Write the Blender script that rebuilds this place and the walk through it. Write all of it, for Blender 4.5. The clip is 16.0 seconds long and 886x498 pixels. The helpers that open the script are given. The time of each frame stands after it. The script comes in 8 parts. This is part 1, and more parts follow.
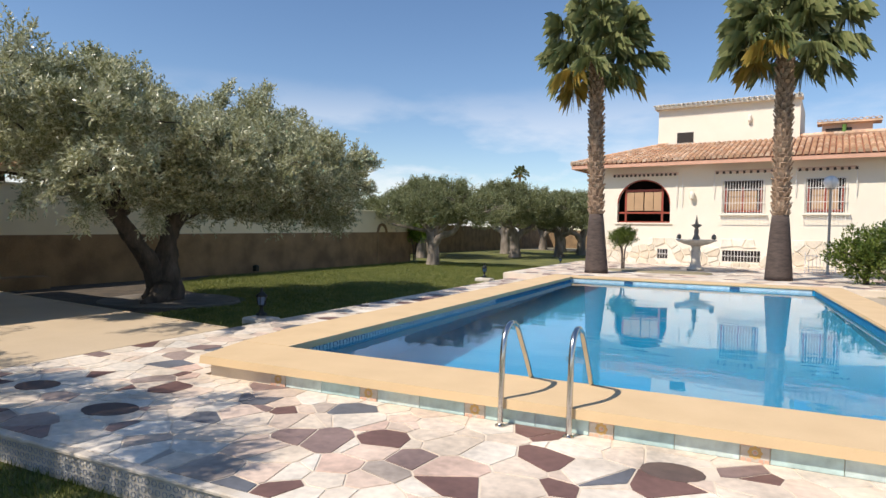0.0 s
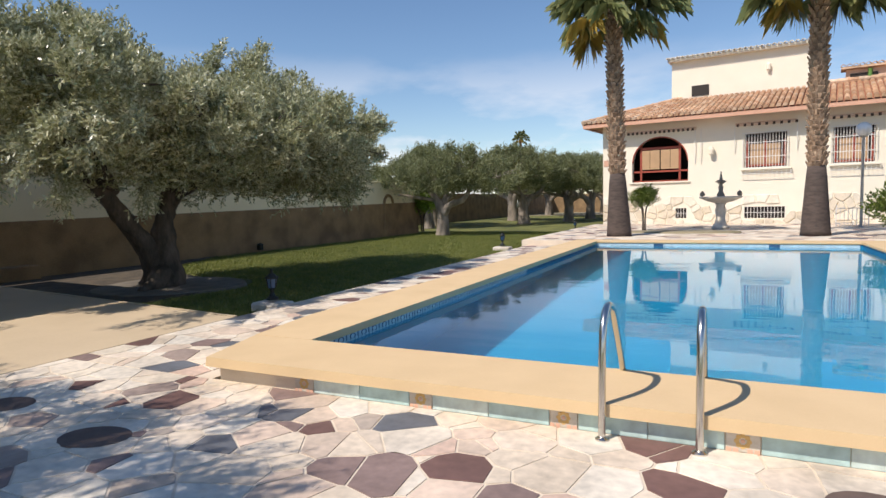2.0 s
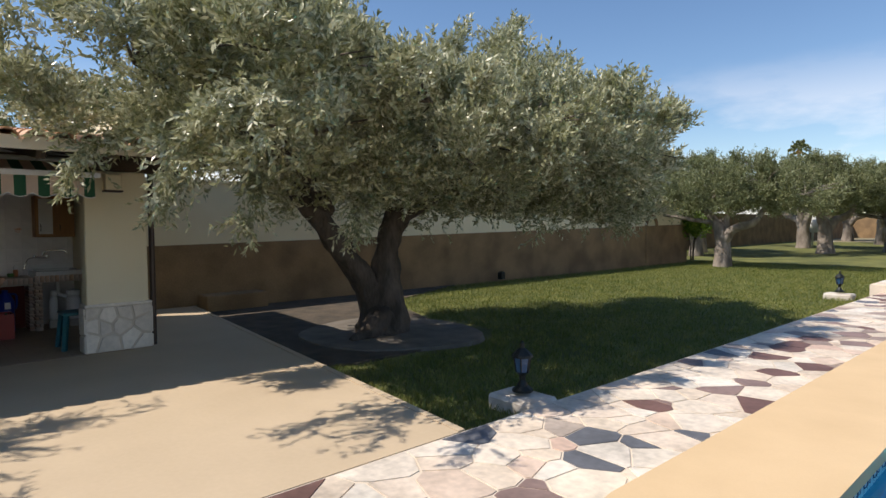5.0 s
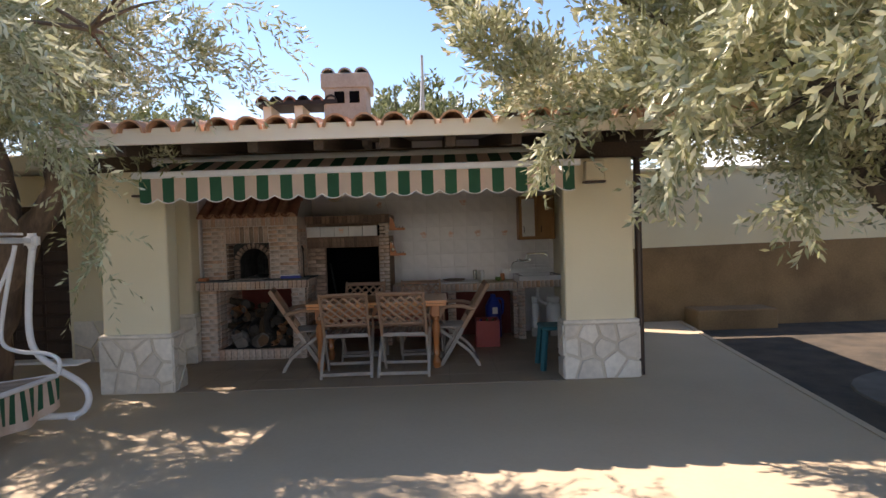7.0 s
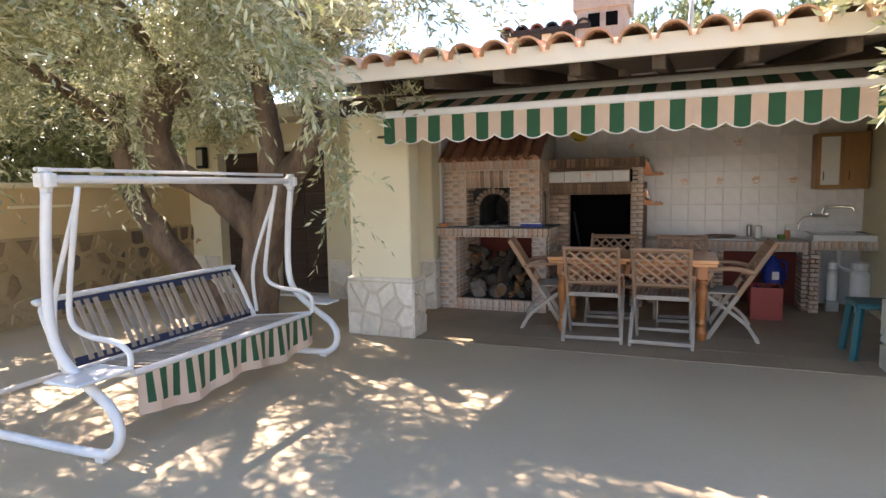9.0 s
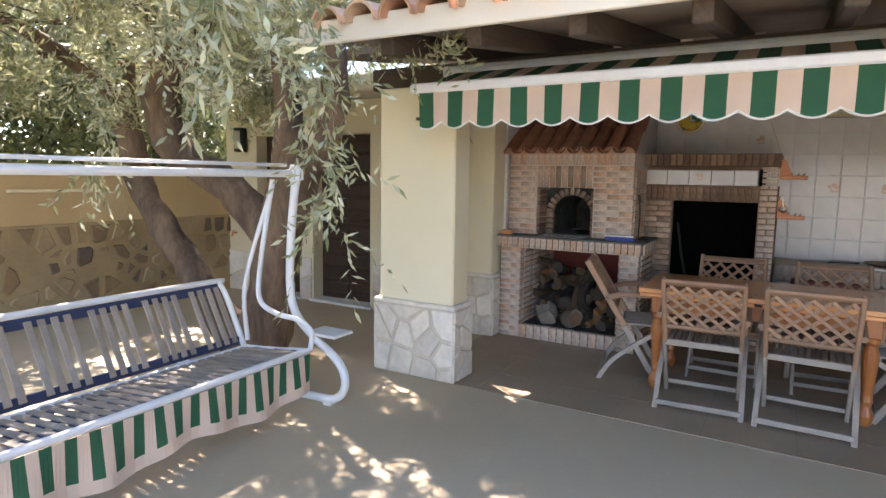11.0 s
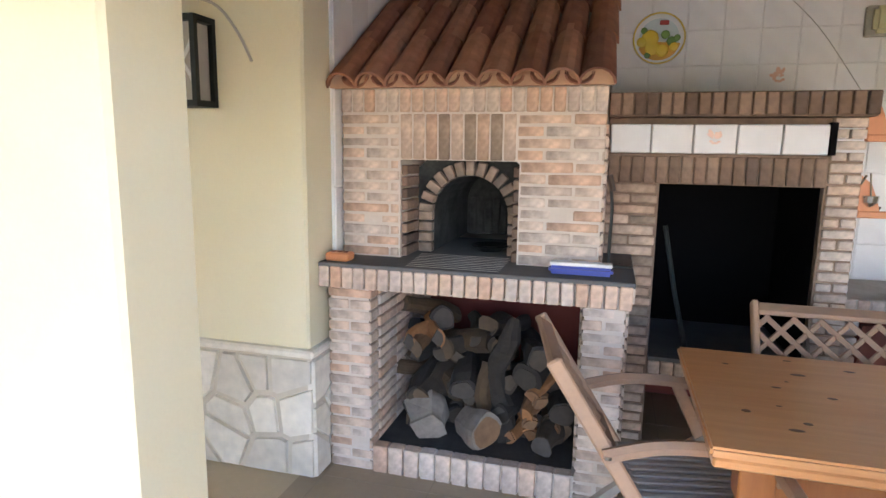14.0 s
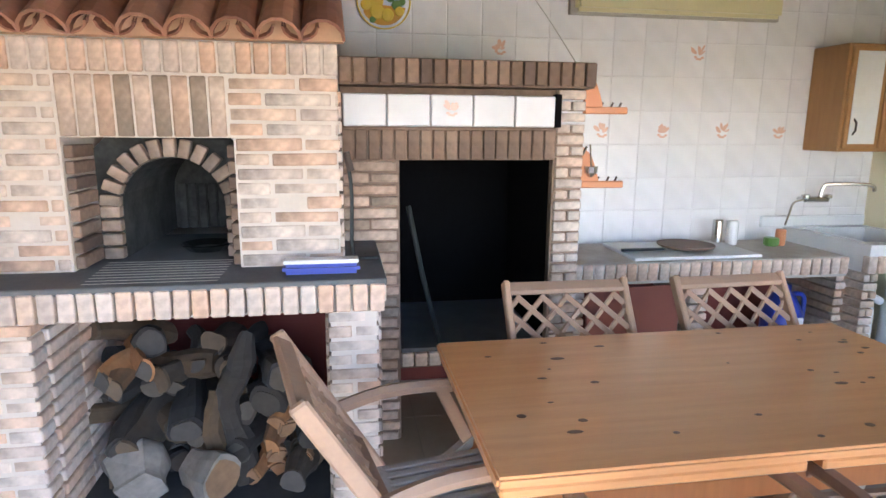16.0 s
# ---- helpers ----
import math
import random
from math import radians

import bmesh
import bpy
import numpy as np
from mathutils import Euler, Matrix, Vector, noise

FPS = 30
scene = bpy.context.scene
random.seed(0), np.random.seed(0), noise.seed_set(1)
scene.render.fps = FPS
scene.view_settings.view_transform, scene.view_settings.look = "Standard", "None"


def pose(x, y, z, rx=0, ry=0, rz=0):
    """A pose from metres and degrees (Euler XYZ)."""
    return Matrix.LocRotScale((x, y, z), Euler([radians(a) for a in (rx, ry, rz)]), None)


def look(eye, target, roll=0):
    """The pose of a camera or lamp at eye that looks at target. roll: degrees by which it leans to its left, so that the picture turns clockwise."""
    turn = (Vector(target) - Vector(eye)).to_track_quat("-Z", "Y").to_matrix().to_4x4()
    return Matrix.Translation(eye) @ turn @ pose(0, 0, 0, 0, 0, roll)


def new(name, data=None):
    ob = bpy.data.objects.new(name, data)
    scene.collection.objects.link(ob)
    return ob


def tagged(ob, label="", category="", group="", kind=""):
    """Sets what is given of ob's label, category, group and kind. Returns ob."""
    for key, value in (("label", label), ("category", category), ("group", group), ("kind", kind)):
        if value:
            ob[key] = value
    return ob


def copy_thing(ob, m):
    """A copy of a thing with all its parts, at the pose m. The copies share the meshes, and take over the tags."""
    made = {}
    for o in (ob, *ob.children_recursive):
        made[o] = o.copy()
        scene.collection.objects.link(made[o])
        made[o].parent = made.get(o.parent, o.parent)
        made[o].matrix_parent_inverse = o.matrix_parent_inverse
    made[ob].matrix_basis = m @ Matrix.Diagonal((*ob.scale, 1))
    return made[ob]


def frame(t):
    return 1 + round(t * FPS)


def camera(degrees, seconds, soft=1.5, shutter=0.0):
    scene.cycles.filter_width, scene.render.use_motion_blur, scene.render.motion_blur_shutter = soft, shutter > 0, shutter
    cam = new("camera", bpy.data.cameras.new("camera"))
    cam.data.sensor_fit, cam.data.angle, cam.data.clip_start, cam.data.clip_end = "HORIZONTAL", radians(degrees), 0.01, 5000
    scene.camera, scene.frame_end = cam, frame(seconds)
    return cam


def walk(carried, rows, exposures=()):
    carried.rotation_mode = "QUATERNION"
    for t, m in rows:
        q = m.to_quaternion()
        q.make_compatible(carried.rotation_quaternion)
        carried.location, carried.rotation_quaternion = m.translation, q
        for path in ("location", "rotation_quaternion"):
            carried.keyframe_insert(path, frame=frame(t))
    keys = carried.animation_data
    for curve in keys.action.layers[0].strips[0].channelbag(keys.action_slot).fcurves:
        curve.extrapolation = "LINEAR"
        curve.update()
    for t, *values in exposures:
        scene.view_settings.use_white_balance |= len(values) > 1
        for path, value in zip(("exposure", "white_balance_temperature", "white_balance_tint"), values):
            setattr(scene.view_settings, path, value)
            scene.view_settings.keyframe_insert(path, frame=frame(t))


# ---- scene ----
# ---- camera ----
cam = camera(72.8, 16.0)
PATH = [
    (0, (-2.038, 0.653, 1.418), (-2.885, 2.464, 1.365), 1.2),
    (0.5, (-2.149, 0.7, 1.393), (-3.149, 2.428, 1.283), 0.9),
    (1, (-2.304, 0.862, 1.359), (-3.337, 2.569, 1.223), 0.8),
    (1.5, (-2.557, 1.111, 1.356), (-3.556, 2.838, 1.212), 0.0),
    (2, (-2.883, 1.467, 1.358), (-3.731, 3.271, 1.206), -1.3),
    (2.5, (-3.158, 1.935, 1.38), (-3.767, 3.835, 1.239), -2.6),
    (3, (-3.418, 2.558, 1.379), (-3.79, 4.52, 1.264), -2.7),
    (3.5, (-3.674, 3.189, 1.431), (-4.087, 5.144, 1.343), -1.0),
    (4, (-4.12, 3.641, 1.415), (-4.816, 5.515, 1.347), -0.2),
    (4.5, (-4.668, 3.97, 1.402), (-5.788, 5.626, 1.346), -0.4),
    (5, (-5.34, 4.094, 1.496), (-6.812, 5.444, 1.415), -0.4),
    (7.5, (-7.779, 4.599, 1.451), (-9.763, 4.361, 1.376), -1.7),
    (8, (-7.963, 4.471, 1.445), (-9.911, 4.04, 1.309), -1.5),
    (8.5, (-8.022, 4.357, 1.419), (-9.913, 3.731, 1.245), -1.4),
    (11, (-9.559, 3.977, 1.52), (-11.278, 2.983, 1.279), 0.9),
    (11.5, (-10.054, 3.767, 1.491), (-11.694, 2.647, 1.252), 0.8),
    (12, (-10.583, 3.538, 1.473), (-12.236, 2.433, 1.26), 0.6),
    (12.5, (-11.113, 3.326, 1.49), (-12.837, 2.335, 1.277), 0.6),
    (13, (-11.586, 3.091, 1.45), (-13.389, 2.254, 1.231), 0.6),
    (13.5, (-12.011, 2.888, 1.464), (-13.867, 2.196, 1.183), 0.4),
    (14, (-12.393, 2.795, 1.476), (-14.304, 2.262, 1.149), 0.8),
    (14.5, (-12.635, 2.656, 1.497), (-14.583, 2.382, 1.136), 0.9),
    (15, (-12.743, 2.678, 1.485), (-14.706, 2.578, 1.118), 1.0),
    (15.5, (-12.791, 2.736, 1.487), (-14.752, 2.827, 1.102), 0.6),
    (16, (-12.833, 2.769, 1.463), (-14.768, 3.092, 1.073), 0.4),
]
EXPOSURE = [(0.0, 0.05, 6800, 14), (2.0, 0.0, 6800, 14), (3.5, -0.15, 6750, 13), (5.0, 0.1, 6750, 14), (7.5, 1.4, 7250, 23), (8.5, 2.0, 7350, 22),
            (11.0, 2.5, 6800, 20), (11.5, 2.7, 6800, 20), (12.0, 2.7, 7850, 22), (12.5, 2.9, 7850, 22), (13.0, 3.15, 7100, 22), (13.5, 3.4, 6950, 22), (14.0, 3.65, 6550, 20), (14.5, 3.9, 6250, 19), (15.0, 4.4, 5950, 17), (15.5, 4.25, 6050, 18), (16.0, 4.2, 6150, 19)]
walk(cam, [(t, look(eye, target, roll)) for t, eye, target, roll in PATH], EXPOSURE)

# ---- light ----
SUN = Vector((0.44, 0.72, -1.0)).normalized()
world = bpy.data.worlds.new("world")
scene.world = world
world.use_nodes = True
wn, wl = world.node_tree.nodes, world.node_tree.links
wn.clear()
sky = wn.new("ShaderNodeTexSky")
sky.sky_type, sky.sun_disc = "NISHITA", False
sky.sun_elevation = math.asin(-SUN.z)
sky.sun_rotation = math.atan2(-SUN.x, -SUN.y)
sky.air_density, sky.dust_density, sky.ozone_density = 1.0, 0.15, 3.0
# thin clouds low over the horizon
geo = wn.new("ShaderNodeTexCoord")
sep = wn.new("ShaderNodeSeparateXYZ")
wl.new(geo.outputs["Generated"], sep.inputs[0])
cmap = wn.new("ShaderNodeMapping")
cmap.inputs["Scale"].default_value = (2.2, 2.2, 7.0)
wl.new(geo.outputs["Generated"], cmap.inputs[0])
cn = wn.new("ShaderNodeTexNoise")
cn.inputs["Scale"].default_value, cn.inputs["Detail"].default_value, cn.inputs["Roughness"].default_value = 1.6, 9, 0.55
wl.new(cmap.outputs[0], cn.inputs["Vector"])
cr = wn.new("ShaderNodeValToRGB")
cr.color_ramp.elements[0].position, cr.color_ramp.elements[1].position = 0.45, 0.60
wl.new(cn.outputs["Fac"], cr.inputs[0])
hr = wn.new("ShaderNodeValToRGB")
hr.color_ramp.elements[0].position, hr.color_ramp.elements[1].position = 0.05, 0.24
hr.color_ramp.elements[0].color, hr.color_ramp.elements[1].color = (0.9, 0.9, 0.9, 1), (0, 0, 0, 1)
wl.new(sep.outputs["Z"], hr.inputs[0])
cm = wn.new("ShaderNodeMath")
cm.operation = "MULTIPLY"
wl.new(cr.outputs[0], cm.inputs[0]), wl.new(hr.outputs[0], cm.inputs[1])
mixc = wn.new("ShaderNodeMix")
mixc.data_type = "RGBA"
mixc.inputs["B"].default_value = (8.6, 8.7, 9.0, 1)
deep = wn.new("ShaderNodeHueSaturation")
deep.inputs["Saturation"].default_value, deep.inputs["Value"].default_value = 1.10, 1.12
wl.new(sky.outputs[0], deep.inputs["Color"])
wl.new(cm.outputs[0], mixc.inputs["Factor"]), wl.new(deep.outputs[0], mixc.inputs["A"])
bg = wn.new("ShaderNodeBackground")
bg.inputs["Strength"].default_value = 0.12
wl.new(mixc.outputs["Result"], bg.inputs["Color"])
wo = wn.new("ShaderNodeOutputWorld")
wl.new(bg.outputs[0], wo.inputs[0])
sun = new("sun", bpy.data.lights.new("sun", "SUN"))
sun.data.energy, sun.data.angle, sun.data.color = 5.0, radians(0.53), (1.0, 0.94, 0.85)
sun.matrix_world = look((0, 0, 30), Vector((0, 0, 30)) + SUN)


# ---- materials ----
def material(name, base, rough=0.7, metal=0.0, dark=None, scale=6.0, amount=0.5, fine=60.0, bump=0.15, depth=0.01, vary=0.0, stretch=(1, 1, 1), spec=0.5, coat=0.0):
    """Paint, stone, wood or metal: two scales of mottling between base and dark, grain relief, and a shift from piece to piece."""
    m = bpy.data.materials.new(name)
    m.use_nodes = True
    n, l = m.node_tree.nodes, m.node_tree.links
    b = n["Principled BSDF"]
    dark = dark or tuple(c * 0.72 for c in base)
    tc, mp = n.new("ShaderNodeTexCoord"), n.new("ShaderNodeMapping")
    mp.inputs["Scale"].default_value = stretch
    l.new(tc.outputs["Object"], mp.inputs[0])
    a, f = n.new("ShaderNodeTexNoise"), n.new("ShaderNodeTexNoise")
    a.inputs["Scale"].default_value, a.inputs["Detail"].default_value = scale, 6
    f.inputs["Scale"].default_value, f.inputs["Detail"].default_value = fine, 4
    l.new(mp.outputs[0], a.inputs["Vector"]), l.new(mp.outputs[0], f.inputs["Vector"])
    if vary:
        info, off = n.new("ShaderNodeObjectInfo"), n.new("ShaderNodeVectorMath")
        off.operation = "MULTIPLY_ADD"
        off.inputs[1].default_value = (37, 53, 71)
        comb = n.new("ShaderNodeCombineXYZ")
        for k in range(3):
            l.new(info.outputs["Random"], comb.inputs[k])
        l.new(comb.outputs[0], off.inputs[0]), l.new(mp.outputs[0], off.inputs[2])
        l.new(off.outputs[0], a.inputs["Vector"]), l.new(off.outputs[0], f.inputs["Vector"])
    add = n.new("ShaderNodeMath")
    add.operation = "MULTIPLY_ADD"
    add.inputs[1].default_value = 0.35
    l.new(f.outputs["Fac"], add.inputs[0]), l.new(a.outputs["Fac"], add.inputs[2])
    ramp = n.new("ShaderNodeMapRange")
    ramp.inputs["From Min"].default_value, ramp.inputs["From Max"].default_value = 0.42, 0.95
    ramp.inputs["To Max"].default_value = amount * 1.6
    l.new(add.outputs[0], ramp.inputs[0])
    mix = n.new("ShaderNodeMix")
    mix.data_type = "RGBA"
    mix.inputs["A"].default_value, mix.inputs["B"].default_value = (*base, 1), (*dark, 1)
    l.new(ramp.outputs[0], mix.inputs["Factor"])
    col = mix.outputs["Result"]
    if vary:
        hsv, mr = n.new("ShaderNodeHueSaturation"), n.new("ShaderNodeMapRange")
        mr.inputs["To Min"].default_value, mr.inputs["To Max"].default_value = 1 - vary, 1 + vary * 0.7
        l.new(info.outputs["Random"], mr.inputs[0]), l.new(mr.outputs[0], hsv.inputs["Value"]), l.new(col, hsv.inputs["Color"])
        col = hsv.outputs[0]
    l.new(col, b.inputs["Base Color"])
    b.inputs["Roughness"].default_value, b.inputs["Metallic"].default_value = rough, metal
    b.inputs["Specular IOR Level"].default_value, b.inputs["Coat Weight"].default_value = spec, coat
    if bump:
        bp = n.new("ShaderNodeBump")
        bp.inputs["Strength"].default_value, bp.inputs["Distance"].default_value = bump, depth
        l.new(add.outputs[0], bp.inputs["Height"]), l.new(bp.outputs[0], b.inputs["Normal"])
    return m


def leaf_material(name, top, under, rough=0.45):
    m = bpy.data.materials.new(name)
    m.use_nodes = True
    n, l = m.node_tree.nodes, m.node_tree.links
    b = n["Principled BSDF"]
    g = n.new("ShaderNodeNewGeometry")
    mix = n.new("ShaderNodeMix")
    mix.data_type = "RGBA"
    mix.inputs["A"].default_value, mix.inputs["B"].default_value = (*top, 1), (*under, 1)
    tc, nz = n.new("ShaderNodeTexCoord"), n.new("ShaderNodeTexNoise")
    nz.inputs["Scale"].default_value, nz.inputs["Detail"].default_value = 2.6, 3
    l.new(tc.outputs["Object"], nz.inputs["Vector"])
    mr = n.new("ShaderNodeMapRange")
    mr.inputs["From Min"].default_value, mr.inputs["From Max"].default_value = 0.38, 0.66
    mr.inputs["To Min"].default_value, mr.inputs["To Max"].default_value = 0.4, 1.0
    l.new(nz.outputs["Fac"], mr.inputs[0])
    mul = n.new("ShaderNodeMath")
    mul.operation = "MULTIPLY"
    l.new(g.outputs["Random Per Island"], mul.inputs[0]), l.new(mr.outputs[0], mul.inputs[1])
    l.new(mul.outputs[0], mix.inputs["Factor"])
    l.new(mix.outputs["Result"], b.inputs["Base Color"])
    b.inputs["Roughness"].default_value = rough
    tr, ms = n.new("ShaderNodeBsdfTranslucent"), n.new("ShaderNodeMixShader")
    l.new(mix.outputs["Result"], tr.inputs["Color"])
    ms.inputs[0].default_value = 0.25
    out = n["Material Output"]
    l.new(b.outputs[0], ms.inputs[1]), l.new(tr.outputs[0], ms.inputs[2]), l.new(ms.outputs[0], out.inputs[0])
    return m


def island_material(name, colours, rough=0.8, fine=40.0, bump=0.3, grain=0.35):
    """Many joined pieces, each with one of the colours, grained."""
    m = bpy.data.materials.new(name)
    m.use_nodes = True
    n, l = m.node_tree.nodes, m.node_tree.links
    b = n["Principled BSDF"]
    g, r = n.new("ShaderNodeNewGeometry"), n.new("ShaderNodeValToRGB")
    r.color_ramp.interpolation = "CONSTANT"
    while len(r.color_ramp.elements) < len(colours):
        r.color_ramp.elements.new(0.5)
    for k, c in enumerate(colours):
        r.color_ramp.elements[k].position, r.color_ramp.elements[k].color = k / len(colours), (*c, 1)
    l.new(g.outputs["Random Per Island"], r.inputs[0])
    stained(n, l, b, r.outputs[0], fine, bump, grain)
    b.inputs["Roughness"].default_value = rough
    return m


def object_material(name, colours, rough=0.8, fine=40.0, bump=0.3, grain=0.35):
    """Like island_material, for pieces that are objects of their own."""
    m = bpy.data.materials.new(name)
    m.use_nodes = True
    n, l = m.node_tree.nodes, m.node_tree.links
    b = n["Principled BSDF"]
    g, r = n.new("ShaderNodeObjectInfo"), n.new("ShaderNodeValToRGB")
    r.color_ramp.interpolation = "CONSTANT"
    while len(r.color_ramp.elements) < len(colours):
        r.color_ramp.elements.new(0.5)
    for k, c in enumerate(colours):
        r.color_ramp.elements[k].position, r.color_ramp.elements[k].color = k / len(colours), (*c, 1)
    l.new(g.outputs["Random"], r.inputs[0])
    stained(n, l, b, r.outputs[0], fine, bump, grain)
    b.inputs["Roughness"].default_value = rough
    return m


def stained(n, l, b, colour, fine, bump, grain):
    tc = n.new("ShaderNodeTexCoord")
    f, s = n.new("ShaderNodeTexNoise"), n.new("ShaderNodeTexNoise")
    f.inputs["Scale"].default_value, f.inputs["Detail"].default_value = fine, 5
    s.inputs["Scale"].default_value, s.inputs["Detail"].default_value = fine / 9, 4
    l.new(tc.outputs["Object"], f.inputs["Vector"]), l.new(tc.outputs["Object"], s.inputs["Vector"])
    add = n.new("ShaderNodeMath")
    add.operation = "MULTIPLY_ADD"
    add.inputs[1].default_value = 0.6
    l.new(f.outputs["Fac"], add.inputs[0]), l.new(s.outputs["Fac"], add.inputs[2])
    mr = n.new("ShaderNodeMapRange")
    mr.inputs["From Min"].default_value, mr.inputs["From Max"].default_value = 0.5, 1.1
    mr.inputs["To Min"].default_value, mr.inputs["To Max"].default_value = 1 + grain * 0.6, 1 - grain
    l.new(add.outputs[0], mr.inputs[0])
    hsv = n.new("ShaderNodeHueSaturation")
    l.new(mr.outputs[0], hsv.inputs["Value"]), l.new(colour, hsv.inputs["Color"])
    l.new(hsv.outputs[0], b.inputs["Base Color"])
    bp = n.new("ShaderNodeBump")
    bp.inputs["Strength"].default_value, bp.inputs["Distance"].default_value = bump, 0.006
    l.new(add.outputs[0], bp.inputs["Height"]), l.new(bp.outputs[0], b.inputs["Normal"])


def plain(name, base, rough=0.5, metal=0.0):
    return material(name, base, rough, metal, amount=0.25, bump=0.04)


M_WALL = material("yellow_render", (0.78, 0.705, 0.50), 0.9, dark=(0.68, 0.60, 0.41), scale=1.6, amount=0.35, fine=90, bump=0.12)
M_DADO = material("ochre_dado", (0.34, 0.225, 0.115), 0.92, dark=(0.17, 0.11, 0.058), scale=1.3, amount=0.75, fine=40, bump=0.2)
M_OCHREWALL = material("ochre_render", (0.62, 0.47, 0.27), 0.9, dark=(0.50, 0.36, 0.19), scale=1.8, amount=0.5, fine=60, bump=0.2)
M_TANDADO = material("tan_mortar_dado", (0.46, 0.35, 0.20), 0.92, dark=(0.33, 0.24, 0.13), scale=3.2, amount=0.7, fine=40, bump=0.35)
M_HOUSE = material("cream_house_paint", (0.80, 0.74, 0.62), 0.9, dark=(0.70, 0.63, 0.51), scale=1.2, amount=0.3, fine=60, bump=0.1)
M_WHITE = material("white_paint", (0.78, 0.77, 0.74), 0.55, dark=(0.62, 0.6, 0.55), scale=9, amount=0.25, bump=0.05)
M_ENAMEL = material("white_enamelled_tube", (0.80, 0.81, 0.82), 0.35, dark=(0.6, 0.58, 0.54), scale=14, amount=0.22, bump=0.03)
M_TERRACE = material("beige_concrete", (0.57, 0.455, 0.31), 0.75, dark=(0.45, 0.355, 0.235), scale=1.1, amount=0.45, fine=26, bump=0.12)
M_GRASS = material("lawn_soil", (0.19, 0.19, 0.05), 0.95, dark=(0.07, 0.085, 0.022), scale=1.1, amount=0.75, fine=80, bump=0.5, depth=0.03)
M_FIELD = material("dry_ground", (0.30, 0.25, 0.17), 0.95, dark=(0.18, 0.17, 0.09), scale=0.05, amount=0.7, fine=2, bump=0.2)
M_GRAVEL = material("pale_gravel", (0.48, 0.41, 0.32), 0.95, dark=(0.33, 0.28, 0.21), scale=3, amount=0.5, fine=90, bump=0.5)
M_GROUT = material("pale_grout", (0.72, 0.63, 0.51), 0.9, dark=(0.54, 0.45, 0.35), scale=5, amount=0.4, fine=60, bump=0.25)
M_COPING = material("sand_stone_coping", (0.68, 0.50, 0.29), 0.8, dark=(0.56, 0.40, 0.22), scale=2.2, amount=0.4, fine=90, bump=0.15, vary=0.05)
M_POOL = material("blue_pool_lining", (0.0, 0.215, 0.385), 0.6, dark=(0.0, 0.185, 0.345), scale=1.5, amount=0.3, fine=40, bump=0.02)
M_AQUA = object_material("aqua_glazed_tile", [(0.50, 0.66, 0.63), (0.58, 0.70, 0.67), (0.44, 0.61, 0.60)], 0.3, 14, 0.08, 0.4)
M_BAND = object_material("waterline_tile", [(0.45, 0.60, 0.66), (0.40, 0.56, 0.63)], 0.3, 60, 0.05, 0.25)
M_DARKBLUE = plain("dark_blue_glaze", (0.03, 0.09, 0.19), 0.3)
M_STEEL = material("brushed_steel", (0.62, 0.61, 0.58), 0.22, 1.0, amount=0.2, bump=0.02)
M_CRAZY = [(0.74, 0.64, 0.51), (0.77, 0.70, 0.59), (0.70, 0.56, 0.44), (0.36, 0.28, 0.24), (0.78, 0.72, 0.62), (0.68, 0.50, 0.40), (0.75, 0.66, 0.54), (0.18, 0.10, 0.085),
           (0.73, 0.62, 0.49), (0.77, 0.68, 0.56), (0.74, 0.63, 0.50), (0.45, 0.38, 0.32), (0.75, 0.64, 0.52), (0.76, 0.69, 0.58), (0.71, 0.60, 0.48), (0.77, 0.71, 0.61),
           (0.70, 0.55, 0.44), (0.74, 0.63, 0.50), (0.27, 0.19, 0.17), (0.76, 0.68, 0.57), (0.73, 0.65, 0.54), (0.62, 0.50, 0.40), (0.75, 0.66, 0.53), (0.14, 0.15, 0.17)]
M_PAVE = object_material("mixed_marble_piece", M_CRAZY, 0.6, 16, 0.2, 0.42)
M_PAVES = island_material("mixed_marble_pieces", M_CRAZY, 0.6, 16, 0.2, 0.42)
M_OVAL = material("dark_oval_stone", (0.15, 0.105, 0.09), 0.7, dark=(0.09, 0.065, 0.055), scale=9, amount=0.6, fine=60, bump=0.2)
M_STONE = object_material("pale_limestone_piece", [(0.73, 0.665, 0.56), (0.68, 0.61, 0.51), (0.77, 0.71, 0.61), (0.64, 0.58, 0.49)], 0.85, 22, 0.5, 0.25)
M_STONES = island_material("pale_limestone_pieces", [(0.74, 0.67, 0.55), (0.68, 0.60, 0.48), (0.78, 0.72, 0.61), (0.66, 0.57, 0.44)], 0.85, 12, 0.4, 0.25)
M_MORTAR = material("grey_mortar", (0.48, 0.44, 0.38), 0.95, scale=8, amount=0.4, bump=0.3)
M_CREAMMORTAR = material("cream_mortar", (0.63, 0.56, 0.45), 0.95, dark=(0.50, 0.43, 0.33), scale=7, amount=0.5, bump=0.35)
M_PALEMORTAR = material("pale_brick_mortar", (0.64, 0.545, 0.46), 0.95, dark=(0.52, 0.43, 0.35), scale=9, amount=0.5, bump=0.35)
M_BRICK = object_material("pale_clay_brick", [(0.60, 0.44, 0.33), (0.62, 0.48, 0.38), (0.60, 0.39, 0.27), (0.63, 0.51, 0.42), (0.58, 0.46, 0.37), (0.64, 0.45, 0.33), (0.54, 0.42, 0.34), (0.62, 0.50, 0.41), (0.61, 0.47, 0.37)], 0.92, 30, 0.7, 0.55)
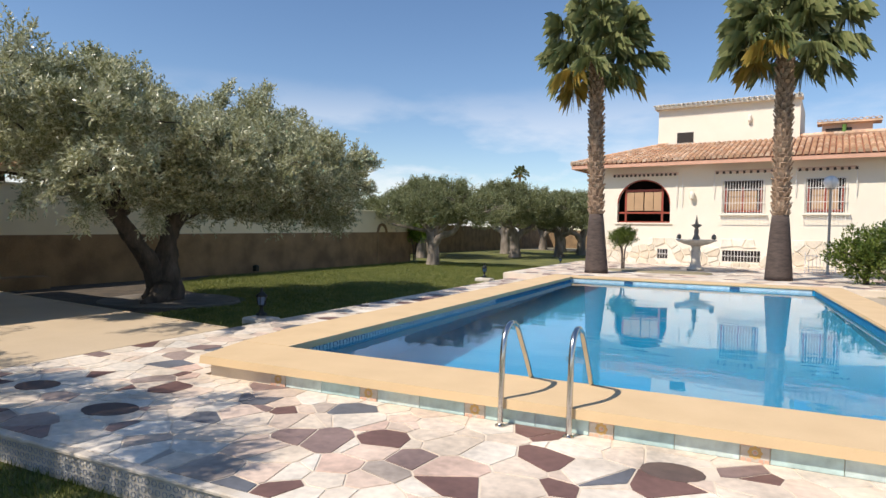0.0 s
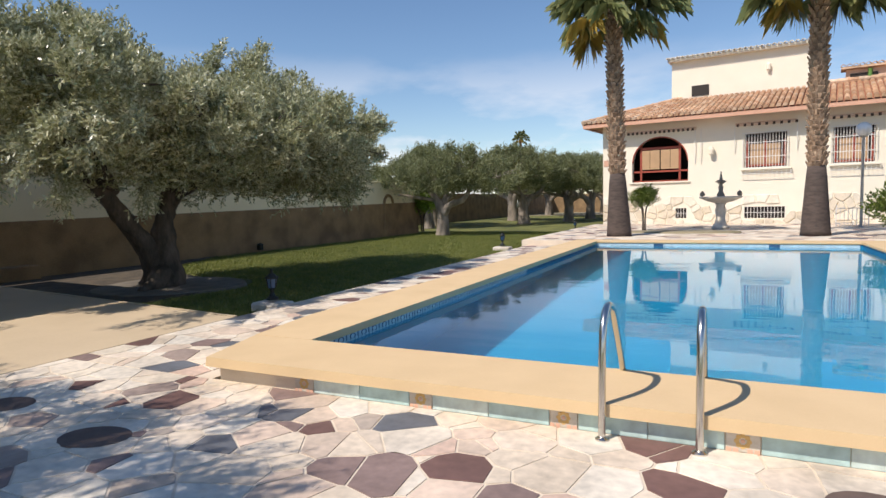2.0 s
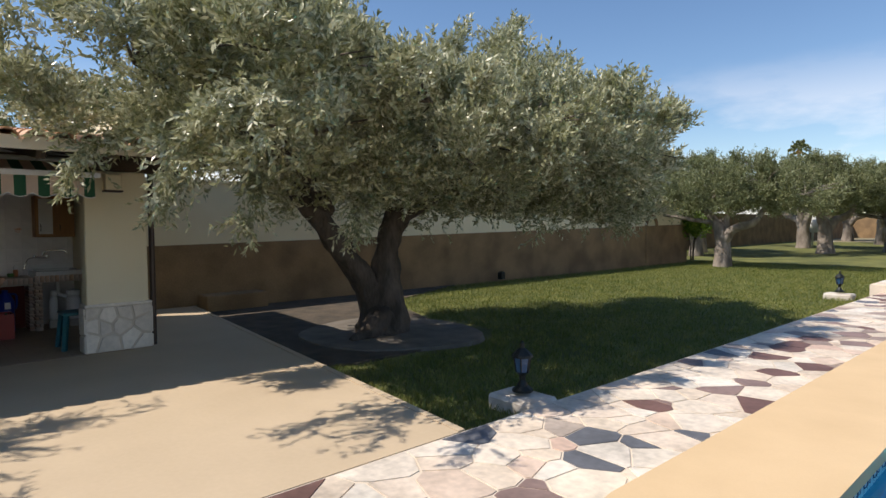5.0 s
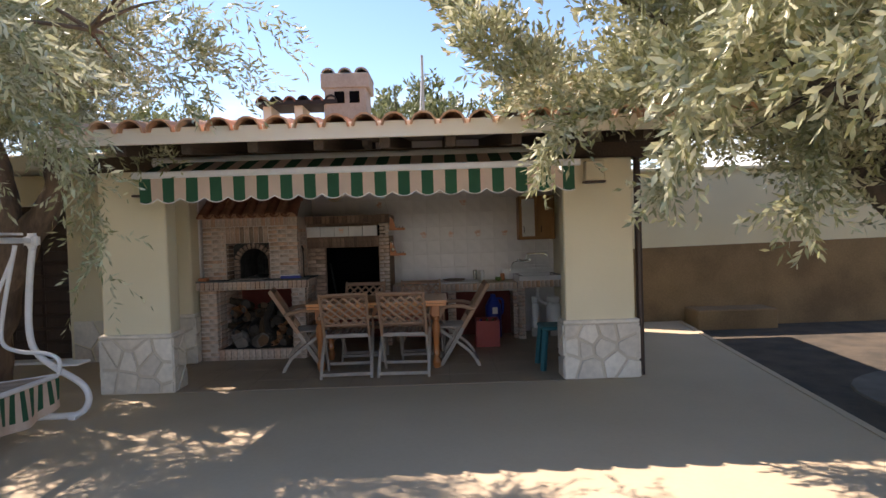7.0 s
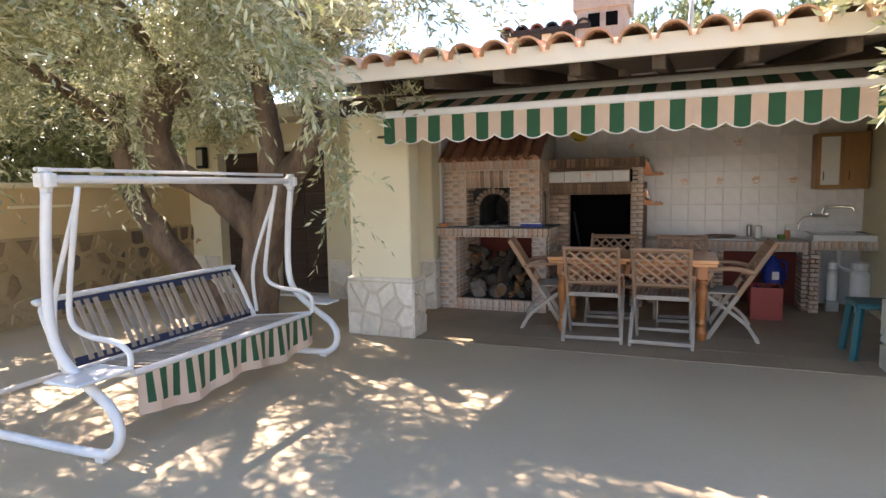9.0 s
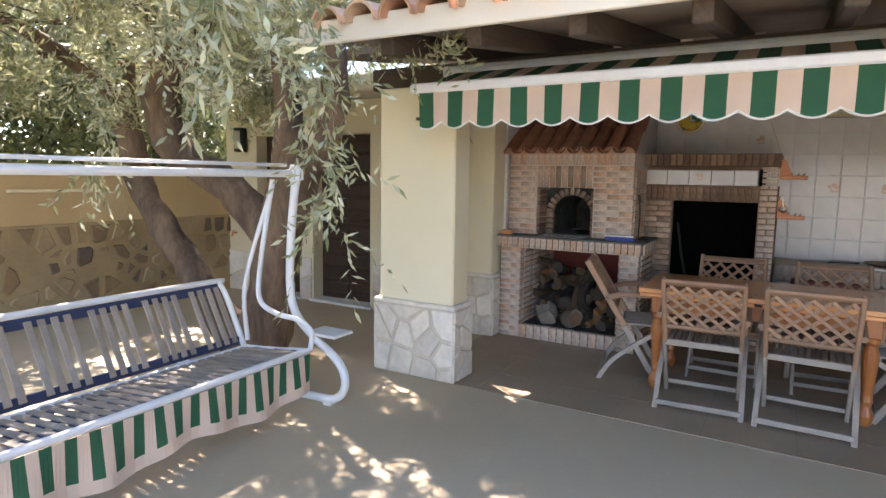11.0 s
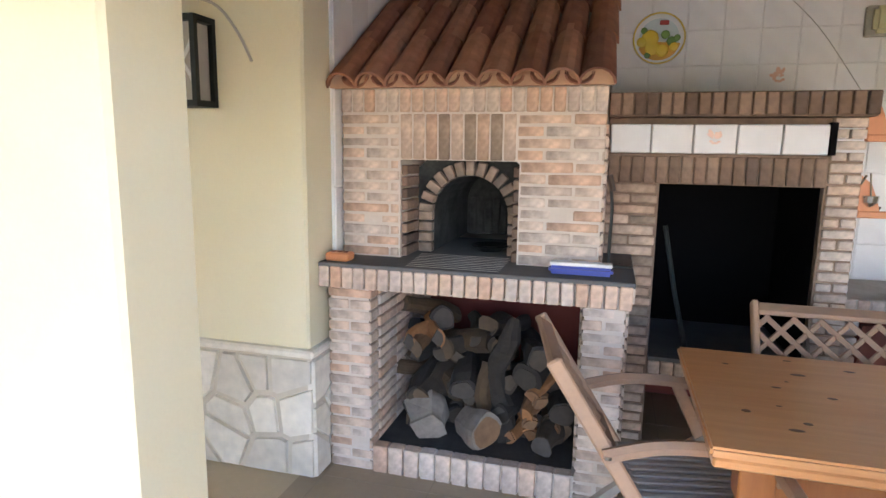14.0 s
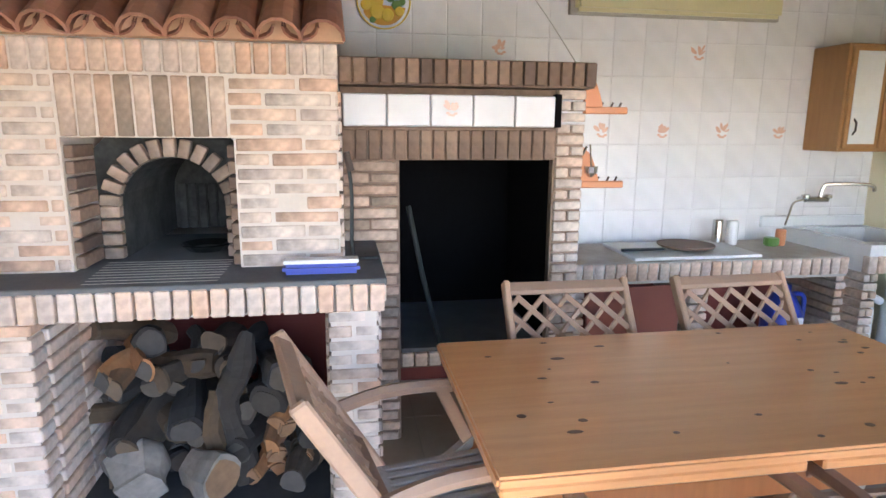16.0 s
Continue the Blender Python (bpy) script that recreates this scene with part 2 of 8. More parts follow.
M_SOOTBRICK = object_material("sooty_clay_brick", [(0.20, 0.13, 0.09), (0.26, 0.17, 0.12), (0.15, 0.10, 0.075), (0.30, 0.20, 0.14)], 0.95, 40, 0.45, 0.45)
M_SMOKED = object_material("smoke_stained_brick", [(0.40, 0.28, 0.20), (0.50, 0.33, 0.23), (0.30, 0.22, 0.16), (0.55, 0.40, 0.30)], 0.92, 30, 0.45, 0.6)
M_ARCH = object_material("sooty_arch_brick", [(0.30, 0.22, 0.165), (0.38, 0.27, 0.20), (0.24, 0.18, 0.14), (0.42, 0.31, 0.24)], 0.95, 30, 0.5, 0.6)
M_FILL = material("peach_mortar", (0.60, 0.36, 0.22), 0.9, scale=9, amount=0.5, bump=0.3)
# Near black holds soot together with the shade of hearth and vent holes.
M_SOOT = material("soot_and_shade_black", (0.004, 0.004, 0.0045), 1.0, amount=0.5, bump=0.2, spec=0.08)
M_VAULT = material("smoke_grey_vault", (0.07, 0.07, 0.062), 0.95, dark=(0.022, 0.022, 0.02), scale=9, amount=0.8, fine=50, bump=0.4)
M_SOIL = material("dark_garden_soil", (0.12, 0.09, 0.06), 0.95, dark=(0.05, 0.042, 0.03), scale=3, amount=0.8, fine=60, bump=0.7, depth=0.03)
M_ASH = material("grey_ash", (0.14, 0.135, 0.13), 0.95, scale=9, amount=0.5, bump=0.4)
# Dark floor sheet that puts the firewood store's shade into its colour.
M_STOREDARK = material("store_shade_floor", (0.05, 0.045, 0.04), 0.95, dark=(0.025, 0.022, 0.02), scale=9, amount=0.6, fine=40, bump=0.3)
M_REDBACK = plain("dark_red_paint", (0.16, 0.03, 0.02), 0.8)
M_TILE = object_material("white_wall_tile", [(0.78, 0.75, 0.73), (0.76, 0.73, 0.71), (0.80, 0.77, 0.75)], 0.22, 8, 0.05, 0.1)
# Same white as the wall tiles, darkened to offset the light the hood catches.
M_HOODTILE = object_material("dimmed_white_tile", [(0.62, 0.595, 0.57), (0.60, 0.575, 0.55)], 0.3, 8, 0.05, 0.15)
M_TGROUT = plain("tile_grout", (0.75, 0.72, 0.70), 0.9)
M_ROOF = object_material("clay_roof_tile", [(0.36, 0.155, 0.09), (0.30, 0.125, 0.075), (0.40, 0.19, 0.12), (0.27, 0.115, 0.075)], 0.85, 20, 0.3, 0.45)
M_ROOFS = island_material("clay_roof_tiles", [(0.62, 0.40, 0.25), (0.68, 0.48, 0.33), (0.57, 0.34, 0.21), (0.72, 0.54, 0.39), (0.64, 0.43, 0.28), (0.55, 0.35, 0.23)], 0.9, 9, 0.25, 0.4)
M_WROOF = island_material("whitewashed_tiles", [(0.78, 0.74, 0.64), (0.74, 0.69, 0.58)], 0.9, 9, 0.2, 0.2)
M_FASCIA = material("salmon_fascia", (0.66, 0.38, 0.27), 0.85, scale=3, amount=0.35, bump=0.1)
M_BEAM = material("weathered_dark_beam", (0.10, 0.068, 0.045), 0.8, dark=(0.05, 0.035, 0.025), scale=5, amount=0.6, fine=50, bump=0.4, stretch=(1, 12, 12))
M_SOFFIT = material("weathered_boarding", (0.30, 0.25, 0.20), 0.9, dark=(0.20, 0.16, 0.13), scale=4, amount=0.5, bump=0.2)
M_TEAK = material("weathered_teak", (0.40, 0.235, 0.14), 0.7, dark=(0.29, 0.175, 0.115), scale=5, amount=0.6, fine=60, bump=0.2, stretch=(1, 1, 1), vary=0.12)
M_GREYTEAK = material("silvered_teak", (0.42, 0.36, 0.30), 0.8, dark=(0.27, 0.22, 0.18), scale=6, amount=0.6, fine=60, bump=0.25, vary=0.15)
M_PINE = material("varnished_pine_top", (0.80, 0.375, 0.145), 0.3, dark=(0.66, 0.27, 0.09), scale=2.4, amount=0.55, fine=26, bump=0.06, stretch=(14, 1.0, 14), coat=0.35)
M_PINELEG = material("orange_varnished_pine", (0.45, 0.16, 0.045), 0.32, dark=(0.33, 0.11, 0.03), scale=4, amount=0.5, fine=40, bump=0.06, stretch=(10, 10, 1), coat=0.3)
M_KNOT = plain("pine_knot", (0.14, 0.055, 0.02), 0.4)
M_OAK = material("oak_cabinet", (0.42, 0.215, 0.08), 0.45, dark=(0.33, 0.16, 0.055), scale=3, amount=0.5, fine=30, bump=0.08, stretch=(10, 10, 1))
M_BARK = material("grey_olive_bark", (0.15, 0.12, 0.095), 0.95, dark=(0.05, 0.04, 0.03), scale=5, amount=0.8, fine=30, bump=0.9, depth=0.04, stretch=(1, 1, 0.3))
M_WARMBARK = material("brown_olive_bark", (0.25, 0.175, 0.12), 0.95, dark=(0.09, 0.062, 0.045), scale=5, amount=0.8, fine=30, bump=0.9, depth=0.04, stretch=(1, 1, 0.3))
M_PALEBARK = material("pale_olive_bark", (0.36, 0.31, 0.26), 0.95, dark=(0.15, 0.125, 0.10), scale=5, amount=0.7, fine=30, bump=0.9, depth=0.04, stretch=(1, 1, 0.3))
M_OLIVE = leaf_material("olive_leaf", (0.22, 0.235, 0.095), (0.80, 0.79, 0.58), 0.34)
M_BUSH = leaf_material("citrus_leaf", (0.05, 0.095, 0.015), (0.24, 0.29, 0.05))
M_FAROLIVE = leaf_material("far_olive_leaf", (0.10, 0.12, 0.042), (0.40, 0.42, 0.22))
M_PALM = leaf_material("fan_palm_leaf", (0.15, 0.19, 0.07), (0.42, 0.42, 0.18), 0.5)
M_PALMDRY = leaf_material("yellow_palm_leaf", (0.34, 0.26, 0.05), (0.58, 0.40, 0.10))
M_PTRUNK = material("palm_trunk_fibre", (0.52, 0.37, 0.25), 0.95, dark=(0.20, 0.13, 0.085), scale=7, amount=0.8, fine=34, bump=0.8, depth=0.03)
M_PBASE = material("dark_palm_foot", (0.105, 0.078, 0.066), 0.95, dark=(0.055, 0.042, 0.036), scale=5, amount=0.7, fine=30, bump=0.6, stretch=(1, 1, 3))
M_BLADE = leaf_material("grass_blade", (0.075, 0.12, 0.017), (0.34, 0.32, 0.08), 0.6)
M_IRON = material("dark_cast_iron", (0.025, 0.03, 0.028), 0.5, 0.6, amount=0.4, bump=0.1)
M_WIRON = plain("white_window_iron", (0.76, 0.74, 0.70), 0.5)
M_PLASTER = material("white_plaster_block", (0.66, 0.62, 0.55), 0.9, dark=(0.40, 0.33, 0.24), scale=6, amount=0.5, bump=0.2)
M_FOUNT = material("weathered_cast_stone", (0.78, 0.71, 0.60), 0.9, dark=(0.56, 0.49, 0.39), scale=7, amount=0.6, bump=0.25)
M_FOUNTD = material("dark_cast_stone", (0.27, 0.23, 0.18), 0.9, scale=7, amount=0.6, bump=0.25)
M_REDWOOD = plain("red_window_timber", (0.34, 0.07, 0.04), 0.5)
M_BLIND = material("tan_roller_blind", (0.50, 0.33, 0.19), 0.8, scale=3, amount=0.3, bump=0.05)
# Near-black paint stands in for the unlit rooms behind windows and openings.
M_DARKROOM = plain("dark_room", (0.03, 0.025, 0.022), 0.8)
M_GREEN = material("green_awning_cloth", (0.022, 0.105, 0.052), 0.85, scale=8, amount=0.35, fine=300, bump=0.1)
M_CREAM = material("cream_awning_cloth", (0.66, 0.51, 0.40), 0.85, scale=8, amount=0.25, fine=300, bump=0.1)
M_NAVY = material("navy_strap", (0.035, 0.05, 0.11), 0.85, scale=9, amount=0.4, bump=0.1)
M_DOOR = material("dark_brown_door", (0.055, 0.030, 0.020), 0.45, dark=(0.035, 0.02, 0.014), scale=4, amount=0.5, bump=0.1, stretch=(8, 8, 1))
M_PORC = plain("white_porcelain", (0.80, 0.79, 0.77), 0.15)
M_BLUE = plain("blue_plastic", (0.02, 0.045, 0.30), 0.4)
M_TEAL = plain("teal_plastic", (0.02, 0.13, 0.15), 0.5)
M_RED = plain("red_plastic", (0.35, 0.03, 0.02), 0.45)
M_ORANGE = plain("orange_pine", (0.62, 0.24, 0.10), 0.5)
M_YELLOW = plain("lemon_yellow", (0.72, 0.50, 0.04), 0.3)
M_OCHRE = plain("ochre_glaze", (0.62, 0.40, 0.14), 0.35)
M_LEAFPAINT = plain("painted_green", (0.12, 0.24, 0.05), 0.3)
M_DIFFUSER = plain("yellowed_diffuser", (0.66, 0.60, 0.33), 0.4)
M_MOTIF = plain("terracotta_motif", (0.70, 0.42, 0.30), 0.3)
# Firewood tones lowered towards black, with the store's shade in the colour.
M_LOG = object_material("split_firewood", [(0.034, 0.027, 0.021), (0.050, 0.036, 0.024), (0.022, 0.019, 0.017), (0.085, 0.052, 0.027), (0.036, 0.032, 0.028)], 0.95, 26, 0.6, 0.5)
M_SPLIT = object_material("orange_split_wood", [(0.32, 0.145, 0.055), (0.26, 0.13, 0.06), (0.20, 0.11, 0.055)], 0.9, 30, 0.4, 0.4)
M_PALEWOOD = object_material("pale_dry_wood", [(0.24, 0.205, 0.17), (0.21, 0.18, 0.15)], 0.95, 30, 0.5, 0.45)
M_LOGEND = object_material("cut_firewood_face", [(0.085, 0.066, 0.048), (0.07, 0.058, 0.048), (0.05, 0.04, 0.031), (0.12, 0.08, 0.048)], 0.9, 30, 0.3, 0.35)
M_RUBBLE = object_material("brown_rubble_stone", [(0.36, 0.26, 0.15), (0.24, 0.17, 0.10), (0.16, 0.12, 0.09), (0.42, 0.31, 0.18), (0.30, 0.20, 0.11)], 0.9, 18, 0.4, 0.3)
M_PEACH = material("peach_neighbour_paint", (0.66, 0.46, 0.34), 0.9, scale=1, amount=0.3)


# ---- building helpers ----
def finish(name, bm, mat, parent=None, label="", smooth=False):
    me = bpy.data.meshes.new(name)
    bmesh.ops.recalc_face_normals(bm, faces=bm.faces)
    bm.to_mesh(me)
    bm.free()
    for m in mat if isinstance(mat, (list, tuple)) else [mat]:
        me.materials.append(m)
    if smooth:
        for p in me.polygons:
            p.use_smooth = True
    ob = new(name, me)
    ob.parent = parent
    if label:
        ob["label"] = label
    return ob


def part(name, bm, mat, parent, label="", smooth=False):
    return finish(name, bm, mat, parent, label, smooth)


def thing(name, at, label, category, group="", kind=""):
    ob = new(name)
    ob.empty_display_size = 0.1
    ob.matrix_basis = at if isinstance(at, Matrix) else Matrix.Translation(at)
    return tagged(ob, label, category, group, kind)


def box(x0, y0, z0, x1, y1, z1, bevel=0.0, bm=None, seg=1):
    bm = bm or bmesh.new()
    t = bmesh.new()
    bmesh.ops.create_cube(t, size=1)
    for v in t.verts:
        v.co = Vector(((x0 + x1) / 2 + v.co.x * (x1 - x0), (y0 + y1) / 2 + v.co.y * (y1 - y0), (z0 + z1) / 2 + v.co.z * (z1 - z0)))
    if bevel:
        bmesh.ops.bevel(t, geom=t.edges[:], offset=bevel, segments=seg, affect="EDGES")
    return merge(bm, t)


def merge(bm, t, m=None):
    if m is not None:
        t.transform(m)
    me = bpy.data.meshes.new("t")
    t.to_mesh(me)
    t.free()
    bm.from_mesh(me)
    bpy.data.meshes.remove(me)
    return bm


def bar(a, b, w, h, bm=None, bevel=0.0, up=(0, 0, 1)):
    """A squared bar from a to b, w across and h along up."""
    a, b = Vector(a), Vector(b)
    d = b - a
    t = box(-w / 2, -h / 2, 0, w / 2, h / 2, d.length, bevel)
    z = d.normalized()
    x = Vector(up).cross(z)
    x = x.normalized() if x.length > 1e-4 else Vector((1, 0, 0))
    y = z.cross(x)
    m = Matrix((x, y, z)).transposed().to_4x4()
    return merge(bm or bmesh.new(), t, Matrix.Translation(a) @ m)


def smooth_line(points, n=6, closed=False):
    """A Catmull-Rom line through the points."""
    p = [Vector(q) for q in points]
    out, count = [], len(p)
    for i in range(count if closed else count - 1):
        a, b = p[i], p[(i + 1) % count]
        z = p[i - 1] if i or closed else a
        c = p[(i + 2) % count] if i + 2 < count or closed else b
        for k in range(n):
            t = k / n
            out.append(0.5 * (2 * a + (b - z) * t + (2 * z - 5 * a + 4 * b - c) * t * t + (3 * a - z - 3 * b + c) * t ** 3))
    return out if closed else out + [p[-1]]


def tube(points, r, sides=8, bm=None, closed=False, caps=True):
    """A round tube along points; r one radius or one for each point."""
    bm = bm or bmesh.new()
    p = [Vector(q) for q in points]
    rs = r if isinstance(r, (list, tuple)) else [r] * len(p)
    side, rings = None, []
    for i, q in enumerate(p):
        d = (p[(i + 1) % len(p)] if closed or i + 1 < len(p) else q) - (p[i - 1] if closed or i else q)
        d.normalize()
        side = d.orthogonal().normalized() if side is None else (side - d * side.dot(d)).normalized()
        other = d.cross(side)
        rings.append([bm.verts.new(q + rs[i] * (math.cos(a) * side + math.sin(a) * other)) for a in (2 * math.pi * k / sides for k in range(sides))])
    for i in range(len(p) if closed else len(p) - 1):
        a, b = rings[i], rings[(i + 1) % len(p)]
        for k in range(sides):
            bm.faces.new((a[k], a[(k + 1) % sides], b[(k + 1) % sides], b[k]))
    if caps and not closed:
        bm.faces.new(rings[0][::-1]), bm.faces.new(rings[-1])
    return bm


def lathe(profile, sides=16, bm=None, at=(0, 0, 0)):
    """A turned solid from rows of (radius, height)."""
    bm = bm or bmesh.new()
    x, y, z = at
    rings = [[bm.verts.new((x + r * math.cos(2 * math.pi * k / sides), y + r * math.sin(2 * math.pi * k / sides), z + h)) for k in range(sides)] for r, h in profile]
    for a, b in zip(rings, rings[1:]):
        for k in range(sides):
            bm.faces.new((a[k], a[(k + 1) % sides], b[(k + 1) % sides], b[k]))
    bm.faces.new(rings[0][::-1]), bm.faces.new(rings[-1])
    return bm


def prism(outline, z0, z1, bm=None, shrink=0.0):
    """An upright slab over a flat outline; its top edge drawn in by shrink."""
    bm = bm or bmesh.new()
    c = sum((Vector(p) for p in outline), Vector((0, 0))) / len(outline)
    lo = [bm.verts.new((x, y, z0)) for x, y in outline]
    hi = []
    for x, y in outline:
        d = c - Vector((x, y))
        q = Vector((x, y)) + d.normalized() * min(shrink, d.length * 0.4)
        hi.append(bm.verts.new((q.x, q.y, z1)))
    n = len(outline)
    for k in range(n):
        bm.faces.new((lo[k], lo[(k + 1) % n], hi[(k + 1) % n], hi[k]))
    bm.faces.new(hi), bm.faces.new(lo[::-1])
    return bm


def cells(x0, y0, x1, y1, size, rng, jitter=0.42, gap=0.008, keep=None, spread=0.0):
    """Irregular stone outlines that fill a rectangle: Voronoi cells of jittered points, drawn in by half the joint."""
    nx, ny = max(1, round((x1 - x0) / size)), max(1, round((y1 - y0) / size))
    sx, sy = (x1 - x0) / nx, (y1 - y0) / ny
    pts = {(i, j): (x0 + (i + 0.5 + rng.uniform(-jitter, jitter)) * sx, y0 + (j + 0.5 + rng.uniform(-jitter, jitter)) * sy) for i in range(-2, nx + 2) for j in range(-2, ny + 2)}
    out = []
    heft = {k: rng.uniform(0, (size * spread) ** 2) for k in pts}
    for i in range(nx):
        for j in range(ny):
            p = pts[i, j]
            poly = [(x0, y0), (x1, y0), (x1, y1), (x0, y1)]
            for di in range(-2, 3):
                for dj in range(-2, 3):
                    q = pts.get((i + di, j + dj))
                    if (di or dj) and q and 0 <= i + di < nx and 0 <= j + dj < ny:
                        poly = clip(poly, p, q, gap, heft[i, j] - heft[i + di, j + dj])
            if len(poly) >= 3 and area(poly) > size * size * 0.06 and (keep is None or keep(*p)):
                out.append(poly)
    return out


def clip(poly, p, q, gap, more=0.0):
    nx, ny = q[0] - p[0], q[1] - p[1]
    d = math.hypot(nx, ny) or 1e-6
    nx, ny = nx / d, ny / d
    lim = (p[0] + q[0]) / 2 * nx + (p[1] + q[1]) / 2 * ny - gap / 2 + more / (2 * d)
    out = []
    for k, a in enumerate(poly):
        b = poly[(k + 1) % len(poly)]
        da, db = a[0] * nx + a[1] * ny - lim, b[0] * nx + b[1] * ny - lim
        if da <= 0:
            out.append(a)
        if (da < 0) != (db < 0) and abs(da - db) > 1e-9:
            t = da / (da - db)
            out.append((a[0] + (b[0] - a[0]) * t, a[1] + (b[1] - a[1]) * t))
    return out


def area(poly):
    return abs(sum(a[0] * b[1] - b[0] * a[1] for a, b in zip(poly, poly[1:] + poly[:1]))) / 2


def mesh_of(name, verts, faces, mat, parent=None, smooth=False):
    me = bpy.data.meshes.new(name)
    me.from_pydata(verts, [], faces)
    me.materials.append(mat)
    if smooth:
        me.polygons.foreach_set("use_smooth", [True] * len(me.polygons))
    ob = new(name, me)
    ob.parent = parent
    return ob


def share(name, me, parent, m):
    ob = new(name, me)
    ob.parent = parent
    ob.matrix_basis = m
    return ob


BRICKS = {}


def brick(parent, x, y, z, sx, sy, sz, mat, rot=(0, 0, 0), name="brick"):
    """One slightly rounded brick of that size centred at the place; alike ones share a mesh."""
    key = (round(sx, 3), round(sy, 3), round(sz, 3), mat.name)
    if key not in BRICKS:
        bm = box(-sx / 2, -sy / 2, -sz / 2, sx / 2, sy / 2, sz / 2, min(0.004, min(sx, sy, sz) * 0.2))
        me = bpy.data.meshes.new(name)
        bm.to_mesh(me)
        bm.free()
        me.materials.append(mat)
        BRICKS[key] = me
    return share(name, BRICKS[key], parent, Matrix.Translation((x, y, z)) @ Euler(rot).to_matrix().to_4x4())

# ---- ground, terrace, pool ----
rng = random.Random(4)


def lift(x, y):
    """The ground's height: the lawn lies a little below the paving, the ground by the house above it."""
    if x < -8.5:
        return -0.09
    return 0.17 * min(1.0, max(0.0, (y - 19.2) / 2.0))


def hollow(x, y):
    """Where the pool and the paved terraces stand, the ground sheet lies lower."""
    if -7.2 < x < 1.2 and 4.5 < y < 19.5:
        return -2.6
    if x > -9.2 and y < 3.12:
        return -0.20
    if (x < -8.4 and y < 7.05 + 0.135 * (-8.42 - x)) or y < 4.6 or (x < -16.5 and y < 29) or (-8.6 < x < 1.4 and y < 32):
        return -0.45
    return None


def ground_sheet():
    xs = sorted({*np.arange(-30, 12.01, 0.4).round(2), -600, -250, -120, -70, -45, 20, 35, 60, 120, 250, 600, -9.2, -9.19, -8.6, -8.59, -8.42, -8.41, -7.2, -7.19, 1.19, 1.2})
    ys = sorted({*np.arange(-8, 45.01, 0.4).round(2), -600, -200, -60, -25, 60, 90, 150, 300, 900, 3.1, 3.12, 4.5, 4.52, 7.9, 7.91, 19.48, 19.5})
    verts = []
    for y in ys:
        for x in xs:
            h = hollow(x, y)
            n = noise.noise(Vector((x * 0.7, y * 0.7, 0))) * 0.025
            verts.append((x, y, h if h is not None else lift(x, y) - 0.02 + n))
    w = len(xs)
    faces = [(j * w + i, j * w + i + 1, (j + 1) * w + i + 1, (j + 1) * w + i) for j in range(len(ys) - 1) for i in range(w - 1)]
    ob = mesh_of("ground", verts, faces, M_GRASS, smooth=False)
    ob.data.materials.append(M_FIELD)
    for p in ob.data.polygons:
        if abs(p.center.x + 8) > 26 or p.center.y > 62 or p.center.y < -9 or (p.center.x > 1.2 and p.center.y > 3):
            p.material_index = 1
    return tagged(ob, "green lawn and dry ground around the pool", "ground", kind="structure")


ground_sheet()

terrace = tagged(finish("terrace_floor", prism([(-17.4, -3.2), (-8.42, -3.2), (-8.42, 7.06), (-17.4, 8.27)], -0.4, 0.0), M_TERRACE), "smooth beige concrete terrace before the covered kitchen", "floor", kind="structure")
part("kerb", prism([(-17.2, 8.247), (-8.42, 7.064), (-8.42, 7.13), (-17.2, 8.313)], -0.4, 0.006, None, 0.008), M_TERRACE, terrace)

# crazy paving: south terrace, path along the pool and far terrace
pavement = tagged(finish("pavement", box(-8.42, 3.1, -0.4, 6.0, 4.96, -0.005), M_GROUT), "crazy paving of pale, pink and dark marble pieces", "pavement", kind="structure")
part("bed", box(-8.42, 4.96, -0.4, -6.6, 19.4, -0.006), M_GROUT, pavement)
part("bed", box(-8.6, 19.4, -0.4, 3.0, 31.5, 0.155), M_GROUT, pavement)
part("bed", box(1.0, 4.96, -0.4, 2.2, 19.4, -0.014), M_GRAVEL, pavement)
near, rest, count = [], bmesh.new(), 0
for poly in cells(-8.40, 3.12, 6.0, 4.94, 0.235, rng, 0.5, 0.010, spread=0.95):
    cx = sum(p[0] for p in poly) / len(poly)
    (near if cx < 0.3 else None) is not None and near.append(poly)
    if cx >= 0.3:
        prism(poly, -0.03, 0.0, rest, 0.004)
for poly in cells(-8.40, 4.95, -6.78, 19.4, 0.26, rng, 0.5, 0.010, spread=0.95):
    cy = sum(p[1] for p in poly) / len(poly)
    if cy < 9.5:
        near.append(poly)
    else:
        prism(poly, -0.03, 0.0, rest, 0.004)
for poly in cells(-8.58, 19.42, 3.0, 31.2, 0.42, rng, 0.46, 0.02):
    prism(poly, 0.14, 0.17, rest, 0.004)
PAVERS = near


# ---- pool ----
X0, X1, Y0, Y1, TOP, WATER = -6.16, 0.10, 5.60, 18.58, 0.20, 0.07
pool = thing("swimming_pool", (0, 0, 0), "rectangular swimming pool, blue lined, raised sandstone coping, full of clear water", "pool", kind="structure")
W = 0.7


def shell():
    bm = box(X0 - 0.16, Y0 - 0.16, -1.75, X1 + 0.16, Y1 + 0.16, -1.6)
    for a in ((X0 - 0.16, Y0 - 0.16, X0, Y1 + 0.16), (X1, Y0 - 0.16, X1 + 0.16, Y1 + 0.16), (X0, Y0 - 0.16, X1, Y0), (X0, Y1, X1, Y1 + 0.16)):
        box(a[0], a[1], -1.6, a[2], a[3], TOP - 0.06, bm=bm)
    return bm


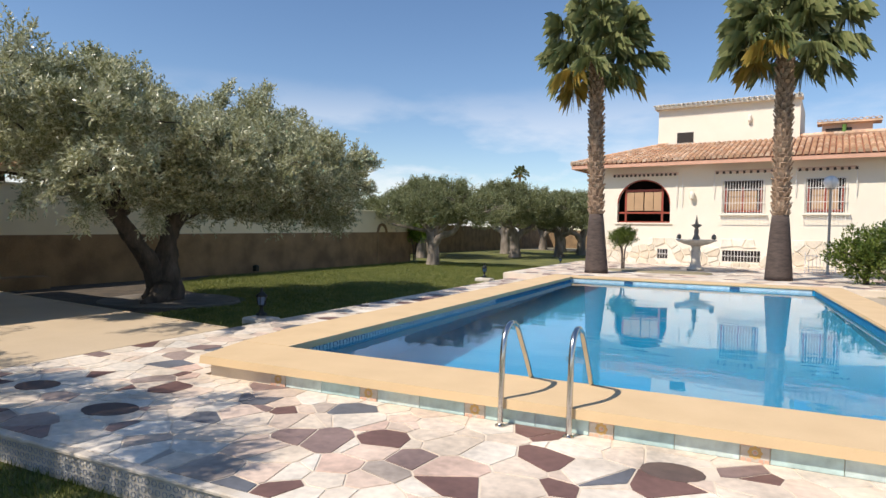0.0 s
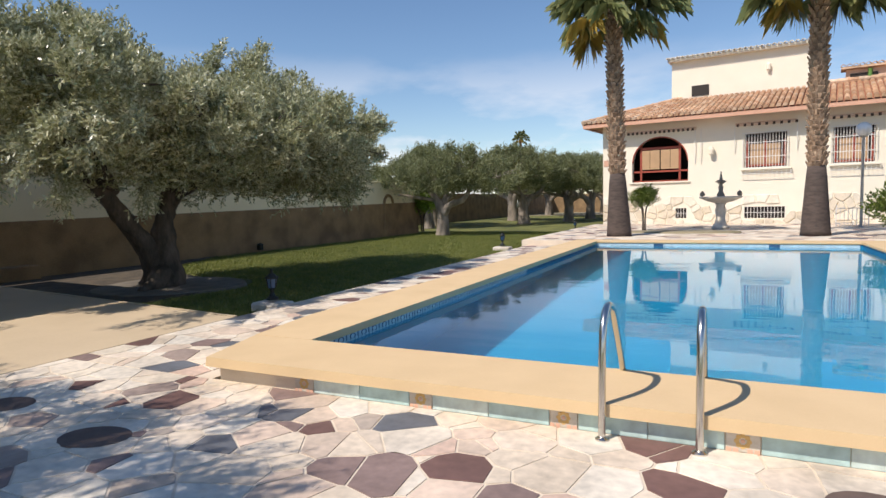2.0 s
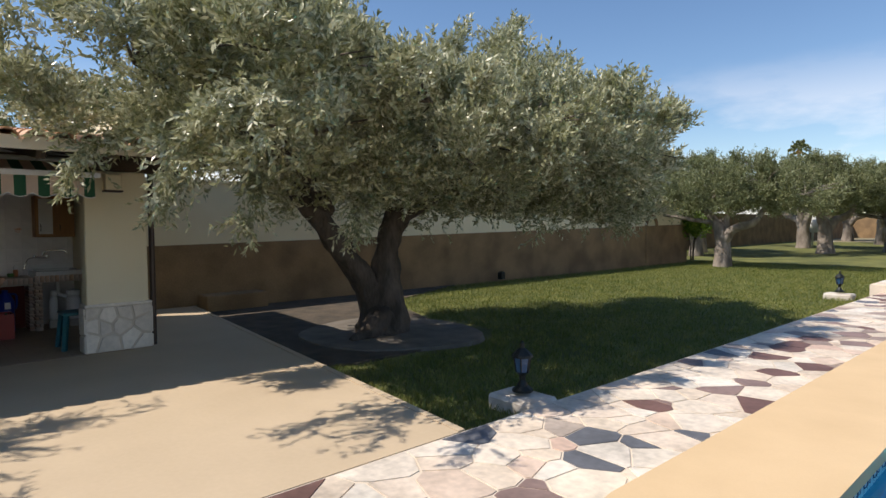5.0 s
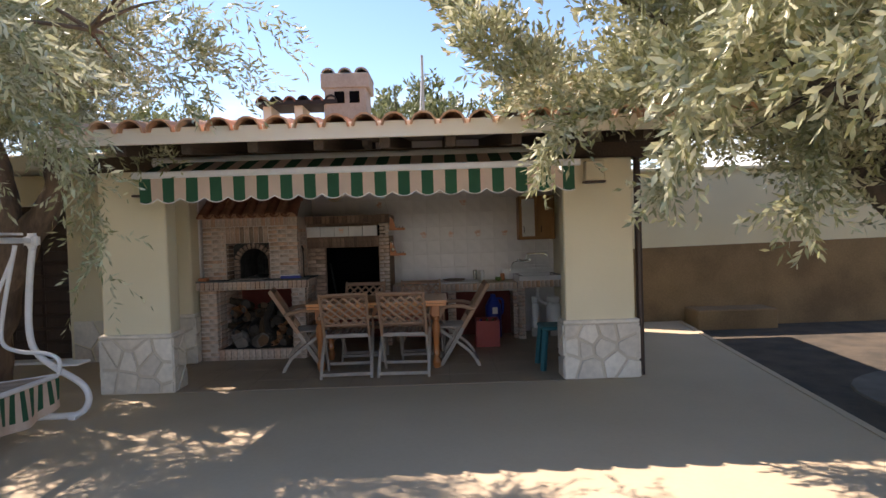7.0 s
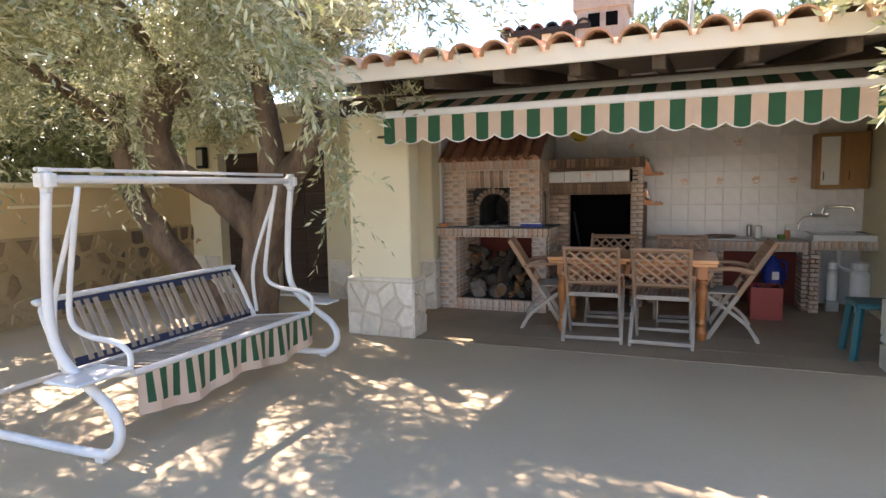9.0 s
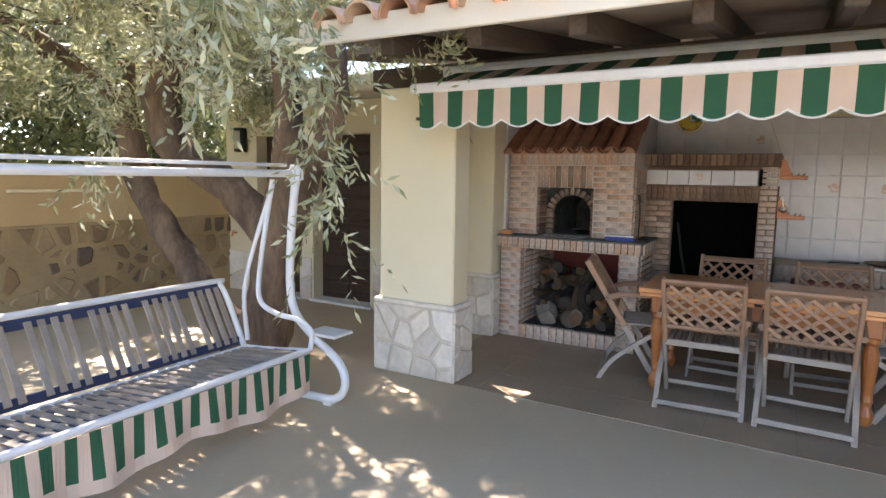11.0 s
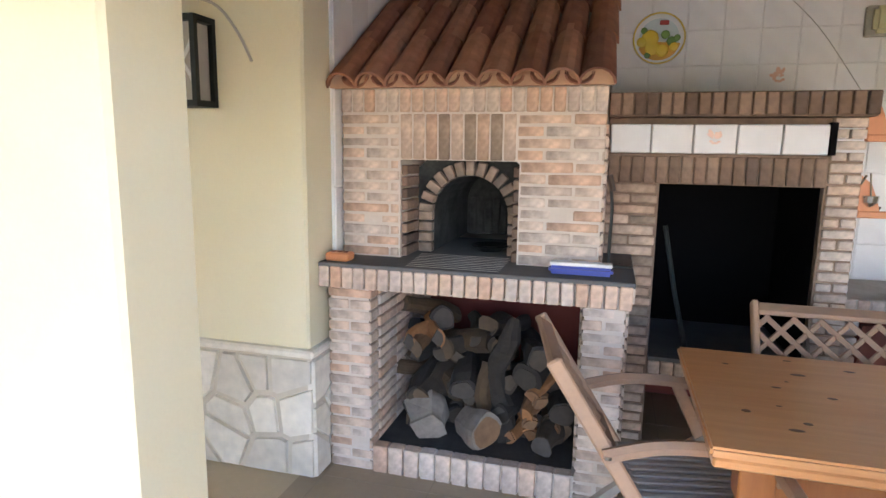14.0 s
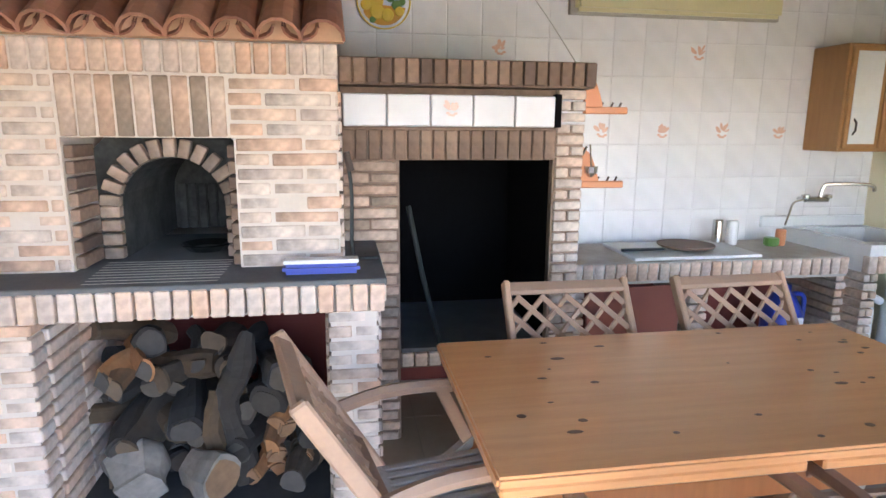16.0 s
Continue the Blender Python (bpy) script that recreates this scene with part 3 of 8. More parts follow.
part("basin", shell(), M_POOL, pool)
for a in ((X0 - 0.34, Y0 - W + 0.05, X1 + W - 0.05, Y0 - 0.16), (X0 - W, Y1 + 0.16, X1 + W - 0.05, Y1 + W - 0.05), (X0 - 0.46, Y0 - 0.16, X0 - 0.16, Y0 + 1.0), (X0 - W + 0.05, Y0 + 1.0, X0 - 0.16, Y1 + 0.16), (X1 + 0.16, Y0 - 0.16, X1 + W - 0.05, Y1 + 0.16)):
    part("plinth", box(a[0], a[1], -0.4, a[2], a[3], TOP - 0.077), M_GROUT, pool)
# coping: the outer corner by the terrace is drawn in
WEST = [(X0 - 0.60, Y0 + 0.032), (X0 + 0.03, Y0 + 0.032), (X0 + 0.03, Y1 - 0.032), (X0 - 0.70, Y1 - 0.032), (X0 - 0.74, Y0 + 1.0)]
SOUTH = [(X0 - 0.40, Y0 - 0.74), (X1 + W, Y0 - 0.72), (X1 + W, Y0 + 0.03), (X0 - 0.60, Y0 + 0.03)]
for outline in (WEST, SOUTH):
    part("coping_slab", prism(outline, TOP - 0.075, TOP, None, 0.012), M_COPING, pool)
part("coping_slab", box(X0 - W, Y1 - 0.03, TOP - 0.06, X1 + W, Y1 + W, TOP, 0.018, seg=2), M_COPING, pool)
part("coping_slab", box(X1 - 0.03, Y0 + 0.032, TOP - 0.06, X1 + W, Y1 - 0.032, TOP, 0.018, seg=2), M_COPING, pool)


def water_material():
    m = bpy.data.materials.new("pool_water")
    m.use_nodes = True
    n, l = m.node_tree.nodes, m.node_tree.links
    b = n["Principled BSDF"]
    b.inputs["Base Color"].default_value = (0.55, 0.93, 1.0, 1)
    b.inputs["Transmission Weight"].default_value, b.inputs["IOR"].default_value, b.inputs["Roughness"].default_value = 1.0, 1.33, 0.0
    tc, mp = n.new("ShaderNodeTexCoord"), n.new("ShaderNodeMapping")
    mp.inputs["Scale"].default_value = (1.0, 2.2, 1.0)
    a, c = n.new("ShaderNodeTexNoise"), n.new("ShaderNodeTexNoise")
    a.inputs["Scale"].default_value, a.inputs["Detail"].default_value = 0.55, 2
    c.inputs["Scale"].default_value, c.inputs["Detail"].default_value = 3.5, 2
    l.new(tc.outputs["Object"], mp.inputs[0]), l.new(mp.outputs[0], a.inputs["Vector"]), l.new(mp.outputs[0], c.inputs["Vector"])
    add = n.new("ShaderNodeMath")
    add.operation = "MULTIPLY_ADD"
    add.inputs[1].default_value = 0.12
    l.new(c.outputs["Fac"], add.inputs[0]), l.new(a.outputs["Fac"], add.inputs[2])
    bp = n.new("ShaderNodeBump")
    bp.inputs["Strength"].default_value, bp.inputs["Distance"].default_value = 0.05, 0.10
    l.new(add.outputs[0], bp.inputs["Height"]), l.new(bp.outputs[0], b.inputs["Normal"])
    return m


bm = bmesh.new()
bm.faces.new([bm.verts.new(p) for p in ((X0, Y0, WATER), (X1, Y0, WATER), (X1, Y1, WATER), (X0, Y1, WATER))])
water = part("water", bm, water_material(), pool, "clear still water")
water.visible_shadow = False

# outer tile strip with flowered tiles
for k in range(-2, 6):
    c = -4.706 + 0.962 * k
    if not X0 - 0.25 < c < X1 + W - 0.2:
        continue
    for d in (0.284, 0.678):
        if X0 - 0.16 < c + d < X1 + W - 0.2:
            brick(pool, c + d, Y0 - W + 0.046, 0.061, 0.39, 0.012, 0.122, M_AQUA, name="tile")
    t = brick(pool, c, Y0 - W + 0.045, 0.061, 0.165, 0.012, 0.122, M_PLASTER, name="flower_tile")
    bm = bmesh.new()
    for j in range(8):
        a = j * math.pi / 4
        merge(bm, lathe([(0.014, 0), (0.011, 0.002)], 8), Matrix.Translation((0.03 * math.cos(a), -0.006, 0.03 * math.sin(a))) @ pose(0, 0, 0, 90))
    part("flower", bm, M_OCHRE, t)
    bm = lathe([(0.012, 0), (0.010, 0.003)], 10)
    for sx in (-0.068, -0.034, 0.034, 0.068):
        for sz in (-0.052, 0.052):
            box(sx - 0.013, sz - 0.013, 0, sx + 0.013, sz + 0.013, 0.002, bm=bm)
    bm.transform(Matrix.Translation((0, -0.006, 0)) @ pose(0, 0, 0, 90))
    part("flower_heart", bm, M_MOTIF, t)
for k in range(31):
    y = Y0 - W + 0.2 + k * 0.45
    if Y0 + 1.2 < y < Y1 + W - 0.2:
        brick(pool, X0 - W + 0.046, y, 0.061, 0.012, 0.446, 0.122, M_AQUA, name="tile")
# waterline band: pale tiles with blue oval rings
bm = bmesh.new()
for k in range(int((Y1 - Y0) / 0.2)):
    y = Y0 + 0.11 + k * 0.2
    if k < 32:
        brick(pool, X0 + 0.004, y, 0.055, 0.008, 0.196, 0.16, M_BAND, name="band_tile")
    for sx in (X0 + 0.0085,):
        tube([(sx, y + 0.042 * math.cos(a), 0.09 + 0.028 * math.sin(a)) for a in (i * math.pi / 5 for i in range(10))], 0.006, 4, bm, closed=True)
        box(sx - 0.002, y + 0.085, 0.055, sx + 0.002, y + 0.1, 0.125, bm=bm)
part("ring_pattern", bm, M_DARKBLUE, pool, "dark blue ring pattern")["kind"] = "stuff"
bm = bmesh.new()
for k in range(int((X1 - X0) / 0.2)):
    box(X0 + 0.1 + k * 0.2 - 0.098, Y1 - 0.008, -0.02, X0 + 0.1 + k * 0.2 + 0.098, Y1, 0.135, bm=bm)
part("far_band", bm, M_BAND, pool)["kind"] = "stuff"
for x in (-4.5, -1.75):
    part("skimmer", box(x - 0.12, Y1 - 0.02, 0.0, x + 0.12, Y1 - 0.006, 0.13, 0.004), M_DARKBLUE, pool, "dark skimmer mouth")

ladder = thing("pool_ladder", (0, 0, 0), "polished steel pool ladder handrails over the coping", "ladder")
for x in (-3.50, -2.99):
    pts = [(x, 4.84, 0.0), (x, 4.85, 0.3), (x, 4.87, 0.56), (x, 4.93, 0.69), (x, 5.05, 0.735), (x, 5.19, 0.69), (x, 5.33, 0.54), (x, 5.55, 0.28), (x, 5.72, 0.0), (x, 5.76, -0.8)]
    part("handrail", tube(smooth_line(pts, 6), 0.0215, 14), M_STEEL, ladder, smooth=True)
    part("foot_plate", lathe([(0.04, 0), (0.04, 0.008), (0.026, 0.016)], 14, at=(x, 4.84, 0)), M_STEEL, ladder)

# riser of the south terrace with patterned tiles
riser = tagged(finish("terrace_riser", box(-9.25, 3.06, -0.42, 6.0, 3.1, -0.03), M_PLASTER), "low riser faced with blue patterned tiles", "step", kind="structure")
part("nosing", box(-9.25, 3.045, -0.03, 6.0, 3.12, 0.0, 0.008), M_PLASTER, riser)
bm = bmesh.new()
for row in range(3):
    for k in range(262):
        x, z = -9.2 + k * 0.058 + 0.029 * (row % 2), -0.058 - 0.05 * row
        tube([(x + 0.02 * math.cos(a), 3.058, z + 0.018 * math.sin(a)) for a in (i * math.pi / 3 for i in range(6))], 0.004, 3, bm, closed=True)
part("tile_pattern", bm, plain("faded_blue_glaze", (0.30, 0.33, 0.38), 0.4), riser, "blue scroll pattern")["kind"] = "stuff"
part("terrace_side", box(-9.26, 3.1, -0.42, -9.2, 3.1 + 0.01, -0.0), M_PLASTER, riser)


# ---- walls ----
def wall_cells(x0, x1, z0, z1, openings):
    """Rectangles that fill a wall face round its openings."""
    xs = sorted({x0, x1, *(v for o in openings for v in o[:2])})
    zs = sorted({z0, z1, *(v for o in openings for v in o[2:])})
    for a, b in zip(xs, xs[1:]):
        run = None
        for c, d in zip(zs, zs[1:]):
            if any(o[0] <= a and b <= o[1] and o[2] <= c and d <= o[3] for o in openings):
                if run:
                    yield a, b, *run
                run = None
            else:
                run = (run[0], d) if run else (c, d)
        if run:
            yield a, b, *run


# garden wall: yellow above, ochre dado below, ends in a pier
gw = tagged(finish("wall_garden", box(-17.05, 6.43, -0.4, -16.8, 28.2, 2.32), M_WALL), "yellow rendered garden wall with a brown dado", "wall", kind="structure")
bm = bmesh.new()
v = [bm.verts.new((x, y, z)) for x in (-16.8, -16.78) for y, z in ((6.43, -0.4), (28.2, -0.4), (28.2, 1.44), (6.43, 1.13))]
for f in ((3, 2, 1, 0), (4, 5, 6, 7), (0, 1, 5, 4), (1, 2, 6, 5), (2, 3, 7, 6), (3, 0, 4, 7)):
    bm.faces.new([v[k] for k in f])
part("dado", bm, M_DADO, gw, "stained brown dado")
part("coping", box(-17.1, 7.1, 2.32, -16.75, 28.2, 2.38, 0.012), M_WALL, gw)
part("niche_arch", tube([(-16.78, 25.3 + 0.4 * math.cos(a), 1.35 + 0.42 * math.sin(a)) for a in (i * math.pi / 10 for i in range(11))] + [(-16.78, 24.9, 0.0)], 0.07, 6), M_DADO, gw)
part("pier", box(-16.8, 6.75, 0.0, -16.70, 7.35, 2.2, 0.01), M_WALL, gw)
BED = [(-16.75, 8.28), (-11.2, 7.54), (-10.95, 7.9), (-11.0, 9.0), (-11.7, 10.2), (-13.4, 11.0), (-15.2, 11.6), (-16.0, 13.5), (-16.75, 15.0)]
tagged(finish("soil_bed", prism(BED, -0.3, -0.075, None, 0.1), M_SOIL), "bare dark soil bed along the garden wall", "soil", kind="structure")
part("bench_ledge", box(-16.78, 8.3, -0.1, -16.3, 9.5, 0.22, 0.02), M_DADO, gw)
gw2 = tagged(finish("wall_garden_far", box(-22.6, 28.2, -0.3, -22.3, 75, 2.1), M_DADO), "brown garden wall far behind the olive trees", "wall", kind="structure")
gw3 = tagged(finish("wall_garden_end", box(-22.3, 74.7, -0.3, 10, 75, 2.1), M_DADO), "brown garden wall at the end of the lawn", "wall", kind="structure")
tagged(finish("wall_garden_return", box(-22.6, 27.95, -0.3, -17.05, 28.2, 2.1), M_DADO), "brown return of the garden wall", "wall", kind="structure")

# south boundary wall with rubble dado
sw = tagged(finish("wall_south", box(-16.4, -2.7, -0.1, -7.0, -2.42, 1.52), M_OCHREWALL), "ochre boundary wall with a rubble stone dado", "wall", kind="structure")
part("dado", box(-16.4, -2.42, -0.1, -7.0, -2.395, 0.98, 0.004), M_TANDADO, sw)
part("coping", box(-16.4, -2.75, 1.52, -7.0, -2.37, 1.58, 0.015), M_WALL, sw)
part("shelf", box(-13.2, -2.42, 1.30, -12.4, -2.36, 1.33, 0.004), M_WALL, sw)
for poly in cells(-15.4, 0.05, -9.6, 0.95, 0.17, random.Random(8), 0.48, 0.055, spread=0.8, keep=lambda x, y: random.Random(int(x * 991 + y * 7)).random() < 0.7):
    bm = prism([(x, -y) for x, y in poly], 0, 0.016, None, 0.02)
    bm.transform(Matrix.Translation((0, -2.396, 0)) @ pose(0, 0, 0, -90))
    part("stone", bm, M_RUBBLE, sw)
part("gate_pier", box(-9.6, -2.72, -0.1, -9.2, -2.34, 1.75, 0.02), M_WALL, sw)

# wall with the two brown doors, and its roof edge
dw = tagged(finish("wall_doors", bmesh.new(), M_WALL), "yellow wall with two recessed brown doors", "wall", kind="structure")
bm = bmesh.new()
for a, b, c, d in wall_cells(-2.42, 1.26, -0.05, 2.35, [(-1.87, -1.17, -0.05, 1.98), (-0.95, -0.1, -0.05, 1.98)]):
    box(-15.25, a, c, -14.97, b, d, bm=bm)
part("wall_face", bm, M_WALL, dw)
for k, (a, b) in enumerate(((-1.87, -1.17), (-0.95, -0.1))):
    door = tagged(finish(f"door_{k + 1}", box(-15.19, a, 0.03, -15.14, b, 1.98), M_DOOR), "closed dark brown panelled door in the yellow wall", "door", kind="structure")
    for j in range(11):
        z = 0.10 + j * 0.168
        part("panel", box(-15.14, a + 0.05, z, -15.118, (a + b) / 2 - 0.012, z + 0.135, 0.012), M_DOOR, door)
        part("panel", box(-15.14, (a + b) / 2 + 0.012, z, -15.118, b - 0.05, z + 0.135, 0.012), M_DOOR, door)
    part("door_handle", tube([(-15.12, b - 0.05, 1.0), (-15.08, b - 0.05, 1.0), (-15.08, b - 0.15, 1.0)], 0.008, 8), M_IRON, door)
    part("threshold", box(-15.14, a - 0.04, -0.02, -14.93, b + 0.04, 0.03, 0.006), M_WHITE, door, "white marble threshold")
for a, b in ((-2.42, -1.91), (-1.15, -0.97), (-0.06, 1.2)):
    for poly in cells(a, 0.0, b, 0.52, 0.24, random.Random(int(a * 100)), 0.4, 0.014):
        bm = prism([(x, -y) for x, y in poly], 0, 0.02, None, 0.008)
        bm.transform(Matrix.Translation((-14.97, 0, 0)) @ pose(0, 0, 0, 0, 0, 90) @ pose(0, 0, 0, -90) @ Matrix.Diagonal((1, 1, -1, 1)))
        part("stone", bm, M_STONE, dw)
eave2 = tagged(finish("roof_doors", box(-17.0, -2.6, 2.37, -14.55, 1.48, 2.55, 0.02), M_HOUSE), "pale roof slab over the two doors", "roof", kind="structure")


# ---- covered kitchen ----
def clad_pillar(name, x0, x1, y0, y1, top, base, seed, label):
    """A rendered pillar with a foot of limestone pieces."""
    p = tagged(finish(name, box(x0, y0, 0, x1, y1, top, 0.012), M_WALL), label, "pillar", kind="structure")
    part("core", box(x0 - 0.022, y0 - 0.022, 0, x1 + 0.022, y1 + 0.022, base - 0.03, 0.004), M_CREAMMORTAR, p)
    part("cap", box(x0 - 0.035, y0 - 0.035, base - 0.035, x1 + 0.035, y1 + 0.035, base, 0.01), M_STONE, p)
    r = random.Random(seed)
    for ax, lo, hi, off, sgn in (("x", y0 - 0.03, y1 + 0.03, x1, 1), ("x", y0 - 0.03, y1 + 0.03, x0, -1), ("y", x0 - 0.03, x1 + 0.03, y1, 1), ("y", x0 - 0.03, x1 + 0.03, y0, -1)):
        for poly in cells(lo, 0.005, hi, base - 0.04, 0.19, r, 0.46, 0.016):
            bm = prism(poly, 0.005, 0.034 + r.uniform(0, 0.008), None, 0.012)
            if ax == "x":
                m = Matrix(((0, 0, sgn, off), (1, 0, 0, 0), (0, 1, 0, 0), (0, 0, 0, 1)))
            else:
                m = Matrix(((1, 0, 0, 0), (0, 0, sgn, off), (0, 1, 0, 0), (0, 0, 0, 1)))
            bm.transform(m)
            part("stone", bm, M_STONE, p)
    return p


clad_pillar("pillar_south", -13.55, -13.32, 1.235, 1.89, 2.16, 0.58, 3, "pale yellow pillar with a limestone clad foot")
clad_pillar("pillar_north", -13.55, -13.34, 5.755, 6.435, 2.16, 0.58, 5, "pale yellow pillar with a limestone clad foot")
clad_pillar("wall_kitchen_south", -14.94, -14.685, 0.88, 1.55, 2.365, 0.60, 7, "yellow wall with a limestone clad foot beside the brick oven")
bm = bmesh.new()
box(-16.5, 1.26, 0, -14.945, 1.48, 2.365, bm=bm)
box(-16.5, 1.482, 0, -14.945, 1.553, 2.6, bm=bm)
kws = tagged(finish("wall_kitchen_side", bm, M_WHITE), "white tiled side wall behind the oven", "wall", kind="structure")
kwn = tagged(finish("wall_kitchen_north", box(-16.5, 6.2, 0, -13.56, 6.42, 2.9), M_WALL), "yellow end wall of the covered kitchen", "wall", kind="structure")
kwb = tagged(finish("wall_kitchen_back", box(-16.5, 1.42, 0, -16.303, 6.2, 2.95), M_TGROUT), "white tiled back wall with small terracotta flower motifs", "wall", kind="structure")
tagged(finish("floor_kitchen", box(-16.3, 1.5, 0.0, -13.3, 6.2, 0.004), material("brown_floor_tile", (0.40, 0.305, 0.205), 0.5, dark=(0.29, 0.22, 0.145), scale=2.2, amount=0.5, fine=30, bump=0.08)), "brown tiled kitchen floor", "floor", kind="structure")
fk = bpy.data.objects["floor_kitchen"]
bm = bmesh.new()
for k in range(9):
    box(-16.2, 1.6 + k * 0.5, 0.003, -13.3, 1.604 + k * 0.5, 0.005, bm=bm)
for k in range(6):
    box(-16.2 + k * 0.5, 1.5, 0.003, -16.196 + k * 0.5, 6.2, 0.005, bm=bm)
part("grout_lines", bm, plain("worn_brown_grout", (0.33, 0.27, 0.20), 0.9), fk)["kind"] = "stuff"

EX, EZ, RX, RZ = -12.25, 2.28, -16.9, 2.92  # eave and back of the roof


def roof_z(x):
    return EZ + (RZ - EZ) * (EX - x) / (EX - RX)


bm = bmesh.new()
v = [bm.verts.new((x, y, roof_z(x) + dz)) for dz in (0, 0.05) for x, y in ((EX, 1.46), (RX, 1.46), (RX, 7.05), (EX, 7.05))]
for f in ((0, 1, 2, 3), (7, 6, 5, 4), (0, 4, 5, 1), (1, 5, 6, 2), (2, 6, 7, 3), (3, 7, 4, 0)):
    bm.faces.new([v[k] for k in f])
porch = tagged(finish("roof_kitchen", bm, M_SOFFIT), "lean-to roof of clay tiles on dark beams over the kitchen", "roof", kind="structure")
# Added slab, not a measured roof part, to keep sun out of the kitchen.
bm = bmesh.new()
v = [bm.verts.new((x, y, roof_z(x) + dz)) for dz in (0, 0.05) for x, y in ((-13.3, 0.6), (RX, 0.6), (RX, 1.457), (-13.3, 1.457))]
for f in ((0, 1, 2, 3), (7, 6, 5, 4), (0, 4, 5, 1), (1, 5, 6, 2), (2, 6, 7, 3), (3, 7, 4, 0)):
    bm.faces.new([v[k] for k in f])
part("sun_stop_slab", bm, M_SOFFIT, porch)
part("fascia", box(EX, 1.46, EZ - 0.04, EX + 0.03, 7.05, EZ + 0.09, 0.006), M_HOUSE, porch)
for k in range(2, 12):
    y = 0.95 + k * 0.53
    part("rafter", bar((EX - 0.06, y, roof_z(EX - 0.06) - 0.062), (-16.29, y, roof_z(-16.29) - 0.062), 0.085, 0.125, bevel=0.008), M_BEAM, porch)
part("header", box(-13.52, 1.12, 2.16, -13.38, 6.9, roof_z(-13.4) - 0.12, 0.006), M_BEAM, porch)

def barrel(length, r0=0.085, r1=0.105, thick=0.014, seg=7):
    """A half-round clay tile along +y, narrow end first."""
    bm = bmesh.new()
    rings = []
    for y, r in ((0, r0), (length, r1)):
        for rr in (r, r - thick):
            rings.append([bm.verts.new((rr * math.cos(math.pi * k / seg), y, rr * math.sin(math.pi * k / seg))) for k in range(seg + 1)])
    a, b, c, d = rings
    for k in range(seg):
        bm.faces.new((a[k], a[k + 1], c[k + 1], c[k])), bm.faces.new((b[k + 1], b[k], d[k], d[k + 1]))
        bm.faces.new((c[k], c[k + 1], d[k + 1], d[k])), bm.faces.new((a[k + 1], a[k], b[k], b[k + 1]))
    return bm


bm = barrel(0.44)
TILE_ME = bpy.data.meshes.new("roof_tile")
bm.to_mesh(TILE_ME)
bm.free()
TILE_ME.materials.append(M_ROOF)
# Outdoor copy of the tile in paler clay, sunlight put into the colour.
TILE_PALE = TILE_ME.copy()
TILE_PALE.materials.clear()
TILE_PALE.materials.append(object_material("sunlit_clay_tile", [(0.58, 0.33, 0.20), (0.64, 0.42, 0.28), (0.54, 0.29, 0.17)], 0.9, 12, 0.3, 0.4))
slope = math.atan2(RZ - EZ, EX - RX)
for j in range(6):
    for k in range(4, 28):
        x = EX + 0.07 - 0.42 * j * math.cos(slope)
        y = 0.80 + k * 0.228
        z = roof_z(x) + 0.055 + 0.006
        m = Matrix.Translation((x - 0.42 * math.cos(slope), y, z + 0.42 * math.sin(slope))) @ Matrix(((0, math.cos(slope), math.sin(slope), 0), (-1, 0, 0, 0), (0, -math.sin(slope) - 0.03, math.cos(slope), 0), (0, 0, 0, 1)))
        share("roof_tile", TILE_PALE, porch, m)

# ---- plants ----
def leaves(name, tips, ways, per, length, width, reach, mat, parent, seed, droop=0.0, scatter=0.55):
    """A crown of single leaves: twigs start at tips and run along ways, each with per leaves."""
    r = np.random.default_rng(seed)
    t, k = len(tips), per
    d = ways / np.linalg.norm(ways, axis=1, keepdims=True)
    s = np.linspace(0, 1, k)[None, :, None]
    base = tips[:, None] + d[:, None] * s * reach * r.uniform(0.6, 1.25, (t, 1, 1))
    base[..., 2] -= droop * s[..., 0] ** 2
    side = r.normal(size=(t, k, 3))
    aim = d[:, None] * 0.6 + side / np.linalg.norm(side, axis=2, keepdims=True) * scatter
    aim[..., 2] -= droop * 0.5
    aim /= np.linalg.norm(aim, axis=2, keepdims=True)
    flat = np.cross(aim, r.normal(size=(t, k, 3)))
    flat /= np.linalg.norm(flat, axis=2, keepdims=True)
    ln = length * r.uniform(0.7, 1.3, (t, k, 1))
    wd = width * r.uniform(0.75, 1.25, (t, k, 1))
    q = np.stack([base, base + aim * ln * 0.45 + flat * wd / 2, base + aim * ln, base + aim * ln * 0.45 - flat * wd / 2], 2).reshape(-1, 3)
    n = t * k
    me = bpy.data.meshes.new(name)
    me.vertices.add(4 * n), me.loops.add(4 * n), me.polygons.add(n)
    me.vertices.foreach_set("co", q.astype(np.float32).ravel())
    me.loops.foreach_set("vertex_index", np.arange(4 * n, dtype=np.int32))
    me.polygons.foreach_set("loop_start", np.arange(0, 4 * n, 4, dtype=np.int32))
    me.update(calc_edges=True)
    me.materials.append(mat)
    ob = new(name, me)
    ob.parent = parent
    return ob


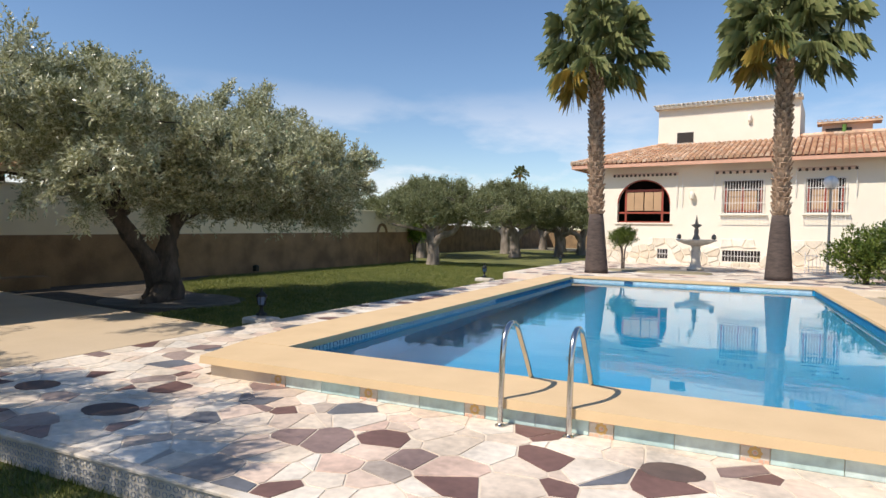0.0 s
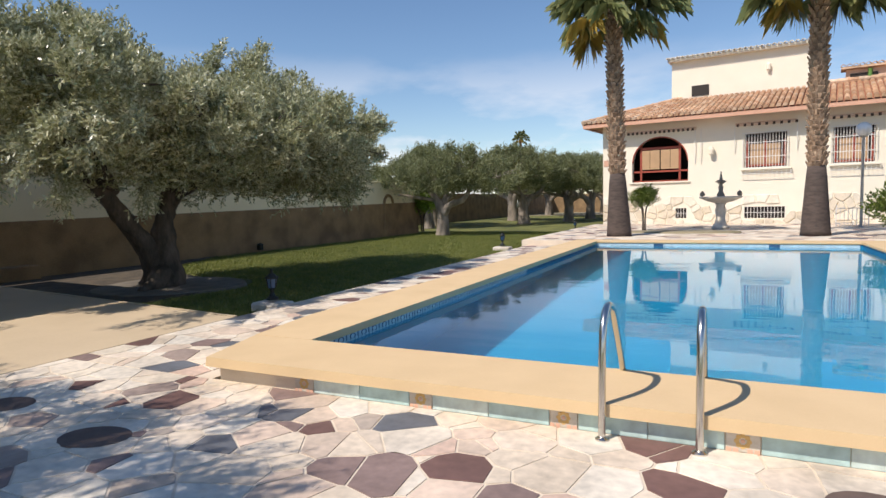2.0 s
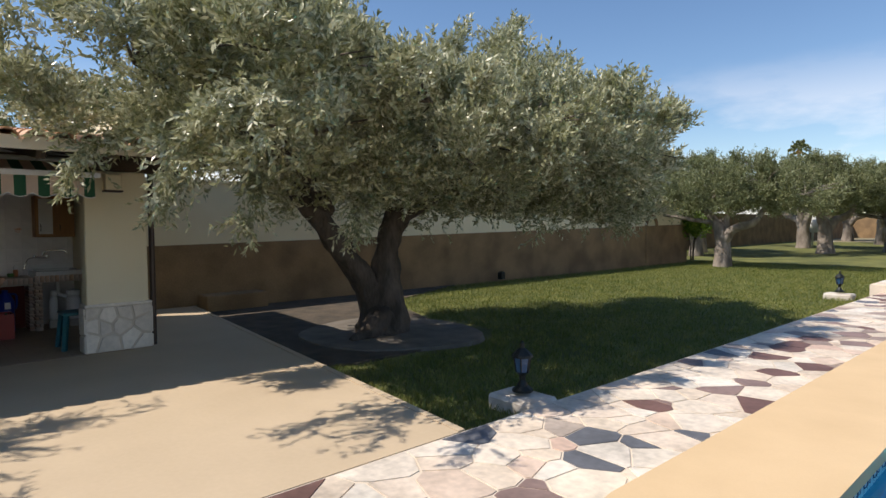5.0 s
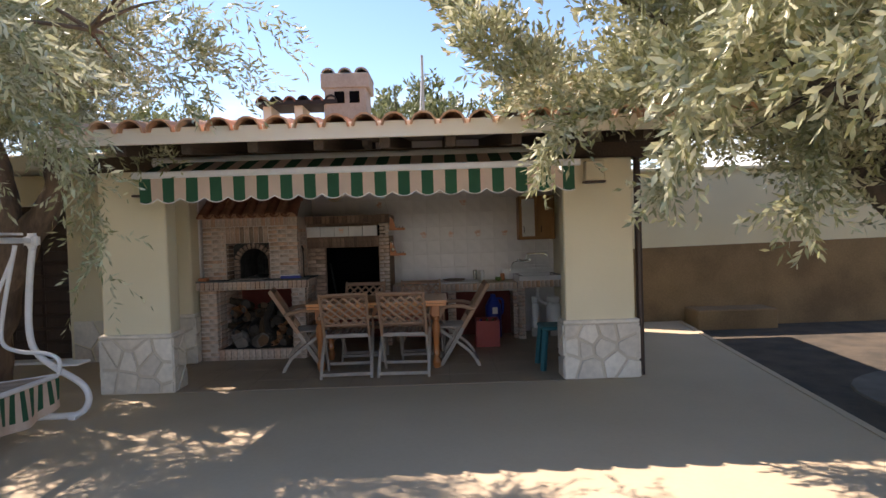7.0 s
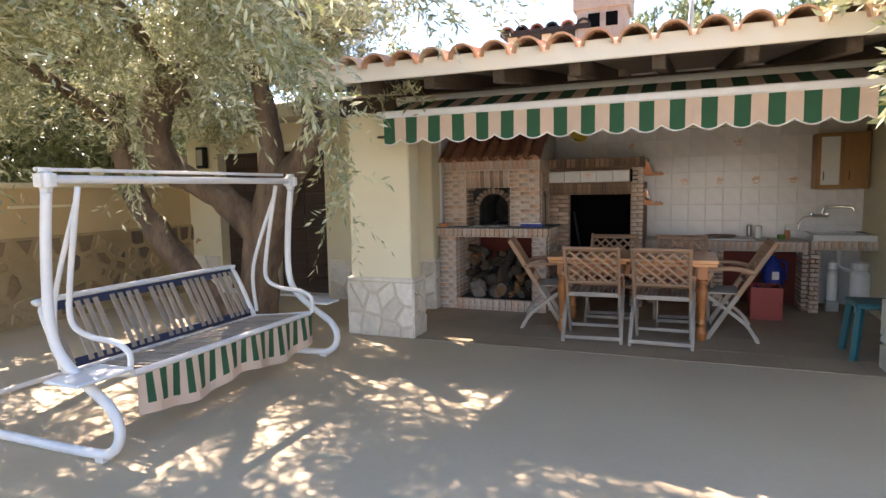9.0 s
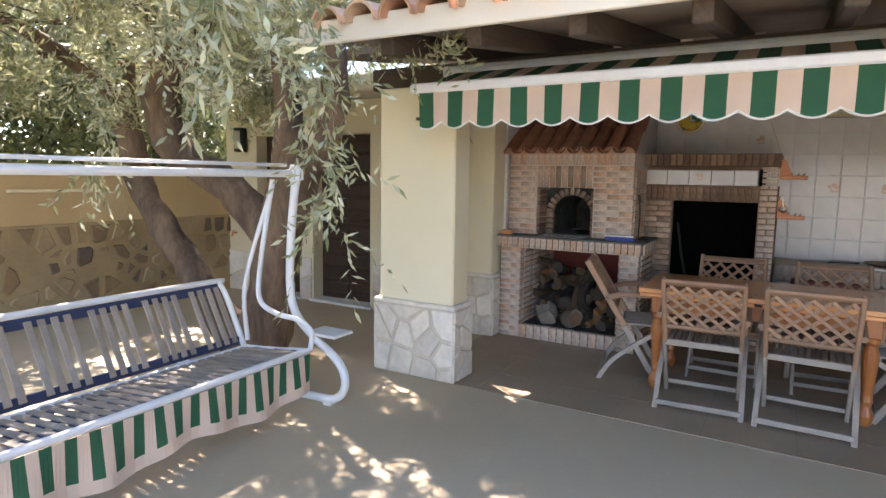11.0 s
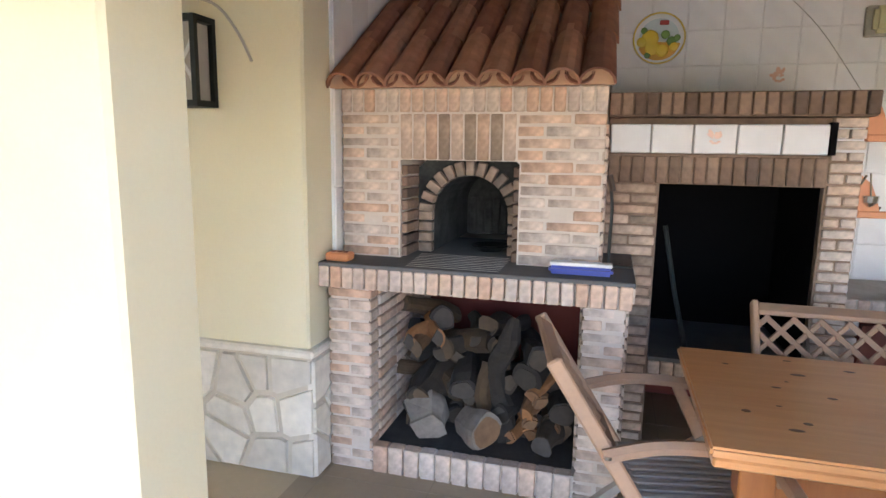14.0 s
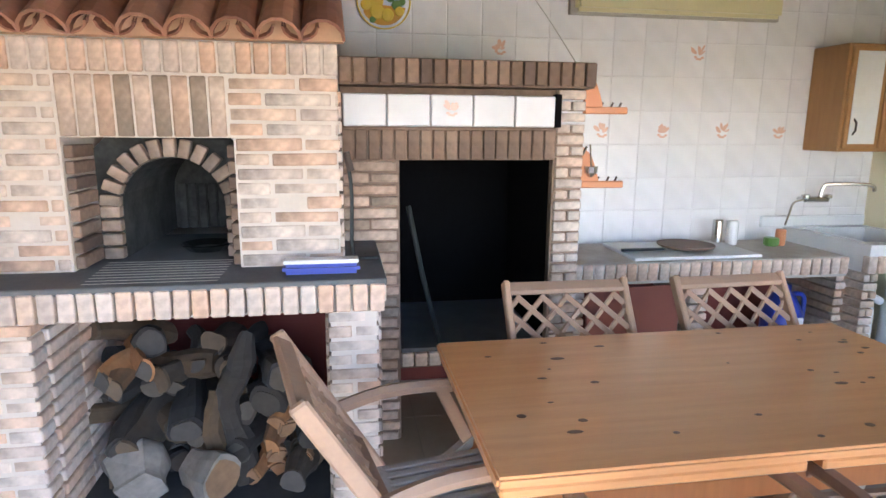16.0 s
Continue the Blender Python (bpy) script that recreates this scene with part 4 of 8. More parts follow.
def crown_points(blobs, count, seed, inner=0.55, clump=0.2):
    """Twig starts in a crown of clumps that sit on overlapping larger bodies, with some filling inside, and their ways."""
    r = np.random.default_rng(seed)
    b = np.array(blobs, float)
    weight = (b[:, 3] * b[:, 4] * b[:, 5]) ** 0.7
    weight /= weight.sum()
    subs = max(12, int(len(b) * 20))
    pick = r.choice(len(b), subs, p=weight)
    u = r.normal(size=(subs, 3))
    u /= np.linalg.norm(u, axis=1, keepdims=True)
    c = b[pick, :3] + u * b[pick, 3:6] * (0.62 + 0.36 * r.random((subs, 1)))
    size = clump * b[pick, 3:6].mean(axis=1, keepdims=True) * r.uniform(0.55, 1.25, (subs, 1))
    n1 = int(count * 0.84)
    k = r.integers(0, subs, n1)
    g = r.normal(size=(n1, 3))
    g /= np.linalg.norm(g, axis=1, keepdims=True)
    p1 = c[k] + g * size[k] * r.random((n1, 1)) ** 0.45 * np.array([1.0, 1.0, 1.15])
    w1 = u[k] * 0.45 + g * 0.45 + r.normal(size=(n1, 3)) * 0.28
    n2 = count - n1
    k = r.choice(len(b), n2, p=weight)
    g = r.normal(size=(n2, 3))
    g /= np.linalg.norm(g, axis=1, keepdims=True)
    p2 = b[k, :3] + g * b[k, 3:6] * (inner + (0.9 - inner) * r.random((n2, 1)) ** 0.6)
    w2 = g * 0.8 + r.normal(size=(n2, 3)) * 0.35
    way = np.concatenate([w1, w2])
    way[:, 2] += 0.9
    return np.concatenate([p1, p2]), way


def limb(points, radii, seed, bm=None, rough=0.12):
    line = smooth_line(points, 5)
    n = len(line)
    rs = [np.interp(i / (n - 1), np.linspace(0, 1, len(radii)), radii) for i in range(n)]
    out = tube(line, [float(v) for v in rs], 10, bm)
    return out


def gnarl(bm, seed, amount):
    for v in bm.verts:
        n = noise.noise_vector(v.co * 4.5 + Vector((seed, 0, 0))) * amount + noise.noise_vector(v.co * 13) * amount * 0.35
        v.co += n
    return bm


def olive(at, trunks, blobs, twigs, per, leaf, width, reach, seed, label, bark=None, mat=None, droop=0.05, inner=0.5, extra=None):
    tree = thing("olive_tree", at, label, "tree", "olive trees in the garden")
    bm = bmesh.new()
    for pts, radii in trunks[:3]:
        limb(pts, radii, seed, bm)
    part("trunk", gnarl(bm, seed, 0.05), bark or M_BARK, tree, smooth=True)
    for pts, radii in trunks[3:]:
        part("limb", gnarl(limb(pts, radii, seed), seed, 0.02), bark or M_BARK, tree, smooth=True)
    r = random.Random(seed)
    bm = bmesh.new()
    for b in blobs:
        for _ in range(7):
            a = Vector(b[:3])
            u = Vector((r.uniform(-1, 1), r.uniform(-1, 1), r.uniform(-0.5, 1))).normalized()
            c = a + Vector((u.x * b[3], u.y * b[4], u.z * b[5])) * 0.9
            tube(smooth_line([a, a.lerp(c, 0.5) + Vector((r.uniform(-.1, .1), r.uniform(-.1, .1), 0.06)), c], 4), [0.022, 0.018, 0.016, 0.014, 0.012, 0.01, 0.008, 0.006, 0.004], 5, bm)
    part("branchwork", bm, bark or M_BARK, tree)["kind"] = "stuff"
    p, w = crown_points(blobs, twigs, seed, inner)
    if extra is not None:
        p, w = np.concatenate([p, extra[0]]), np.concatenate([w, extra[1]])
    leaves("crown", p, w, per, leaf, width, reach, mat or M_OLIVE, tree, seed, droop)
    return tree


def sprays(lines, count, seed):
    """Twigs that hang along given lines (lists of points): loose ends below or outside a crown."""
    r = np.random.default_rng(seed)
    ps, ws = [], []
    for line in lines:
        pts = np.array([tuple(v) for v in smooth_line(line, 8)])
        for _ in range(count):
            i = r.integers(0, len(pts) - 1)
            d = pts[i + 1] - pts[i]
            ps.append(pts[i] + r.normal(size=3) * 0.05)
            ws.append(d / (np.linalg.norm(d) + 1e-9) + r.normal(size=3) * 0.5)
    return np.array(ps), np.array(ws)


# the great olive by the terrace: two limbs from a swollen foot
olive((-12.45, 9.35, 0.0),
      [([(0.0, 0.05, -0.05), (0.02, 0.08, 0.45), (0.0, 0.12, 0.95), (0.05, 0.2, 1.5), (0.1, 0.5, 2.1)], [0.42, 0.27, 0.20, 0.155, 0.10]),
       ([(-0.05, -0.02, 0.22), (-0.02, -0.26, 0.68), (0.0, -0.62, 1.12), (0.05, -1.08, 1.65), (0.1, -1.7, 2.25)], [0.26, 0.19, 0.165, 0.145, 0.08]),
       ([(0.15, -0.1, 0.16), (0.28, -0.38, 0.05), (0.38, -0.75, -0.06)], [0.24, 0.15, 0.05]),
       ([(0.05, 0.2, 1.4), (-0.3, 1.0, 1.9), (-0.5, 2.2, 2.4)], [0.16, 0.11, 0.05]),
       ([(0.05, 0.3, 1.6), (0.7, 0.9, 2.1), (1.3, 1.7, 2.6)], [0.14, 0.09, 0.04]),
       ([(0.05, -0.9, 1.7), (0.7, -1.7, 2.2), (1.1, -2.6, 2.5)], [0.11, 0.08, 0.04])],
      [(0.0, -0.2, 2.75, 2.1, 2.0, 1.2), (0.3, -2.2, 3.05, 1.6, 1.5, 1.2), (0.5, -3.4, 3.15, 1.35, 1.25, 1.15), (-0.8, -0.6, 2.85, 1.6, 2.2, 1.1), (0.0, -1.9, 3.5, 1.3, 1.3, 0.9),
       (0.1, 1.8, 2.85, 2.0, 1.8, 1.25), (1.5, 1.4, 2.7, 1.5, 1.7, 1.1), (2.2, 2.3, 2.55, 1.2, 1.3, 0.95), (1.2, 3.1, 2.6, 1.5, 1.4, 1.05), (1.9, 3.0, 2.1, 1.1, 1.0, 0.65), (0.3, 3.9, 2.7, 1.4, 1.2, 0.95),
       (1.6, -0.2, 2.45, 1.3, 1.6, 0.85), (2.6, 0.4, 2.55, 0.9, 1.2, 0.6), (2.5, 1.5, 2.6, 1.0, 1.1, 0.7), (1.3, 0.7, 2.05, 1.2, 1.3, 0.5), (1.4, 2.0, 1.95, 1.2, 1.2, 0.5), (1.3, -1.8, 2.5, 1.3, 1.4, 0.8), (2.0, -2.3, 2.95, 0.9, 1.1, 0.45), (2.3, -2.9, 3.0, 0.6, 0.8, 0.35), (2.5, -1.2, 2.75, 0.8, 1.0, 0.4),
       (0.3, 1.7, 3.55, 1.2, 1.1, 0.7), (0.4, 3.0, 3.25, 1.2, 1.2, 0.65)],
      33000, 14, 0.076, 0.026, 0.27, 21, "large old olive tree with a gnarled forked trunk beside the terrace", inner=0.45,
      extra=sprays([[(0.6, -3.4, 2.5), (0.7, -3.8, 2.25), (0.7, -4.0, 2.0)], [(0.9, -2.9, 2.2), (1.1, -3.2, 1.9), (1.2, -3.4, 1.75)], [(1.2, -2.4, 2.1), (1.4, -2.6, 1.8), (1.5, -2.7, 1.5)],
                    [(1.3, -1.2, 2.0), (1.5, -1.4, 1.7), (1.6, -1.5, 1.45)], [(0.2, 1.2, 3.9), (0.2, 1.4, 4.3), (0.25, 1.5, 4.6)], [(0.3, 2.0, 3.8), (0.35, 2.3, 4.3), (0.4, 2.4, 4.75)], [(0.4, 3.0, 3.5), (0.5, 3.3, 4.0), (0.5, 3.4, 4.4)], [(0.5, 3.7, 3.2), (0.6, 4.0, 3.7), (0.6, 4.1, 4.05)],
                    [(1.6, -2.7, 2.7), (2.2, -3.2, 2.5), (2.5, -3.75, 2.15)], [(1.8, -2.6, 2.75), (2.4, -3.1, 2.6), (2.7, -3.55, 2.3)], [(1.9, -2.4, 2.8), (2.6, -2.9, 2.6), (3.0, -3.3, 2.35)], [(2.0, -2.1, 2.8), (2.7, -2.5, 2.65), (3.2, -2.9, 2.4)], [(2.3, -3.1, 2.5), (2.4, -3.5, 2.2), (2.45, -3.7, 1.9)], [(2.6, -2.7, 2.5), (2.8, -3.1, 2.2), (2.9, -3.4, 2.0)],
                    # Three sprays above the view, added to cast dapples on the terrace.
                    [(1.6, -3.4, 3.1), (2.0, -4.4, 3.2), (2.3, -5.1, 3.1)], [(1.9, -3.2, 3.2), (2.5, -4.2, 3.3), (2.9, -4.8, 3.2)], [(1.4, -3.6, 3.2), (1.6, -4.6, 3.3), (1.8, -5.4, 3.2)],
                    [(2.0, 2.8, 1.9), (2.1, 3.0, 1.5)], [(1.6, 3.6, 1.9), (1.7, 3.8, 1.6)], [(0.8, 1.6, 4.0), (0.9, 1.8, 4.35), (0.9, 2.0, 4.6)], [(1.2, 2.6, 3.4), (1.3, 2.8, 3.75), (1.3, 2.9, 4.0)]], 60, 5))
M_PITGRAVEL = material("grey_pit_gravel", (0.21, 0.185, 0.15), 0.95, dark=(0.11, 0.095, 0.075), scale=3, amount=0.7, fine=70, bump=0.6, depth=0.02)
mulch = tagged(finish("tree_pit", prism([(-12.3 + 1.45 * math.cos(a) * (1 + 0.06 * math.sin(3 * a)), 9.4 + 1.4 * math.sin(a) * (1 + 0.05 * math.cos(2 * a))) for a in (i * math.pi / 16 for i in range(32))], -0.3, -0.055, None, 0.1), M_PITGRAVEL), "grey gravel circle round the old olive tree", "gravel", kind="structure")

# the olive over the garden swing
olive((-13.1, -0.1, 0.0),
      [([(0, 0.2, -0.05), (0, 0.33, 0.3), (0, 0.45, 0.9), (0, 0.68, 1.4), (0, 0.93, 1.75), (0, 1.1, 2.05), (0.1, 1.15, 2.6)], [0.27, 0.215, 0.195, 0.175, 0.125, 0.10, 0.06]),
       ([(0, 0.1, -0.05), (0.05, -0.35, 0.45), (0.12, -0.75, 0.95), (0.15, -1.08, 1.4), (0.15, -1.22, 1.9), (0.1, -1.3, 2.5)], [0.2, 0.14, 0.12, 0.115, 0.11, 0.08]),
       ([(0, 0.42, 1.0), (0.08, 0.0, 1.4), (0.15, -0.55, 1.7), (0.15, -0.75, 2.1), (0.15, -0.6, 2.5), (0.1, -0.1, 2.9)], [0.15, 0.14, 0.145, 0.17, 0.16, 0.11]),
       ([(0, 0.45, 1.05), (0, 0.6, 1.6), (-0.1, 0.5, 2.1), (-0.2, 0.3, 2.7)], [0.16, 0.13, 0.11, 0.07]),
       ([(0.0, -0.5, 2.4), (0.7, -0.2, 2.8), (1.5, 0.2, 3.1)], [0.09, 0.07, 0.04]),
       ([(0.0, -1.4, 2.1), (0.7, -1.5, 2.6), (1.6, -1.4, 2.9)], [0.08, 0.06, 0.04])],
      # Several lobes are added to keep sun off the swing and kitchen floor.
      [(0.2, 0.0, 3.3, 1.9, 1.9, 0.95), (1.5, 0.2, 3.15, 1.5, 1.6, 0.8), (2.6, 0.0, 3.2, 1.3, 1.6, 0.75), (0.6, -1.3, 2.75, 1.6, 1.1, 0.85), (2.0, -1.1, 2.75, 1.5, 1.2, 0.8), (-0.4, 1.0, 2.95, 1.0, 0.65, 0.35), (0.5, 1.2, 2.95, 0.8, 0.6, 0.3), (-0.6, -1.2, 2.6, 1.2, 1.1, 0.9), (1.2, 0.9, 3.3, 1.2, 1.1, 0.7), (1.3, 2.2, 3.0, 0.8, 0.8, 0.42), (-0.3, 0.4, 3.3, 1.3, 1.2, 0.7), (-1.2, -0.4, 3.1, 1.3, 1.3, 0.8), (-0.1, -3.0, 2.75, 1.4, 0.9, 0.8), (0.9, -3.1, 2.75, 1.3, 0.8, 0.8), (-1.3, -1.7, 2.95, 0.9, 0.8, 0.5), (-1.1, -0.9, 2.95, 1.0, 0.8, 0.5), (-0.9, -0.3, 2.75, 0.8, 0.7, 0.4)],
      14000, 13, 0.068, 0.018, 0.30, 31, "olive tree leaning over the white garden swing", bark=M_WARMBARK, inner=0.2, droop=0.08,
      extra=sprays([[(1.3, 1.9, 2.45), (1.42, 2.2, 1.9), (1.45, 2.3, 1.1)], [(1.25, 1.75, 2.45), (1.35, 2.05, 2.0), (1.45, 2.2, 1.6)], [(1.5, 1.2, 2.45), (1.6, 1.4, 2.2), (1.6, 1.55, 2.0)],
                    [(0.3, 1.5, 2.5), (0.4, 1.9, 2.35), (0.5, 2.3, 2.25)], [(1.2, 0.2, 2.3), (1.3, 0.3, 1.9), (1.35, 0.3, 1.55)], [(2.0, -0.4, 2.2), (2.1, -0.3, 1.8), (2.1, -0.3, 1.5)], [(2.7, 0.6, 2.6), (2.9, 0.9, 2.4), (3.1, 1.2, 2.3)], [(1.2, 2.4, 2.95), (1.2, 2.9, 2.85), (1.15, 3.3, 2.65)], [(1.3, 2.2, 2.9), (1.4, 2.7, 2.65), (1.4, 3.0, 2.5)], [(1.2, 2.5, 3.1), (1.2, 3.1, 3.15), (1.1, 3.5, 3.05)]], 34, 6))

# the olive behind the walk, at the corner of the lower lawn
olive((-8.5, 0.1, -0.2),
      [([(0, 0, -0.05), (0.05, 0.05, 0.6), (0.0, 0.1, 1.2), (-0.1, 0.3, 1.9), (-0.4, 0.7, 2.6)], [0.3, 0.22, 0.2, 0.15, 0.08]),
       ([(0, 0, 0.9), (0.4, 0.1, 1.6), (0.9, 0.4, 2.5)], [0.17, 0.12, 0.06]),
       ([(0, 0, 1.0), (-0.5, -0.2, 1.7), (-1.1, -0.3, 2.5)], [0.16, 0.12, 0.06])],
      [(0.3, 0.6, 3.3, 2.0, 1.7, 0.9), (-1.2, 0.6, 3.2, 1.6, 1.6, 0.9), (1.4, 0.2, 3.2, 1.5, 1.4, 0.8), (-0.4, -0.8, 3.3, 2.0, 1.4, 0.9), (-1.9, 1.3, 3.0, 0.9, 0.9, 0.6)],
      8000, 12, 0.075, 0.018, 0.3, 51, "olive tree at the corner of the lower lawn", droop=0.07,
      extra=sprays([[(-2.0, 1.9, 2.75), (-2.2, 2.2, 2.5), (-2.3, 2.4, 2.25)], [(-1.6, 2.1, 2.9), (-1.7, 2.5, 2.7), (-1.8, 2.7, 2.5)]], 40, 9))

# olives further along the lawn
FAR_TRUNK = [([(0, 0, -0.05), (0.02, 0, 0.6), (-0.05, 0, 1.15), (-0.35, 0.05, 1.7), (-0.9, 0.1, 2.3)], [0.36, 0.27, 0.25, 0.16, 0.07]),
             ([(0.05, 0, 0.9), (0.4, -0.1, 1.35), (1.1, -0.2, 1.6), (1.6, -0.25, 2.2)], [0.2, 0.16, 0.13, 0.06]),
             ([(0, 0, 1.0), (0.0, 0.3, 1.7), (0.2, 0.5, 2.4)], [0.18, 0.12, 0.06]),
             ([(-0.3, 0, 1.6), (-1.2, -0.2, 1.75), (-2.1, -0.3, 1.9)], [0.1, 0.08, 0.05])]
FAR_CROWN = [(0, 0, 2.95, 2.0, 2.0, 0.95), (-1.7, -0.2, 2.6, 1.5, 1.5, 0.85), (-2.9, -0.4, 2.35, 1.2, 1.2, 0.7), (2.7, -0.2, 2.5, 1.2, 1.2, 0.75), (1.5, -0.2, 2.8, 1.5, 1.5, 0.85), (0.2, -0.8, 2.5, 1.6, 1.2, 0.6), (-0.6, 0.3, 3.4, 1.2, 1.2, 0.6), (0.9, 0.2, 3.5, 1.1, 1.1, 0.55)]
second = olive((-14.5, 26.2, -0.1), FAR_TRUNK, FAR_CROWN, 7600, 9, 0.10, 0.03, 0.33, 41, "olive tree with a pale twisted trunk on the lawn", M_PALEBARK, M_FAROLIVE)
for x, y, s, a in ((-14.7, 39.0, 1.22, 70), (-17.6, 45.5, 1.3, 160), (-12.3, 48.5, 1.2, 240), (-15.5, 55.0, 1.35, 300), (-11.8, 60.0, 1.25, 30), (-20.0, 36.5, 1.2, 120), (-10.6, 68.0, 1.2, 200), (-19.5, 63.0, 1.4, 0), (-18.6, 33.0, 1.05, 20), (-12.6, 42.5, 1.1, 330), (-10.4, 53.5, 1.15, 100), (-14.0, 64.0, 1.4, 190), (-9.4, 62.0, 1.2, 310)):
    o = copy_thing(second, pose(x, y, -0.1, 0, 0, a) @ Matrix.Scale(s, 4))
    o["label"] = "olive tree further along the lawn, grey-green crown"


# ---- palms ----
def fan_palm(at, h, lean, seed, fronds=30, size=1.0, name="palm_tree"):
    palm = thing(name, at, "tall fan palm with a rough trunk beyond the pool", "palm", "palms by the pool")
    r = random.Random(seed)
    line = smooth_line([(0, 0, 0), (lean[0] * 0.35, lean[1] * 0.3, h * 0.35), (lean[0] * 0.7, lean[1] * 0.7, h * 0.7), (lean[0], lean[1], h)], 10)
    rad = lambda z: 0.40 - 0.15 * min(1, z / 2.0) if z < 2.0 else 0.235 - 0.03 * (z - 2) / h
    foot = [p for p in line if p.z < 2.05]
    part("trunk_foot", tube(foot, [rad(p.z) for p in foot], 16), M_PBASE, palm, "dark smooth flared foot", smooth=True)
    up = [p for p in line if p.z > 1.8]
    part("trunk", tube(up, [rad(p.z) - 0.02 for p in up], 14), M_PTRUNK, palm, smooth=True)
    bm = bmesh.new()
    z, k = 2.0, 0
    while z < h - 0.1:  # stubs of old leaf stalks
        f = z / h
        c = Vector((np.interp(f, [0, 0.35, 0.7, 1], [0, lean[0] * 0.35, lean[0] * 0.7, lean[0]]), np.interp(f, [0, 0.35, 0.7, 1], [0, lean[1] * 0.3, lean[1] * 0.7, lean[1]]), z))
        for j in range(8):
            a = j * math.pi / 4 + k * 0.39 + r.uniform(-0.1, 0.1)
            d = Vector((math.cos(a), math.sin(a), 0))
            q = c + d * (rad(z) - 0.03)
            bar(q, q + d * r.uniform(0.05, 0.11) + Vector((0, 0, r.uniform(0.10, 0.2))), 0.13, 0.03, bm, up=d)
        z += 0.15
        k += 1
    part("stalk_fringe", bm, M_PTRUNK, palm)["kind"] = "stuff"
    top = Vector((lean[0], lean[1], h))
    for k in range(fronds):
        a = k * 2.399 + r.uniform(-0.2, 0.2)
        rise = 1.35 - 1.85 * (k / (fronds - 1)) + r.uniform(-0.12, 0.12)
        d = Vector((math.cos(a) * math.cos(rise), math.sin(a) * math.cos(rise), math.sin(rise)))
        reach = (0.85 + 0.55 * r.random()) * size
        hub = top + d * reach + Vector((0, 0, 0.1 - 0.18 * max(0, -rise)))
        bm = tube(smooth_line([top, top + d * reach * 0.55 + Vector((0, 0, 0.06)), hub], 3), [0.03, 0.026, 0.022, 0.018, 0.015, 0.013, 0.011], 5)
        side = d.cross(Vector((0, 0, 1))).normalized()
        norm = side.cross(d).normalized()
        blades = 46
        for j in range(blades):
            t = (j / (blades - 1) - 0.5) * radians(250)
            w = (d * math.cos(t) + side * math.sin(t)).normalized()
            ln = (0.82 - 0.3 * abs(t) / radians(125)) * size * r.uniform(0.8, 1.1)
            across = norm.cross(w).normalized() * 0.0105 * size
            mid = hub + w * ln * 0.6 + norm * 0.06 * math.cos(3 * t)
            tip = hub + w * ln * 0.9 + Vector((0, 0, -0.34 * size * r.uniform(0.3, 1.7)))
            v = [bm.verts.new(q) for q in (hub, mid + across + norm * 0.012, tip, mid - across)]
            bm.faces.new((v[0], v[1], v[2])), bm.faces.new((v[0], v[2], v[3]))
        part("frond", bm, M_PALMDRY if rise < -0.2 and r.random() < 0.4 else M_PALM, palm)
    return palm


fan_palm((-5.98, 21.5, 0.17), 7.3, (-0.2, 0.0), 3, 44, 1.18)
fan_palm((-0.48, 22.0, 0.17), 7.4, (-0.02, 0.0), 9, 46, 1.18)
far_palm = fan_palm((-40.2, 118.0, -0.1), 13.9, (0.2, 0.0), 5, 26, 0.95)
far_palm["label"] = "distant fan palm above the olive crowns"


def shrub(at, rx, ry, h, count, seed, label, name="shrub", leaf=0.09, mat=None, trunk=0.0):
    s = thing(name, at, label, "shrub")
    r = random.Random(seed)
    bm = bmesh.new()
    for k in range(9):
        a = r.uniform(0, 6.28)
        tube(smooth_line([(0.05 * math.cos(a), 0.05 * math.sin(a), -0.03), (0.15 * rx * math.cos(a), 0.15 * ry * math.sin(a), max(trunk, h * 0.35)), (0.7 * rx * math.cos(a), 0.7 * ry * math.sin(a), trunk + (h - trunk) * r.uniform(0.5, 0.85))], 4), [0.03, 0.028, 0.025, 0.022, 0.02, 0.016, 0.012, 0.009, 0.006], 6, bm)
    part("stem_cluster", bm, M_BARK, s)
    blobs = [(r.uniform(-0.5, 0.5) * rx, r.uniform(-0.5, 0.5) * ry, trunk + (h - trunk) * r.uniform(0.42, 0.7), rx * r.uniform(0.4, 0.62), ry * r.uniform(0.4, 0.62), (h - trunk) * r.uniform(0.26, 0.4)) for _ in range(8)]
    blobs.append((0, 0, trunk + (h - trunk) * 0.45, rx * 0.8, ry * 0.8, (h - trunk) * 0.42))
    p, w = crown_points(blobs, count, seed, 0.5)
    p[:, 2] = np.maximum(p[:, 2], 0.05)
    leaves("foliage", p, w, 6, leaf, leaf * 0.5, 0.16, mat or M_BUSH, s, seed, 0.02)
    return s


shrub((2.9, 18.6, -0.02), 1.8, 1.3, 1.55, 3200, 3, "dense green citrus shrub beside the pool")
shrub((1.75, 21.8, 0.15), 1.15, 1.0, 1.8, 2000, 4, "dark green clipped shrub beside the lamp")
shrub((5.6, 20.3, -0.02), 2.0, 1.6, 1.3, 2800, 5, "green shrub along the drive")
shrub((8.6, 26.0, 0.1), 2.0, 1.6, 2.0, 1800, 6, "green shrub at the corner of the house")
shrub((-5.62, 25.0, 0.17), 0.56, 0.5, 1.62, 1500, 7, "small round clipped tree before the house", "topiary_tree", 0.05, None, 0.8)
